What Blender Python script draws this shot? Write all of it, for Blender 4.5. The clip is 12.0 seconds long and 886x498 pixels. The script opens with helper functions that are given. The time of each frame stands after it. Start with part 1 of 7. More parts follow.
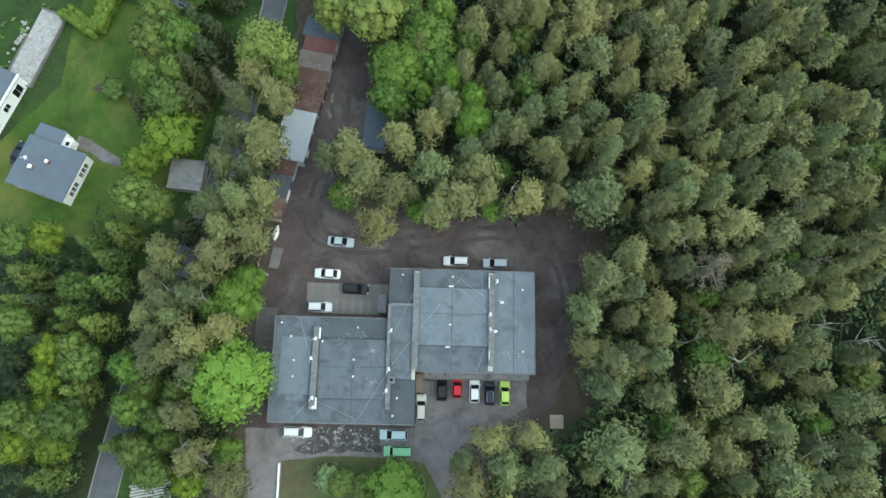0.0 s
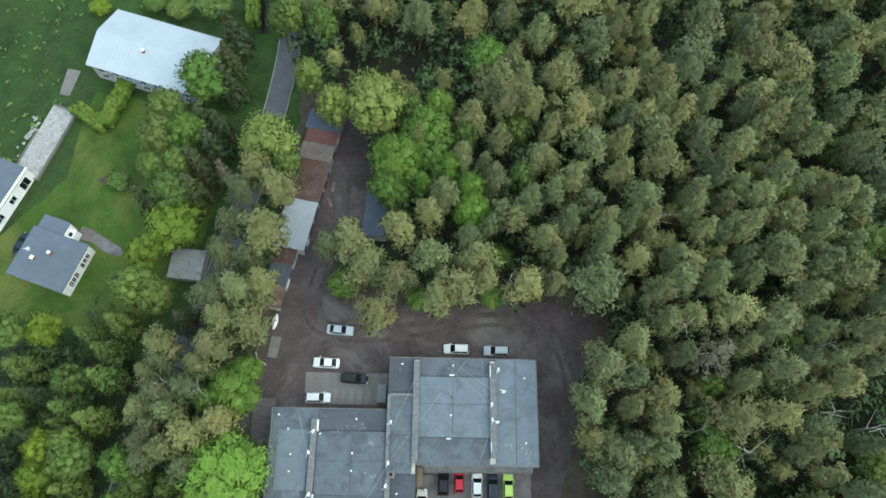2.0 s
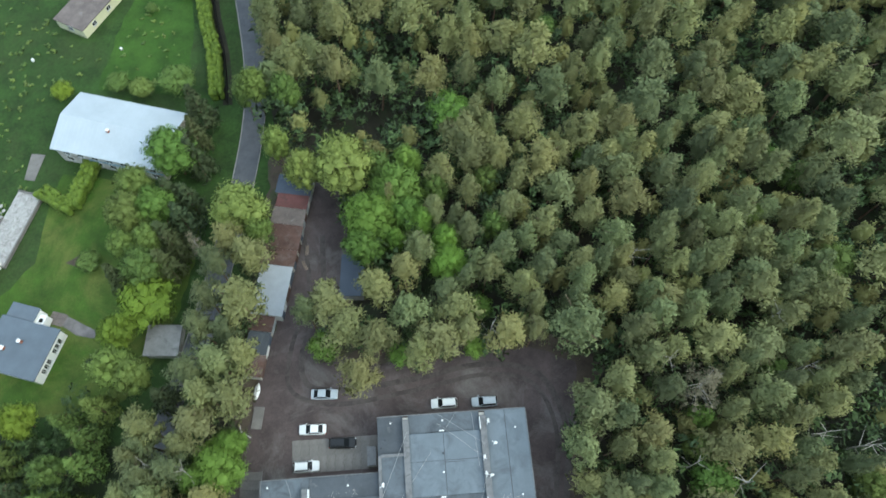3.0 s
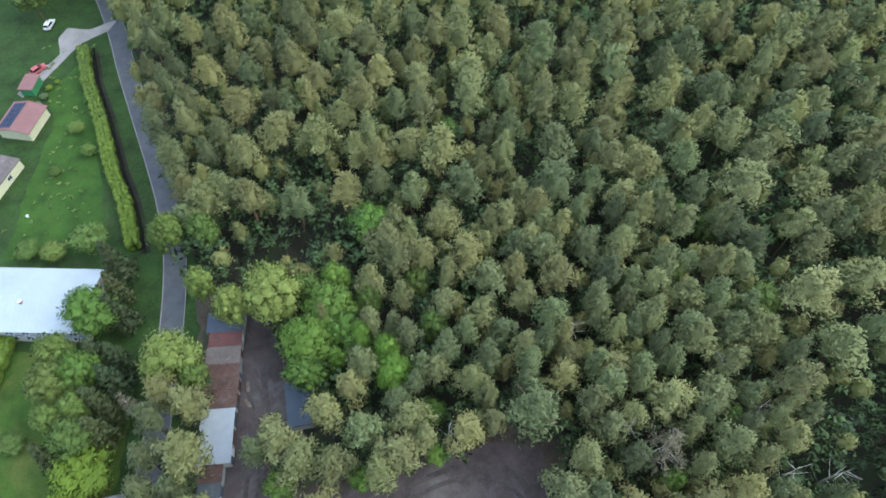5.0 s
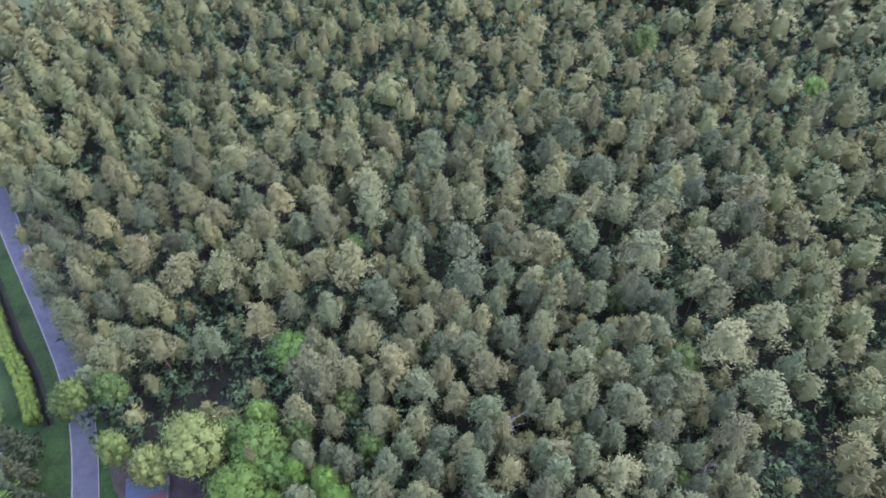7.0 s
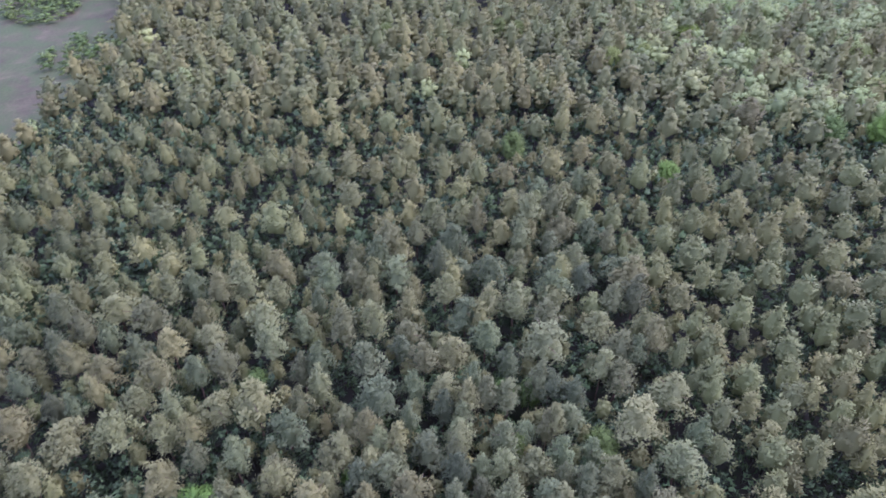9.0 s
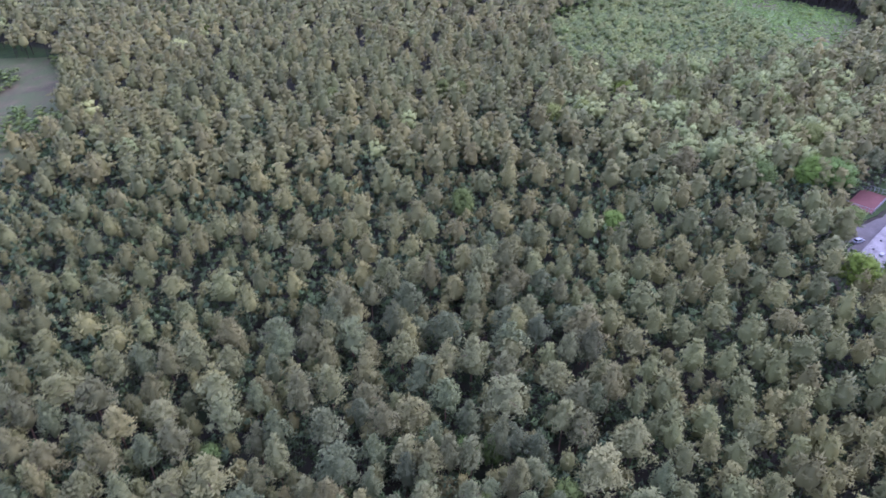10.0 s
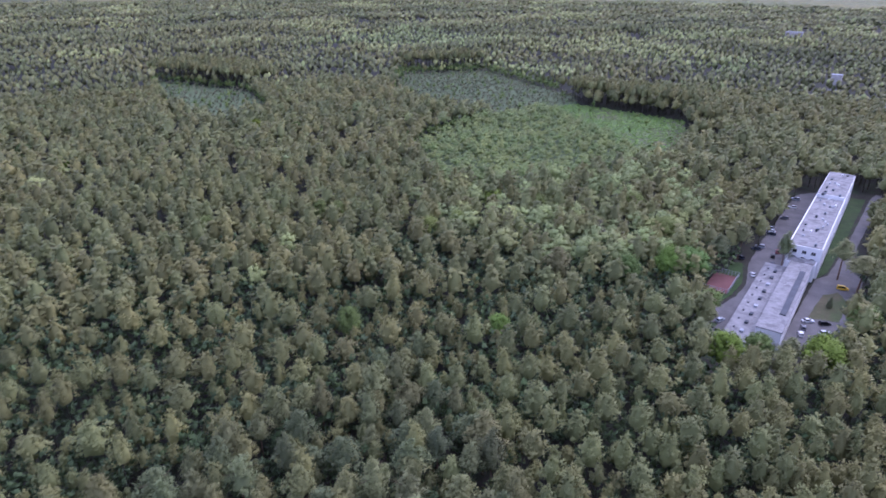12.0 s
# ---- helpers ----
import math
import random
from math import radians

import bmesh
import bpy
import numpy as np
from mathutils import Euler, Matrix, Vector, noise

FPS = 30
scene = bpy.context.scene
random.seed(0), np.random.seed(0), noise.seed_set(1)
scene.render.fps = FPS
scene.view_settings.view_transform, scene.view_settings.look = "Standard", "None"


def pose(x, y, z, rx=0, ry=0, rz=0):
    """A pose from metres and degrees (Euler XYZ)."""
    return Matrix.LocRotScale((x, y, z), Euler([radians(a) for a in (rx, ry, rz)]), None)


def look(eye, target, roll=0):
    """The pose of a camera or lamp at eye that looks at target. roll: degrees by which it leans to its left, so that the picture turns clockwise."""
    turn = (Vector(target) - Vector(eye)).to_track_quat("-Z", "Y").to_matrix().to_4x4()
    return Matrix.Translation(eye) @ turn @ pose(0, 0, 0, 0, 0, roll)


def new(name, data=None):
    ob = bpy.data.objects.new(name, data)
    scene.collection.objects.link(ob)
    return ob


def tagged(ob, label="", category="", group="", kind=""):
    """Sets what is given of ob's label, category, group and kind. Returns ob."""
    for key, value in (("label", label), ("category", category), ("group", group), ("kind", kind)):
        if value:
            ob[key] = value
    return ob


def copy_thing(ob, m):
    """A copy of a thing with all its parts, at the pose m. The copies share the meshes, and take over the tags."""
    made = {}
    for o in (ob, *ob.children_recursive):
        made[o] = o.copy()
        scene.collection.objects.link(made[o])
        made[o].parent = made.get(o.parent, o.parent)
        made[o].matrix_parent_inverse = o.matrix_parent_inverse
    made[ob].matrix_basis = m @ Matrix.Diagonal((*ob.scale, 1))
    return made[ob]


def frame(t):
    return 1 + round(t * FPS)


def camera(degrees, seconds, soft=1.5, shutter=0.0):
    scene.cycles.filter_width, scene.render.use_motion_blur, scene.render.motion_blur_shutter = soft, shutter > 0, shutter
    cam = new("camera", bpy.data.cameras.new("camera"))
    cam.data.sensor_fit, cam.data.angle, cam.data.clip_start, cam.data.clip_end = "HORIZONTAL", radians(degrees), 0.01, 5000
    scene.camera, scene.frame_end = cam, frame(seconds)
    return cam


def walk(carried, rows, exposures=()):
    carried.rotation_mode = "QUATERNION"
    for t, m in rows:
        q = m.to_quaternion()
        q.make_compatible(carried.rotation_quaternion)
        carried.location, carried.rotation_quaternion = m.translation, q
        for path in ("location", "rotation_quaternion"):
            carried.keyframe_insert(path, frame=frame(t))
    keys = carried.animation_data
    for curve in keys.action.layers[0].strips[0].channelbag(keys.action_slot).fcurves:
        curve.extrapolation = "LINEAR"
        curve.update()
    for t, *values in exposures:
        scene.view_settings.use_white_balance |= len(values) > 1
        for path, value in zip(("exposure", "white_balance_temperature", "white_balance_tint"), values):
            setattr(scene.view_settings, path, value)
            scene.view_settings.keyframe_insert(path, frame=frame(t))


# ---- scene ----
cam = camera(67.6, 12.0, 1.55, 0.4)
# seconds, stops, kelvin, tint
EXPOSURES = [(0.0, 0.8, 6000, -9), (5.0, 1.03, 5620, 0), (7.0, 1.36, 5100, 33), (9.5, 1.16, 5060, 46), (12.0, 0.68, 5120, 39)]
PATH = [
    (0, (1.122, 1.37, 116.847), (1.175, 1.817, 114.898), 8.3),
    (0.5, (0.941, 1.907, 116.998), (0.994, 2.407, 115.062), 7.6),
    (1, (1.311, 2.337, 117.027), (1.356, 2.89, 115.106), 6.2),
    (1.5, (1.237, 2.595, 117.019), (1.28, 3.207, 115.115), 5.6),
    (2, (1.292, 3.014, 117.189), (1.336, 3.686, 115.306), 4.9),
    (2.5, (1.377, 3.118, 117.156), (1.448, 3.863, 115.301), 4.4),
    (3, (1.44, 3.176, 117.289), (1.554, 3.991, 115.466), 4.0),
    (5, (3.059, 3.821, 117.794), (3.384, 4.862, 116.117), 1.9),
    (5.5, (3.32, 4.109, 117.859), (3.715, 5.193, 116.225), 1.7),
    (6, (3.548, 4.193, 117.984), (4.017, 5.315, 116.396), 1.4),
    (6.5, (3.903, 4.103, 118.126), (4.45, 5.261, 116.59), 1.2),
    (7, (4.192, 4.139, 118.441), (4.822, 5.325, 116.959), 1.0),
    (9, (4.657, 3.821, 119.72), (5.653, 5.036, 118.482), 0.7),
    (9.5, (4.721, 3.85, 119.924), (5.803, 5.058, 118.754), 0.7),
    (10, (4.81, 3.74, 119.958), (5.974, 4.94, 118.86), 0.6),
    (10.5, (4.93, 3.686, 120.206), (6.177, 4.866, 119.18), 0.5),
    (11, (5.16, 3.605, 120.327), (6.495, 4.751, 119.376), 0.5),
    (11.5, (5.278, 3.475, 120.374), (6.699, 4.579, 119.5), 0.4),
    (12, (5.241, 3.625, 120.465), (6.744, 4.675, 119.668), 0.4),
]
walk(cam, [(t, look(eye, target, roll)) for t, eye, target, roll in PATH], EXPOSURES)

# ---- world, sun, exposure ----
SUN_ELEV, SUN_AZ = radians(45), radians(112)          # sun veiled by cloud
world = bpy.data.worlds.new("sky")
world.use_nodes = True
scene.world = world
wn = world.node_tree.nodes
sky = wn.new("ShaderNodeTexSky")
sky.sky_type, sky.sun_disc = "NISHITA", False
sky.sun_elevation, sky.sun_rotation = SUN_ELEV, SUN_AZ
sky.air_density, sky.dust_density, sky.ozone_density = 1.0, 3.0, 1.0
soft = wn.new("ShaderNodeMix")
soft.data_type = "RGBA"
soft.inputs[0].default_value = 0.6
up = wn.new("ShaderNodeSeparateXYZ")                   # the cloud veil, brighter overhead than at the horizon
world.node_tree.links.new(wn.new("ShaderNodeTexCoord").outputs["Generated"], up.inputs[0])
grade = wn.new("ShaderNodeMix")
grade.data_type = "RGBA"
grade.inputs[6].default_value, grade.inputs[7].default_value = (2.15, 2.28, 2.65, 1), (8.7, 9.15, 10.4, 1)
world.node_tree.links.new(up.outputs[2], grade.inputs[0])
world.node_tree.links.new(grade.outputs[2], soft.inputs[7])
world.node_tree.links.new(sky.outputs[0], soft.inputs[6])
world.node_tree.links.new(soft.outputs[2], wn["Background"].inputs[0])
wn["Background"].inputs[1].default_value = 0.15
sun = new("sun", bpy.data.lights.new("sun", "SUN"))
sun.data.energy, sun.data.angle, sun.data.color = 0.8, radians(45), (1.0, 0.91, 0.77)
sun.matrix_world = look((math.sin(SUN_AZ) * math.cos(SUN_ELEV), math.cos(SUN_AZ) * math.cos(SUN_ELEV), math.sin(SUN_ELEV)), (0, 0, 0))

# ---- materials ----


def node(tree, kind, **values):
    n = tree.nodes.new(kind)
    for k, v in values.items():
        n.inputs[k.replace("_", " ")].default_value = v
    return n


def blend(tree, kind, fac, a, b):
    """A colour mix node; fac, a and b are sockets or values."""
    m = tree.nodes.new("ShaderNodeMix")
    m.data_type, m.blend_type = "RGBA", kind
    for i, v in ((0, fac), (6, a), (7, b)):
        if isinstance(v, bpy.types.NodeSocket):
            tree.links.new(v, m.inputs[i])
        else:
            m.inputs[i].default_value = v if i == 0 else (*v, 1)
    return m.outputs[2]


def ramp(tree, sock, lo, hi):
    r = tree.nodes.new("ShaderNodeMapRange")
    r.inputs[1].default_value, r.inputs[2].default_value = lo, hi
    tree.links.new(sock, r.inputs[0])
    return r.outputs[0]


def mat(name, col, rough=0.85, vary=0.25, big=0.25, fine=6.0, patch=None, patch_at=(0.5, 0.65), patch_scale=0.15, bump=0.3, metal=0.0, spec=0.3, each=0.0):
    """A surface with grain at two scales, an optional second colour in patches, and variation from piece to piece."""
    m = bpy.data.materials.new(name)
    m.use_nodes = True
    t = m.node_tree
    b = t.nodes["Principled BSDF"]
    co = t.nodes.new("ShaderNodeTexCoord").outputs["Object"]
    n1 = node(t, "ShaderNodeTexNoise", Scale=big, Detail=5.0, Roughness=0.65)
    n2 = node(t, "ShaderNodeTexNoise", Scale=fine, Detail=4.0, Roughness=0.7)
    for n in (n1, n2):
        t.links.new(co, n.inputs["Vector"])
    dark, light = [tuple(min(1, c * k) for c in col) for k in (1 - vary, 1 + vary)]
    c = blend(t, "MIX", ramp(t, n1.outputs[0], 0.3, 0.7), dark, light)
    if patch:
        n3 = node(t, "ShaderNodeTexNoise", Scale=patch_scale, Detail=6.0, Roughness=0.7, Distortion=0.6)
        t.links.new(co, n3.inputs["Vector"])
        c = blend(t, "MIX", ramp(t, n3.outputs[0], *patch_at), c, patch)
    c = blend(t, "MULTIPLY", 0.5, c, blend(t, "MIX", ramp(t, n2.outputs[0], 0.3, 0.7), (1 - vary * 1.6,) * 3, (1, 1, 1)))
    if each:
        info = t.nodes.new("ShaderNodeObjectInfo")
        c = blend(t, "MULTIPLY", each, c, blend(t, "MIX", info.outputs["Random"], (0.45, 0.42, 0.4), (1, 1, 1)))
    t.links.new(c, b.inputs["Base Color"])
    b.inputs["Roughness"].default_value, b.inputs["Metallic"].default_value = rough, metal
    b.inputs["Specular IOR Level"].default_value = spec
    if bump:
        bp = node(t, "ShaderNodeBump", Strength=bump, Distance=0.03)
        t.links.new(n2.outputs[0], bp.inputs["Height"])
        t.links.new(bp.outputs[0], b.inputs["Normal"])
    return m


def leaf_mat(name, dark, light, warm, joined=False):
    """Foliage: leaf by leaf between dark and light, tree by tree towards a warmer tone."""
    m = bpy.data.materials.new(name)
    m.use_nodes = True
    t = m.node_tree
    b = t.nodes["Principled BSDF"]
    isl = t.nodes.new("ShaderNodeNewGeometry").outputs["Random Per Island"]
    if joined:
        at = t.nodes.new("ShaderNodeAttribute")
        at.attribute_name = "tint"
        tree_rand = at.outputs["Fac"]
    else:
        tree_rand = t.nodes.new("ShaderNodeObjectInfo").outputs["Random"]
    co = t.nodes.new("ShaderNodeTexCoord").outputs["Object"]
    n = node(t, "ShaderNodeTexNoise", Scale=0.7 if joined else 2.0, Detail=3.0)
    t.links.new(co, n.inputs["Vector"])
    c = blend(t, "MIX", isl, dark, light)
    c = blend(t, "MIX", ramp(t, tree_rand, 0.25, 1.05), c, blend(t, "MIX", isl, tuple(x * 0.75 for x in warm), warm))
    c = blend(t, "MULTIPLY", 0.3, c, blend(t, "MIX", ramp(t, n.outputs[0], 0.3, 0.7), (0.55, 0.6, 0.6), (1, 1, 1)))
    own = t.nodes.new("ShaderNodeMath")                   # some trees are darker than others
    own.operation, own.inputs[1].default_value = "MULTIPLY", 7.3
    t.links.new(tree_rand, own.inputs[0])
    part_of = t.nodes.new("ShaderNodeMath")
    part_of.operation = "FRACT"
    t.links.new(own.outputs[0], part_of.inputs[0])
    c = blend(t, "MULTIPLY", 1.0, c, blend(t, "MIX", part_of.outputs[0], (0.72, 0.72, 0.74), (1.12, 1.12, 1.08)))
    t.links.new(c, b.inputs["Base Color"])
    b.inputs["Roughness"].default_value, b.inputs["Specular IOR Level"].default_value = 0.6, 0.22
    b.inputs["Sheen Weight"].default_value, b.inputs["Sheen Roughness"].default_value = 0.05, 0.4
    tr = t.nodes.new("ShaderNodeBsdfTranslucent")
    t.links.new(c, tr.inputs["Color"])
    mx = t.nodes.new("ShaderNodeMixShader")
    mx.inputs[0].default_value = 0.2
    t.links.new(b.outputs[0], mx.inputs[1])
    t.links.new(tr.outputs[0], mx.inputs[2])
    t.links.new(mx.outputs[0], t.nodes["Material Output"].inputs["Surface"])
    return m


PINE = ((0.142, 0.176, 0.078), (0.268, 0.31, 0.13), (0.34, 0.335, 0.138))
WOOD = ((0.194, 0.214, 0.081), (0.254, 0.274, 0.1), (0.345, 0.312, 0.11))
BROAD = ((0.125, 0.217, 0.043), (0.209, 0.343, 0.069), (0.259, 0.376, 0.073))
MILD = ((0.108, 0.168, 0.043), (0.202, 0.288, 0.073), (0.264, 0.331, 0.082))
BLUE = ((0.045, 0.072, 0.034), (0.115, 0.15, 0.065), (0.15, 0.17, 0.065))
M_PINEWARM = leaf_mat("yellowish_pine_needles", (0.17, 0.184, 0.076), (0.31, 0.318, 0.126), (0.36, 0.336, 0.132))
M_PINECOOL = leaf_mat("grey_pine_needles", (0.11, 0.134, 0.066), (0.212, 0.246, 0.11), (0.26, 0.265, 0.112))
M_PINE, M_PINES = leaf_mat("pine_needles", *PINE), leaf_mat("pine_wood", *WOOD, joined=True)
M_BROAD, M_BROADS = leaf_mat("broad_leaves", *BROAD), leaf_mat("young_wood", *MILD, joined=True)
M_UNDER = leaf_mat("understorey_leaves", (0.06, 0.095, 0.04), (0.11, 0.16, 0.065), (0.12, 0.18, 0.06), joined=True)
M_YOUNG = leaf_mat("pale_young_leaves", (0.202, 0.286, 0.095), (0.280, 0.375, 0.123), (0.370, 0.409, 0.129), joined=True)
M_FRESH = leaf_mat("fresh_leaves", (0.156, 0.271, 0.044), (0.232, 0.384, 0.068), (0.250, 0.378, 0.063))
M_ALDER = leaf_mat("alder_leaves", (0.29, 0.35, 0.13), (0.42, 0.49, 0.175), (0.49, 0.51, 0.18), joined=True)
M_MILD = leaf_mat("mild_leaves", *MILD)
M_WILLOW = leaf_mat("willow_leaves", (0.174, 0.224, 0.058), (0.297, 0.361, 0.094), (0.347, 0.386, 0.101))
M_SPRUCE = leaf_mat("spruce_needles", *BLUE)
M_YELLOW = leaf_mat("yellow_green_leaves", (0.165, 0.24, 0.031), (0.265, 0.365, 0.048), (0.3, 0.375, 0.043))
M_PALE = leaf_mat("pale_shrub_leaves", (0.115, 0.201, 0.052), (0.230, 0.328, 0.115), (0.310, 0.380, 0.196))
M_GREY = leaf_mat("withered_needles", (0.12, 0.108, 0.066), (0.235, 0.21, 0.135), (0.26, 0.225, 0.145))
M_HEDGE = leaf_mat("hedge_leaves", (0.15, 0.22, 0.035), (0.26, 0.36, 0.055), (0.25, 0.36, 0.05))
M_FERN = leaf_mat("bracken", (0.24, 0.4, 0.08), (0.32, 0.5, 0.11), (0.36, 0.5, 0.13), joined=True)
M_SCRUB = leaf_mat("scrub", (0.16, 0.185, 0.1), (0.25, 0.28, 0.15), (0.29, 0.27, 0.16), joined=True)
M_TWIG = mat("bare_twigs", (0.085, 0.08, 0.056), vary=0.3, big=0.8, fine=5)
M_BARK = mat("pine_bark", (0.2, 0.13, 0.09), vary=0.4, big=1.0, fine=9)
M_DEAD = mat("dead_wood", (0.36, 0.33, 0.29), vary=0.2)

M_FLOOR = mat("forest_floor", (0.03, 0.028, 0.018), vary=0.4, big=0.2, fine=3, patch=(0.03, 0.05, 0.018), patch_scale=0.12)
# moss green kept dark: the tree shade is part of this colour
M_SHADED_MOSS = mat("shaded_mossy_ground", (0.026, 0.036, 0.014), vary=0.4, big=0.25, fine=3, patch=(0.034, 0.055, 0.016), patch_scale=0.12)
M_LAWN = mat("mown_grass", (0.052, 0.1, 0.011), vary=0.4, big=0.16, fine=3, patch=(0.135, 0.15, 0.033), patch_at=(0.43, 0.64), patch_scale=0.055)
M_MEADOW = mat("rough_meadow", (0.032, 0.066, 0.012), vary=0.45, big=0.2, fine=1.6, patch=(0.047, 0.07, 0.019), patch_at=(0.48, 0.72), patch_scale=0.06)
M_LUSH = mat("lush_grass", (0.037, 0.083, 0.009), vary=0.35, big=0.3, fine=2.5, patch=(0.062, 0.125, 0.016), patch_at=(0.45, 0.7), patch_scale=0.1)
M_HEATH = mat("dry_heath", (0.115, 0.098, 0.052), vary=0.4, big=0.08, fine=0.8, patch=(0.085, 0.11, 0.038), patch_at=(0.38, 0.56), patch_scale=0.05)
M_BRAKE = mat("bracken_floor", (0.12, 0.2, 0.045), vary=0.3, big=0.06, fine=1.0, patch=(0.17, 0.16, 0.09), patch_at=(0.45, 0.65), patch_scale=0.03)
M_RANK = mat("rank_grass", (0.125, 0.165, 0.07), vary=0.3, big=0.06, fine=1.0, patch=(0.1, 0.14, 0.05), patch_at=(0.45, 0.65), patch_scale=0.03)
M_LITTER = mat("brown_leaf_litter", (0.085, 0.066, 0.05), vary=0.35, big=0.3, fine=4, patch=(0.06, 0.085, 0.03), patch_at=(0.5, 0.66), patch_scale=0.1)
M_DIRT = mat("dark_cinder_ground", (0.091, 0.07, 0.068), vary=0.35, big=0.22, fine=4, patch=(0.165, 0.148, 0.138), patch_at=(0.5, 0.68), patch_scale=0.11)
M_CONC = mat("worn_concrete", (0.2, 0.186, 0.174), vary=0.22, big=0.3, fine=5, patch=(0.14, 0.13, 0.122), patch_at=(0.52, 0.7), patch_scale=0.25, each=0.22)
M_PAVE = mat("grey_paving", (0.196, 0.177, 0.175), vary=0.28, big=0.35, fine=6, patch=(0.115, 0.107, 0.102), patch_at=(0.5, 0.7), patch_scale=0.2)
M_ROAD = mat("asphalt", (0.108, 0.11, 0.12), vary=0.18, big=0.4, fine=8, patch=(0.078, 0.08, 0.088), patch_at=(0.55, 0.7), patch_scale=0.3)
M_DRIVE = mat("worn_grey_drive", (0.15, 0.142, 0.135), vary=0.22, big=0.12, fine=3, patch=(0.105, 0.1, 0.097), patch_at=(0.5, 0.7), patch_scale=0.08)
M_OLDROOF = mat("mottled_flat_roof", (0.28, 0.272, 0.262), vary=0.25, big=0.35, fine=2.5, patch=(0.17, 0.165, 0.16), patch_at=(0.5, 0.62), patch_scale=0.25)
M_GRAVEL = mat("pale_gravel", (0.29, 0.265, 0.25), vary=0.2, big=0.3, fine=7)
M_FELT = mat("grey_roofing_felt", (0.125, 0.142, 0.162), rough=0.7, vary=0.16, big=0.3, fine=5, patch=(0.075, 0.082, 0.092), patch_at=(0.46, 0.66), patch_scale=0.33, each=0.3)
M_FELT2 = mat("pale_roofing_felt", (0.16, 0.186, 0.212), rough=0.65, vary=0.12, big=0.3, fine=5, patch=(0.112, 0.128, 0.146), patch_at=(0.48, 0.68), patch_scale=0.28, each=0.15)
M_FELT3 = mat("dark_roofing_felt", (0.08, 0.088, 0.1), rough=0.75, vary=0.2, big=0.3, fine=5, patch=(0.16, 0.165, 0.17), patch_at=(0.6, 0.72), patch_scale=0.4)
M_UPSTAND = mat("weathered_render", (0.19, 0.19, 0.195), vary=0.2, big=0.6, fine=6, patch=(0.12, 0.118, 0.118), patch_scale=0.6)
M_PLASTER = mat("dirty_plaster", (0.5, 0.48, 0.44), vary=0.15, big=0.4, fine=5, patch=(0.33, 0.31, 0.28), patch_scale=0.5)
M_WHITE = mat("white_paint", (0.8, 0.8, 0.79), vary=0.05, big=0.6, bump=0.1)
M_CREAM = mat("cream_render", (0.62, 0.6, 0.4), vary=0.08)
M_METAL = mat("bright_sheet_metal", (0.43, 0.47, 0.51), rough=0.45, vary=0.08, big=0.15, fine=3, metal=0.1, spec=0.5, bump=0.05)
M_BLUEWALL = mat("faded_blue_wall", (0.2, 0.36, 0.5), vary=0.2)
M_RUST = mat("rusty_sheet", (0.135, 0.08, 0.066), vary=0.3, big=0.5, fine=5, patch=(0.2, 0.15, 0.132), patch_scale=0.4, each=0.4)
M_REDROOF = mat("faded_red_roof", (0.155, 0.07, 0.066), vary=0.25, patch=(0.11, 0.058, 0.055), patch_scale=0.4)
M_PINKROOF = mat("dull_red_tile", (0.25, 0.13, 0.125), vary=0.15)
M_BLUEROOF = mat("blue_grey_roof_sheet", (0.078, 0.095, 0.13), rough=0.6, vary=0.15)
M_GREYROOF = mat("grey_metal_sheet", (0.37, 0.392, 0.42), rough=0.55, vary=0.1, big=0.4)
M_SLATE = mat("blue_grey_felt", (0.12, 0.142, 0.172), vary=0.1, big=0.4)
M_BROWNROOF = mat("brown_grey_roof", (0.17, 0.14, 0.13), vary=0.25, big=0.5, patch=(0.3, 0.28, 0.27), patch_at=(0.6, 0.7), patch_scale=0.6)
M_WOOD = mat("old_timber", (0.22, 0.17, 0.13), vary=0.3)
M_BRICK = mat("red_brick", (0.36, 0.15, 0.1), vary=0.25)
M_SOLAR = mat("solar_glass", (0.02, 0.03, 0.07), rough=0.25, vary=0.2, bump=0)
M_GLASS = mat("dark_window_glass", (0.012, 0.014, 0.016), rough=0.12, vary=0.1, bump=0, spec=0.22)
M_TYRE = mat("tyre_rubber", (0.02, 0.02, 0.02), vary=0.1)
M_RIM = mat("wheel_metal", (0.5, 0.5, 0.52), rough=0.35, metal=0.8, bump=0)
M_LAMP = mat("lamp_glass", (0.75, 0.75, 0.75), rough=0.15, bump=0)
M_TAIL = mat("tail_lamp", (0.4, 0.02, 0.02), rough=0.2, bump=0)
M_CABLE = mat("pale_cable", (0.4, 0.4, 0.4), vary=0.05, bump=0)
M_BLACK = mat("soot_black", (0.015, 0.015, 0.015), bump=0)
M_CLAY = mat("red_clay_court", (0.17, 0.075, 0.068), vary=0.15)
M_SAND = mat("sandy_rubble", (0.4, 0.385, 0.37), vary=0.22, big=0.8, fine=3.5, patch=(0.27, 0.255, 0.24), patch_at=(0.48, 0.62), patch_scale=0.9, bump=0.8)
M_BROKEN = mat("broken_paving", (0.075, 0.07, 0.068), vary=0.35, big=0.8, fine=5, patch=(0.3, 0.29, 0.28), patch_at=(0.53, 0.6), patch_scale=1.1, bump=0.6)
M_RUT = mat("wheel_ruts", (0.068, 0.056, 0.053), vary=0.3, big=0.5, fine=4, patch=(0.1, 0.083, 0.078), patch_at=(0.42, 0.58), patch_scale=0.35)
M_RUBBLE = mat("rubble_stone", (0.42, 0.405, 0.39), vary=0.2, each=0.2)
M_BEIGE = mat("beige_concrete", (0.44, 0.345, 0.27), vary=0.15, big=0.8)
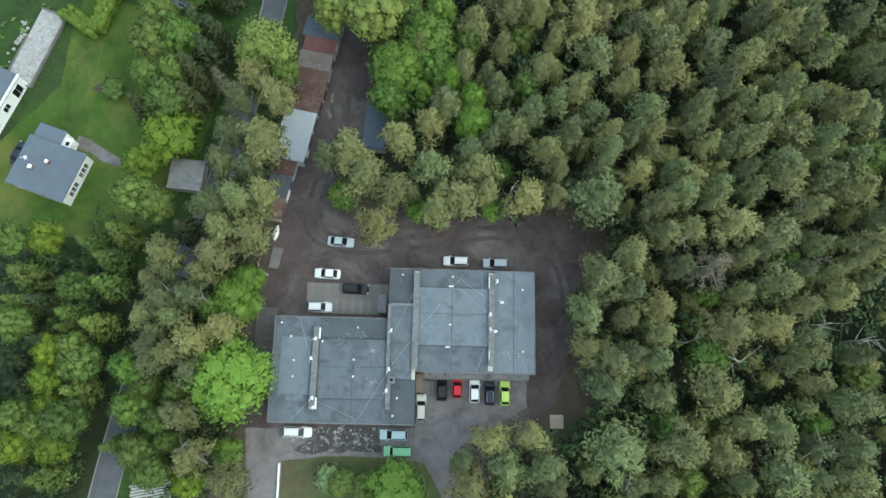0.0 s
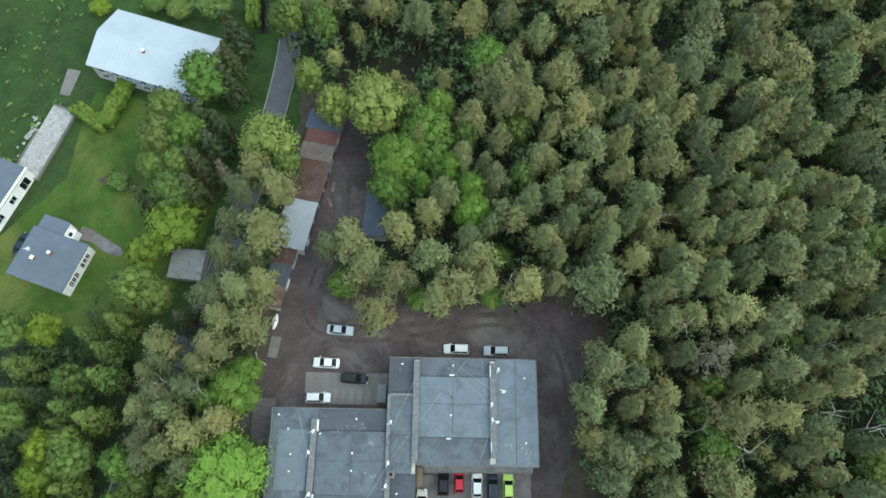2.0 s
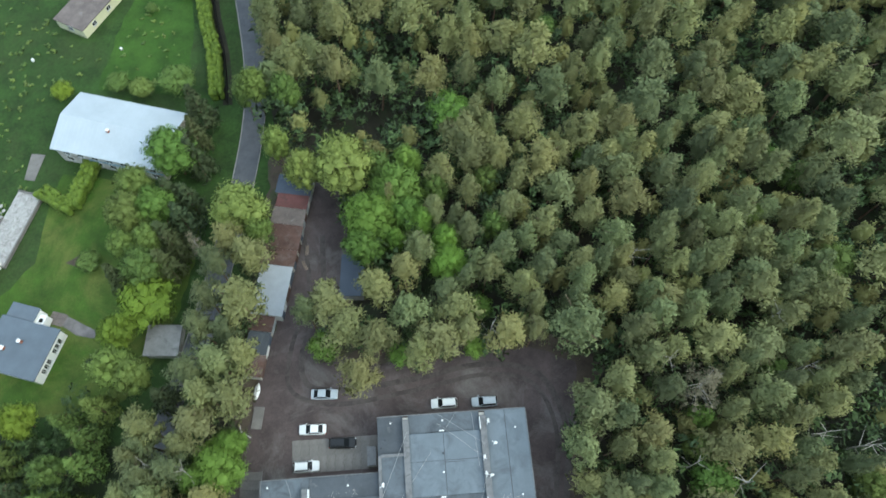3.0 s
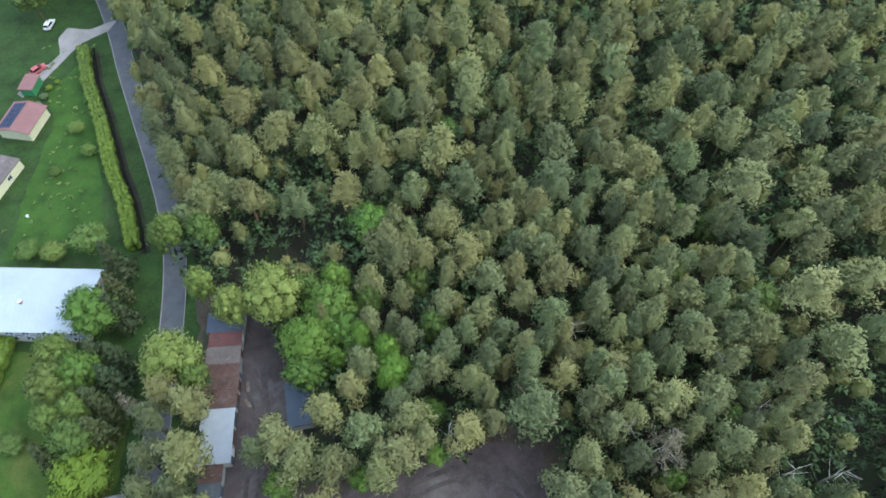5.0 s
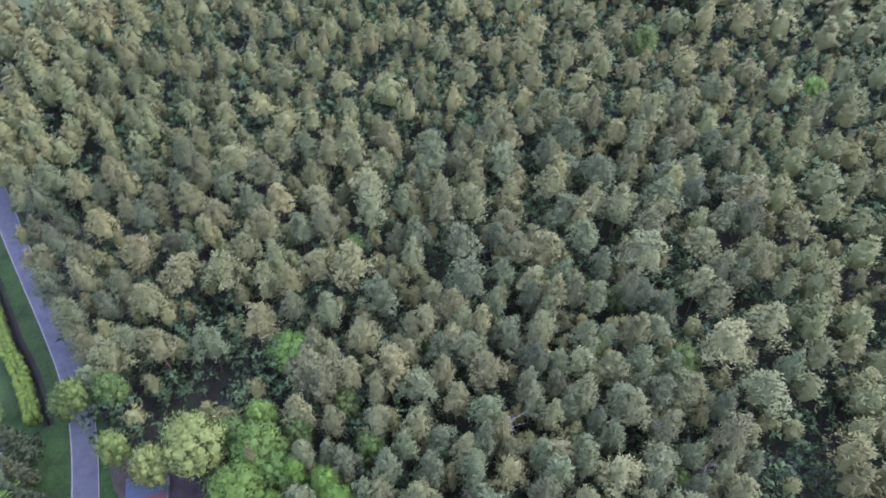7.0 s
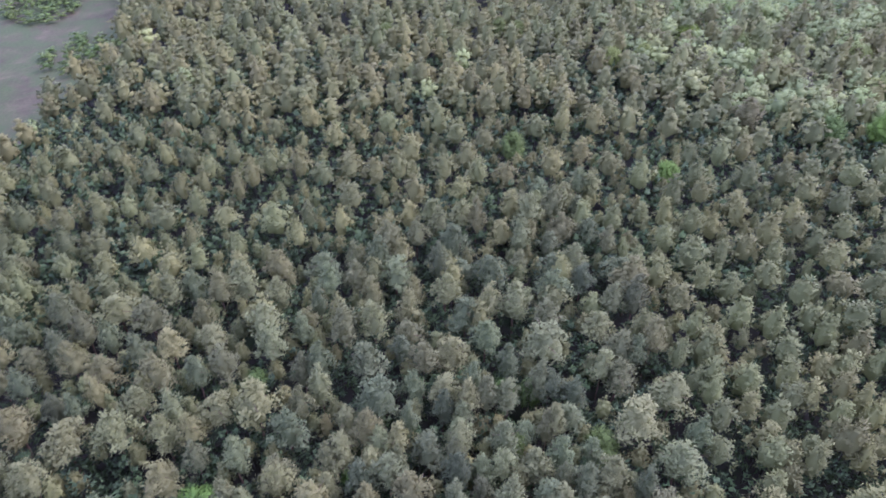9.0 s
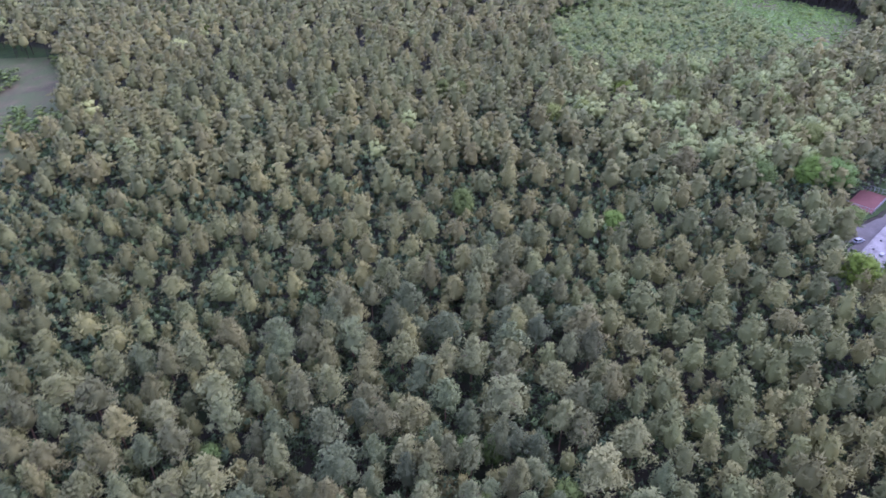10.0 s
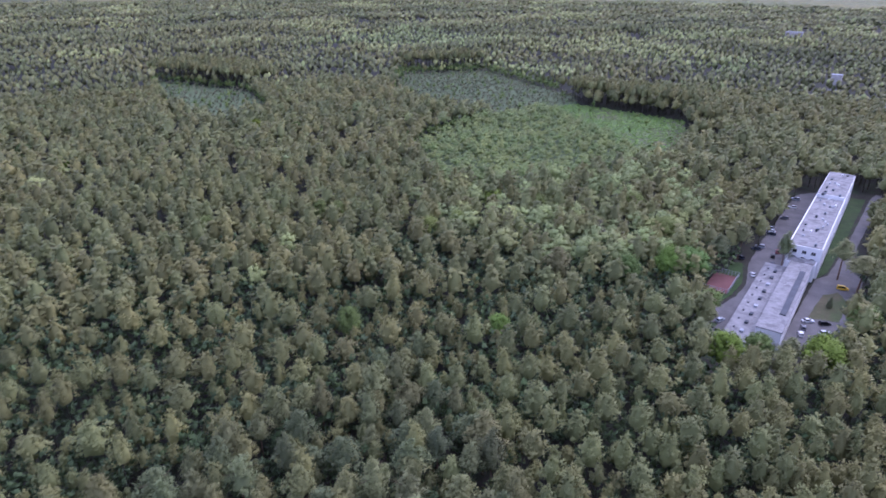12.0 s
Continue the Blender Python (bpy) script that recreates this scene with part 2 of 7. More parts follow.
M_GREEN = mat("green_board", (0.06, 0.22, 0.09), vary=0.1)
PAINT = {n: mat("car_paint_" + n, c, rough=0.3, vary=0.04, bump=0, spec=0.3) for n, c in dict(
    white=(0.75, 0.76, 0.76), silver=(0.42, 0.46, 0.5), black=(0.012, 0.013, 0.016), navy=(0.02, 0.028, 0.045), red=(0.5, 0.02, 0.035),
    lime=(0.5, 0.68, 0.16), green=(0.22, 0.48, 0.27), pale_blue=(0.42, 0.53, 0.58), ivory=(0.62, 0.6, 0.52), grey=(0.14, 0.15, 0.17), yellow=(0.7, 0.45, 0.03), rose=(0.4, 0.1, 0.11)).items()}

# ---- small builders ----


def mesh_of(name, bm, material, smooth=False):
    me = bpy.data.meshes.new(name)
    bm.to_mesh(me)
    bm.free()
    me.materials.append(material)
    if smooth:
        me.polygons.foreach_set("use_smooth", [True] * len(me.polygons))
    return me


def part(name, bm, material, parent=None, label="", smooth=False):
    ob = new(name, mesh_of(name, bm, material, smooth))
    if parent:
        ob.parent = parent
    return tagged(ob, label)


def thing(name, m, label, category, group="", kind=""):
    ob = new(name)
    ob.matrix_basis = m
    return tagged(ob, label, category, group, kind)


def box(x0, x1, y0, y1, z0, z1, bm=None, bevel=0.0):
    bm = bm or bmesh.new()
    v = bmesh.ops.create_cube(bm, size=1, matrix=Matrix.Translation(((x0 + x1) / 2, (y0 + y1) / 2, (z0 + z1) / 2)) @ Matrix.Diagonal((x1 - x0, y1 - y0, z1 - z0, 1)))["verts"]
    if bevel:
        bmesh.ops.bevel(bm, geom=list({e for a in v for e in a.link_edges}), offset=bevel, segments=1, affect="EDGES")
    return bm


def rod(a, b, r0, r1=None, seg=6, bm=None):
    bm = bm or bmesh.new()
    a, b = Vector(a), Vector(b)
    m = Matrix.Translation((a + b) / 2) @ (b - a).to_track_quat("Z", "Y").to_matrix().to_4x4()
    bmesh.ops.create_cone(bm, cap_ends=True, segments=seg, radius1=r0, radius2=r0 if r1 is None else r1, depth=(b - a).length, matrix=m)
    return bm


def slab(points, z0, z1, bm=None):
    """A level slab over an outline."""
    bm = bm or bmesh.new()
    low = [bm.verts.new((x, y, z0)) for x, y in points]
    top = [bm.verts.new((x, y, z1)) for x, y in points]
    bm.faces.new(top)
    n = len(points)
    for i in range(n):
        bm.faces.new((low[i], low[(i + 1) % n], top[(i + 1) % n], top[i]))
    bmesh.ops.recalc_face_normals(bm, faces=bm.faces)
    return bm


def ragged(points, step=1.2, rough=0.5):
    """The outline cut into short steps and worn uneven."""
    out = []
    for i, a in enumerate(points):
        a, b = Vector(a), Vector(points[(i + 1) % len(points)])
        n = max(1, int((b - a).length / step))
        for k in range(n):
            p = a.lerp(b, k / n)
            q = Vector((p.x * 0.31, p.y * 0.31, 3.7))
            out.append((p.x + rough * noise.noise(q), p.y + rough * noise.noise(q + Vector((9, 4, 1)))))
    return out


def strip(line, width, z0, z1):
    """A band along a line of points."""
    pts = [Vector(p) for p in line]
    left, right = [], []
    for i, p in enumerate(pts):
        d = (pts[min(i + 1, len(pts) - 1)] - pts[max(i - 1, 0)]).normalized()
        s = Vector((-d.y, d.x)) * width / 2
        left.append(tuple(p + s))
        right.append(tuple(p - s))
    return slab(left + right[::-1], z0, z1)


def curve_points(line, n=6):
    """Catmull-Rom points along a coarse line."""
    p = [Vector(q) for q in line]
    p = [2 * p[0] - p[1], *p, 2 * p[-1] - p[-2]]
    out = []
    for i in range(1, len(p) - 2):
        for k in range(n):
            t = k / n
            out.append(0.5 * (2 * p[i] + (p[i + 1] - p[i - 1]) * t + (2 * p[i - 1] - 5 * p[i] + 4 * p[i + 1] - p[i + 2]) * t * t + (3 * p[i] - p[i - 1] - 3 * p[i + 1] + p[i + 2]) * t ** 3))
    return [tuple(q) for q in out] + [tuple(p[-2])]


def inside(x, y, poly):
    """Which of the points x, y (arrays) lie in the outline."""
    x, y = np.asarray(x, float), np.asarray(y, float)
    hit = np.zeros(x.shape, bool)
    for (ax, ay), (bx, by) in zip(poly, poly[1:] + poly[:1]):
        if ay != by:
            hit ^= ((ay > y) != (by > y)) & (x < (bx - ax) * (y - ay) / (by - ay) + ax)
    return hit


# ---- ground ----
ROAD = curve_points([(-57, -70), (-52.5, -40), (-50.6, -15), (-46.3, 8), (-37.3, 38), (-32.6, 60), (-29.9, 76), (-28.7, 90), (-29.2, 102), (-31, 115), (-33.6, 130), (-37, 150), (-40, 170), (-47, 200), (-60, 240)])
YARD = [(-20, 78), (-9, 72), (-9, 58), (-11.5, 45), (-14.5, 37), (-4, 33.5), (9, 34.5), (23, 35), (31.5, 32), (29.5, 22), (27, 10), (25.6, 3), (21, -2), (12, -12), (10, -40), (-27, -40), (-27, -14), (-29, -4), (-30, 10), (-28.5, 20), (-26, 31), (-23, 42)]
WEST_OPEN = [(-420, -300), (-60, -300), (-44, -60), (-40, -15), (-27, 20), (-22, 45), (-20, 74), (-25, 84), (-26.3, 100), (-28.6, 114), (-31.4, 130), (-34.8, 150), (-37.5, 170), (-44.5, 199), (-54, 232), (-40, 250), (-5, 248), (12, 248), (37, 276), (58, 296), (80, 328), (100, 395), (108, 428), (72, 462), (-420, 500)]
HOSPITAL = [(199, 34), (226, 44), (238, 52), (246, 57), (264, 54), (296, 47), (320, 45), (345, 44.5), (420, 43), (430, 30), (435, 9), (428, 4), (360, 6), (310, 1), (258, 2.5), (236, 6), (203, 12)]
FERN = [(543, 274), (578, 254), (566, 152), (480, 126), (441, 150), (480, 190), (512, 235)]
YOUNG = [(345, 268), (298, 205), (345, 155), (425, 124), (480, 126), (441, 150), (480, 190), (512, 235), (543, 274), (480, 285), (386, 290)]
SCRUB = [(620, 492), (700, 428), (612, 270), (578, 254), (543, 274), (480, 285), (462, 330), (500, 410)]
FAR_FIELD = [(860, 2080), (1250, 1880), (1600, 2500), (900, 2900)]
HOLLOW = [(-18, 80), (-17, 85), (-4, 85.5), (2, 83), (1, 78.5), (-7, 77)]
GLADE = [(424, 678), (440, 547), (385, 448), (320, 432), (335, 520)]

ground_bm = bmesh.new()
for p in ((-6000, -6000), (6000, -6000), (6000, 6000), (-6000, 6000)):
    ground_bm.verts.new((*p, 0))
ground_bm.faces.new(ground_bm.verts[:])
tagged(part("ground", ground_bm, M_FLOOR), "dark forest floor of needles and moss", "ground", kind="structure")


def cover(name, outline, z, material, label, rough=0.6, step=1.5):
    return tagged(part(name, slab(ragged(outline, step, rough), -0.05, z), material), label, "ground", kind="structure")


cover("meadow", [(-420, -300), (-60, -300), (-47, -60), (-44, -15), (-26, 60), (-22.5, 76), (-25.5, 90), (-26, 102), (-29, 120), (-34, 150), (-37, 171), (-44, 199), (-53, 232), (-40, 248), (12, 246), (40, 276), (62, 298), (84, 330), (104, 395), (118, 440), (70, 530), (-420, 560)], 0.02, M_MEADOW, "rough green meadow with dry patches", 1.2, 4)
cover("heath", [(-40, 262), (8, 245), (36, 280), (56, 300), (78, 332), (98, 396), (108, 436), (60, 470), (-40, 440)], 0.05, M_HEATH, "dry brownish heath at the edge of the wood", 3, 5)
cover("lawn", [(-90, 32), (-76, 48), (-68.5, 57), (-68, 70), (-66, 77), (-58, 75), (-51, 73), (-40, 72), (-37.5, 60), (-42, 42), (-49, 30), (-58, 27), (-66, 29)], 0.05, M_LAWN, "mown green garden lawn", 0.8)
cover("lawn", [(-62, 98), (-43, 95), (-44, 128), (-48.5, 156), (-56, 146), (-54, 134), (-59, 118)], 0.05, M_LUSH, "lush green garden lawn", 0.8)
# dark cover that paints the shade beneath the belt's trees
cover("belt_floor", [(-52.5, -50), (-49, -12), (-47.5, 8), (-47, 22), (-54, 24), (-60, 22), (-66, 26), (-78, 30), (-90, 24), (-90, -50)], 0.06, M_SHADED_MOSS, "mossy ground under the tree belt, coloured dark for the shade", 1.5, 2)
cover("leaf_litter", [(-24, 80), (-6, 76), (-6, 58), (-9, 47), (-8, 39), (-4, 37), (9, 38), (24, 39), (36, 34), (34, 22), (31, 10), (31, -2), (24, -9), (16, -20), (14, -44), (-33, -44), (-33, 10), (-31, 22)], 0.05, M_LITTER, "brown leaf litter and thin grass round the yard", 1.6, 1.5)
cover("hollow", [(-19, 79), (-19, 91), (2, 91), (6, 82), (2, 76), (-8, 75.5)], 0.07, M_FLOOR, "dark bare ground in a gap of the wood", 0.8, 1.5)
cover("yard", YARD, 0.08, M_DIRT, "dark cinder yard with worn pale tracks", 0.9, 1.0)
cover("track", [(-19, 74), (-10, 74), (-9.5, 58), (-12, 45), (-17, 34), (-24, 32), (-22, 44)], 0.09, M_DIRT, "dark rutted earth lane beside garages", 0.8, 1.0)
for off, line in ((0, [(-18, 60), (-17, 48), (-20, 38), (-20, 30), (-12, 27), (2, 28.6), (14, 30.5), (22.5, 28.6), (25.8, 21), (24.6, 11), (22, 3)]), (1, [(-14.5, 60), (-14.5, 47), (-18, 37), (-17.2, 31), (-11, 29.4), (2, 30.6), (14, 32.4), (24, 30), (27.6, 21), (26.3, 10.5), (23.6, 2)])):
    tagged(part("wheel_rut", strip(curve_points(line, 5), 0.8 + 0.2 * off, 0.0, 0.104), M_RUT), "dark wheel rut in the cinder yard", "ground", kind="structure")
cover("parking", [(0.2, 5.6), (19.2, 5.6), (19.4, 0.5), (13, -3.5), (9, -8), (8, -20), (7, -44), (-30, -44), (-27, -14), (-28.5, -4), (-23, -3.6), (0.2, -3.2)], 0.13, M_PAVE, "grey worn paving of the car park", 0.35, 1.0)
cover("grass_strip", [(-21.7, -9), (-15, -8.3), (-4.8, -8.2), (2, -9), (5, -14), (4, -44), (-22.4, -44)], 0.2, M_HEATH, "small lawn in front of the building", 0.25, 0.8)
cover("grass_patch", [(24.6, 1.6), (26.4, 8.6), (28.4, 11.6), (31.1, 6.7), (33.3, -2.8), (31.7, -8.4), (25.9, -6.7), (21.6, -1.6)], 0.1, M_LITTER, "brown earth and thin grass beside the yard", 0.7, 0.8)
cover("path", [(-73.2, 82), (-70.5, 81.5), (-71.6, 75.5), (-73.6, 75.9)], 0.1, M_CONC, "short concrete garden path", 0.1)
cover("path", [(-62.3, 46.6), (-60.4, 46.2), (-55.4, 43.4), (-55.2, 41.8), (-58.7, 42.7), (-61.2, 44.4)], 0.1, M_PAVE, "narrow concrete path to the house", 0.1)
cover("crossing", [(-39, 171), (-46, 168.5), (-52, 170.5), (-54, 167), (-53.5, 160.5), (-59, 153), (-63, 148), (-61.5, 146.5), (-57, 151.2), (-51.5, 159), (-48, 163.4), (-41, 167)], 0.12, M_GRAVEL, "pale gravel drive beside the road", 0.3, 1.0)
tagged(part("road", strip(ROAD, 4.4, -0.05, 0.1), M_ROAD), "narrow grey asphalt road", "road", kind="structure")
for side, w in ((-2.3, 0.2), (2.25, 0.14)):
    off = [(x + side, y) for x, y in ROAD]
    tagged(part("road_edge", strip(off, w, -0.05, 0.115), M_GRAVEL), "pale gravel edge of the road", "road edge", kind="structure")
cover("clearing", FERN, 0.05, M_BRAKE, "bright green bracken clearing", 4, 8)
cover("clearing", SCRUB, 0.05, M_RANK, "brownish scrub clearing in the wood", 4, 8)
cover("far_field", FAR_FIELD, 0.3, M_HEATH, "pale open field far behind the woods", 10, 40)
cover("clearing", YOUNG, 0.04, M_RANK, "grassy floor of the plantation", 4, 8)
cover("clearing", GLADE, 0.05, M_RANK, "green glade in the wood", 4, 8)

# ---- trees ----
rng = np.random.default_rng(7)


def ico(div):
    bm = bmesh.new()
    bmesh.ops.create_icosphere(bm, subdivisions=div, radius=1)
    v = np.array([p.co[:] for p in bm.verts])
    f = np.array([[p.index for p in q.verts] for q in bm.faces])
    bm.free()
    return v, f


ICO1 = ico(1)
OCTA = np.array([(1, 0, 0), (0, 1, 0), (-1, 0, 0), (0, -1, 0), (0, 0, 1), (0, 0, -1.0)]), np.array([(0, 1, 4), (1, 2, 4), (2, 3, 4), (3, 0, 4), (1, 0, 5), (2, 1, 5), (3, 2, 5), (0, 3, 5)])


def clumps(centres, radii, flat, leaves, leaf, up=0.25, core=ICO1, shrink=0.86, lying=0.4, needles=False, ragged_by=(0.62, 1.16), whole=0.6):
    """Clumps of leaves: a rough core for each, and loose leaves all round it. All in metres."""
    vs, fs, ns, n = [], [], [], 0
    mid = np.array([*np.mean(centres, axis=0)[:2], np.min(np.array(centres)[:, 2])])
    for c, r in zip(centres, radii):
        lean = (np.array(c) - mid) / (np.linalg.norm(np.array(c) - mid) + 1)        # how the bough faces on the whole crown
        squash = np.array([1, 1, flat])
        if core:
            v = core[0] * (r * shrink * rng.uniform(0.75, 1.15, (len(core[0]), 1))) * squash + c
            vs.append(v), fs.append(core[1] + n), ns.append(core[0] + lean * whole)
            n += len(v)
        d = rng.normal(size=(leaves, 3)) + (0, 0, up)
        d /= np.linalg.norm(d, axis=1)[:, None]
        at = c + d * squash * r * rng.uniform(*ragged_by, (leaves, 1))
        out = d + rng.normal(size=(leaves, 3)) * 0.35 + (0, 0, 0.45)      # most leaves stand out from the clump, some lie on it
        flat_ones = rng.uniform(size=leaves) < lying
        out[flat_ones] = np.cross(d, rng.normal(size=(leaves, 3)))[flat_ones]
        u = out / np.linalg.norm(out, axis=1)[:, None]
        w = np.cross(u, np.where(flat_ones[:, None], d, rng.normal(size=(leaves, 3))))
        w /= np.linalg.norm(w, axis=1)[:, None]
        face = d + lean * whole + (0, 0, 0.15)
        w[np.sum(np.cross(u, w) * face, 1) < 0] *= -1                      # leaves face outwards
        s = leaf * rng.uniform(0.6, 1.35, (leaves, 1))
        if needles:
            quad = np.stack([at - u * s * 0.6 + w * s * 0.6, at - u * s - w * s * 0.5, at + u * s * 1.2], 1).reshape(-1, 3)
            fs.append(np.arange(leaves)[:, None] * 3 + n + (0, 1, 2))
        else:
            quad = np.stack([at - u * s, at - w * s * 0.55, at + u * s, at + w * s * 0.55], 1).reshape(-1, 3)
            k = np.arange(leaves)[:, None] * 4 + n
            fs.append(np.concatenate([k + (0, 1, 2), k + (0, 2, 3)]))
        vs.append(quad)
        ns.append(np.repeat(face, 3 if needles else 4, 0))
        n += len(quad)
    v, f = np.concatenate(vs), np.concatenate(fs)
    return v, f, np.zeros(len(f), int), np.concatenate(ns)


def pine_crown(lobes, leaves, leaf, r=3.0, h=17.0, heart=2, woody=1, deep=0.5, core=None, thin=1.0, whole=1.3):
    """Tall, uneven pine crown on the upper half of the stem: ragged upturned boughs round a heart of twigs."""
    depth = h * deep * rng.uniform(0.86, 1.14)
    turn, p, q2 = rng.uniform(0, 6.28, 3)
    blunt = rng.uniform(0.55, 0.85)
    c, rad = [], []
    for i in range(lobes):
        t = (i + 0.5) / lobes
        a = turn + i * 2.4 + rng.uniform(-0.6, 0.6)
        wide = 1 + 0.2 * math.sin(a * 2 + p) + 0.16 * math.sin(a * 3 + q2)
        q = r * (0.06 + 0.72 * min(1, 1.3 * t) ** blunt) * wide * rng.uniform(0.7, 1.12)
        c.append((q * math.cos(a), q * math.sin(a), h - 0.5 - depth * 0.8 * t ** 0.9 + rng.uniform(-1.1, 0.9)))
        rad.append(r * thin * rng.uniform(0.17, 0.34) * (0.8 + 0.35 * t))
    crown = clumps(np.array(c), rad, 1.15, leaves, leaf, up=0.7, core=core, shrink=0.75, lying=0.35, needles=True, ragged_by=(0.3, 1.3), whole=whole)
    if heart:
        v, f = ico(heart)
        t = (1 - v[:, 2]) / 2
        out = v * (1, 1, 0) / (np.linalg.norm(v[:, :2], axis=1)[:, None] + 1e-6) * (np.abs(v[:, 2]) < 0.99)[:, None]
        wide2 = r * (0.5 if lobes > 12 else 0.6) * np.minimum(1, 0.2 + 1.3 * t) ** 0.7 * np.where(t > 0.75, 0.8, 1) * rng.uniform(0.6, 1.35, len(v))
        body = out * wide2[:, None] + np.stack([t * 0, t * 0, h - 1.5 - (depth - 1.4) * t + rng.uniform(-0.7, 0.7, len(v))], 1)
        crown = joined(crown, (body, f, np.full(len(f), woody), out + np.outer(0.8 - 0.9 * t, (0, 0, 1))))
    return crown


def joined(a, b):
    """Two shapes in one: points, faces, second material, normals."""
    return np.concatenate([a[0], b[0]]), np.concatenate([a[1], b[1] + len(a[0])]), np.append(a[2], b[2]), np.concatenate([a[3], b[3]])


def round_crown(lobes, leaves, leaf, core=None, r=4.0, h=13.0, low=0.28, heart=True, whole=1.0):
    """Full crown of a broadleaved tree, of many boughs."""
    c, rad = [], []
    for i in range(lobes):
        t = (i + 0.5) / lobes
        z = 1 - 1.75 * t
        q = math.sqrt(max(0, 1 - z * z)) * rng.uniform(0.5, 0.82)
        a = i * 2.4 + rng.uniform(-0.48, 0.48)
        mid, half = h * (1 + low) / 2, h * (1 - low) / 2
        c.append((r * q * math.cos(a), r * q * math.sin(a), mid + half * z * rng.uniform(0.68, 0.86)))
        rad.append(r * rng.uniform(0.24, 0.38))
    crown = clumps(np.array(c), rad, 0.95, leaves, leaf, up=0.5, core=core, shrink=0.6, lying=0.4, needles=True, ragged_by=(0.45, 1.34), whole=whole)
    if heart:
        crown = joined(crown, clumps(np.array([(0, 0, h * (0.55 + low / 3))]), [r * 0.58], 1.1, 0, leaf))
    return crown


def spire_crown(tiers, leaves, leaf, core=None, r=3.0, h=13.0):
    """Spruce: boughs in whorls that shorten towards the tip."""
    c, rad = [(0, 0, h - 0.6)], [0.45]
    for i in range(tiers):
        t = (i + 0.6) / tiers
        n = 3 + int(5 * t)
        for k in range(n):
            a = k * 6.283 / n + i * 1.3 + rng.uniform(-0.3, 0.3)
            q = r * t * rng.uniform(0.55, 0.8)
            c.append((q * math.cos(a), q * math.sin(a), h * (1 - 0.86 * t) - q * 0.1))
            rad.append(r * (0.12 + 0.2 * t) * rng.uniform(0.8, 1.2))
    return clumps(np.array(c), rad, 0.7, leaves, leaf, core=core, needles=True, ragged_by=(0.4, 1.3), whole=1.0)


def mesh_from(name, v, f, material, tint=None, second=None, normals=None):
    me = bpy.data.meshes.new(name)
    me.vertices.add(len(v)), me.loops.add(3 * len(f)), me.polygons.add(len(f))
    me.vertices.foreach_set("co", np.ascontiguousarray(v, np.float32).ravel())
    me.polygons.foreach_set("loop_start", np.arange(0, 3 * len(f), 3, dtype=np.int32))
    me.loops.foreach_set("vertex_index", np.ascontiguousarray(f, np.int32).ravel())
    me.update(calc_edges=True)
    if tint is not None:
        me.attributes.new("tint", "FLOAT", "POINT").data.foreach_set("value", np.ascontiguousarray(tint, np.float32))
    me.materials.append(material)
    if normals is not None:
        n = normals / (np.linalg.norm(normals, axis=1)[:, None] + 1e-6)
        me.normals_split_custom_set_from_vertices(np.ascontiguousarray(n, np.float32))
    if second is not None:
        me.materials.append(M_TWIG)
        me.polygons.foreach_set("material_index", np.ascontiguousarray(second, np.int32))
    return me


def stem_mesh(h, r, limbs, material):
    """Tapered, slightly bent stem with a few limbs."""
    bm = bmesh.new()
    p = [Vector((0, 0, -0.2)), Vector((rng.normal() * 0.15, rng.normal() * 0.15, h * 0.45)), Vector((rng.normal() * 0.25, rng.normal() * 0.25, h * 0.93))]
    rod(p[0], p[1], r, r * 0.72, 7, bm)
    rod(p[1], p[2], r * 0.72, r * 0.2, 7, bm)
    for i in range(limbs):
        t = rng.uniform(0.0, 0.85)
        a, s = rng.uniform(0, 6.28), h * rng.uniform(0.1, 0.17)
        q = p[1].lerp(p[2], t)
        rod(q, q + Vector((math.cos(a) * s, math.sin(a) * s, s * rng.uniform(0.1, 0.7))), r * 0.32, r * 0.08, 5, bm)
    return mesh_of("trunk", bm, material)


KINDS = {}


def kind_of(key, name, label, crowns, stem, material, bark, height, radius):
    KINDS[key] = dict(name=name, label=label, crowns=[mesh_from("crown", c[0], c[1], material, None, c[2], c[3]) for c in crowns], stems=[stem_mesh(*stem, bark) for _ in range(3)], h=height, r=radius)


pines = [pine_crown(42, 62, 0.2, woody=0, whole=2.0, deep=0.53) for _ in range(9)]
kind_of("P", "pine_tree", "tall pine with rounded olive-green crown and bare stem", pines, (17, 0.2, 7), M_PINE, M_BARK, 17, 3.0)
kind_of("Q", "pine_tree", "tall pine with dense blunt olive crown", pines, (16, 0.2, 3), M_PINE, M_BARK, 17, 3.0)
kind_of("W", "pine_tree", "tall pine with yellowish-olive crown of fresh shoots", pines, (16, 0.2, 3), M_PINEWARM, M_BARK, 17, 3.0)
kind_of("K", "pine_tree", "tall pine with darker grey-green crown", pines, (16, 0.2, 4), M_PINECOOL, M_BARK, 17, 3.0)
kind_of("B", "broadleaf_tree", "fresh bright green broadleaved tree in full leaf", [round_crown(46, 130, 0.21, core=ICO1, whole=0.7) for _ in range(4)], (12, 0.2, 6), M_BROAD, M_BARK, 13, 4.0)
kind_of("G", "broadleaf_tree", "mid-green broadleaved tree with loose crown", [round_crown(44, 120, 0.22, core=ICO1, whole=0.7) for _ in range(4)], (12, 0.18, 6), M_MILD, M_BARK, 13, 4.0)
kind_of("C", "upright_tree", "upright light green tree with pointed feathery crown", [spire_crown(8, 62, 0.24) for _ in range(4)], (13, 0.16, 3), M_MILD, M_BARK, 14, 3.2)
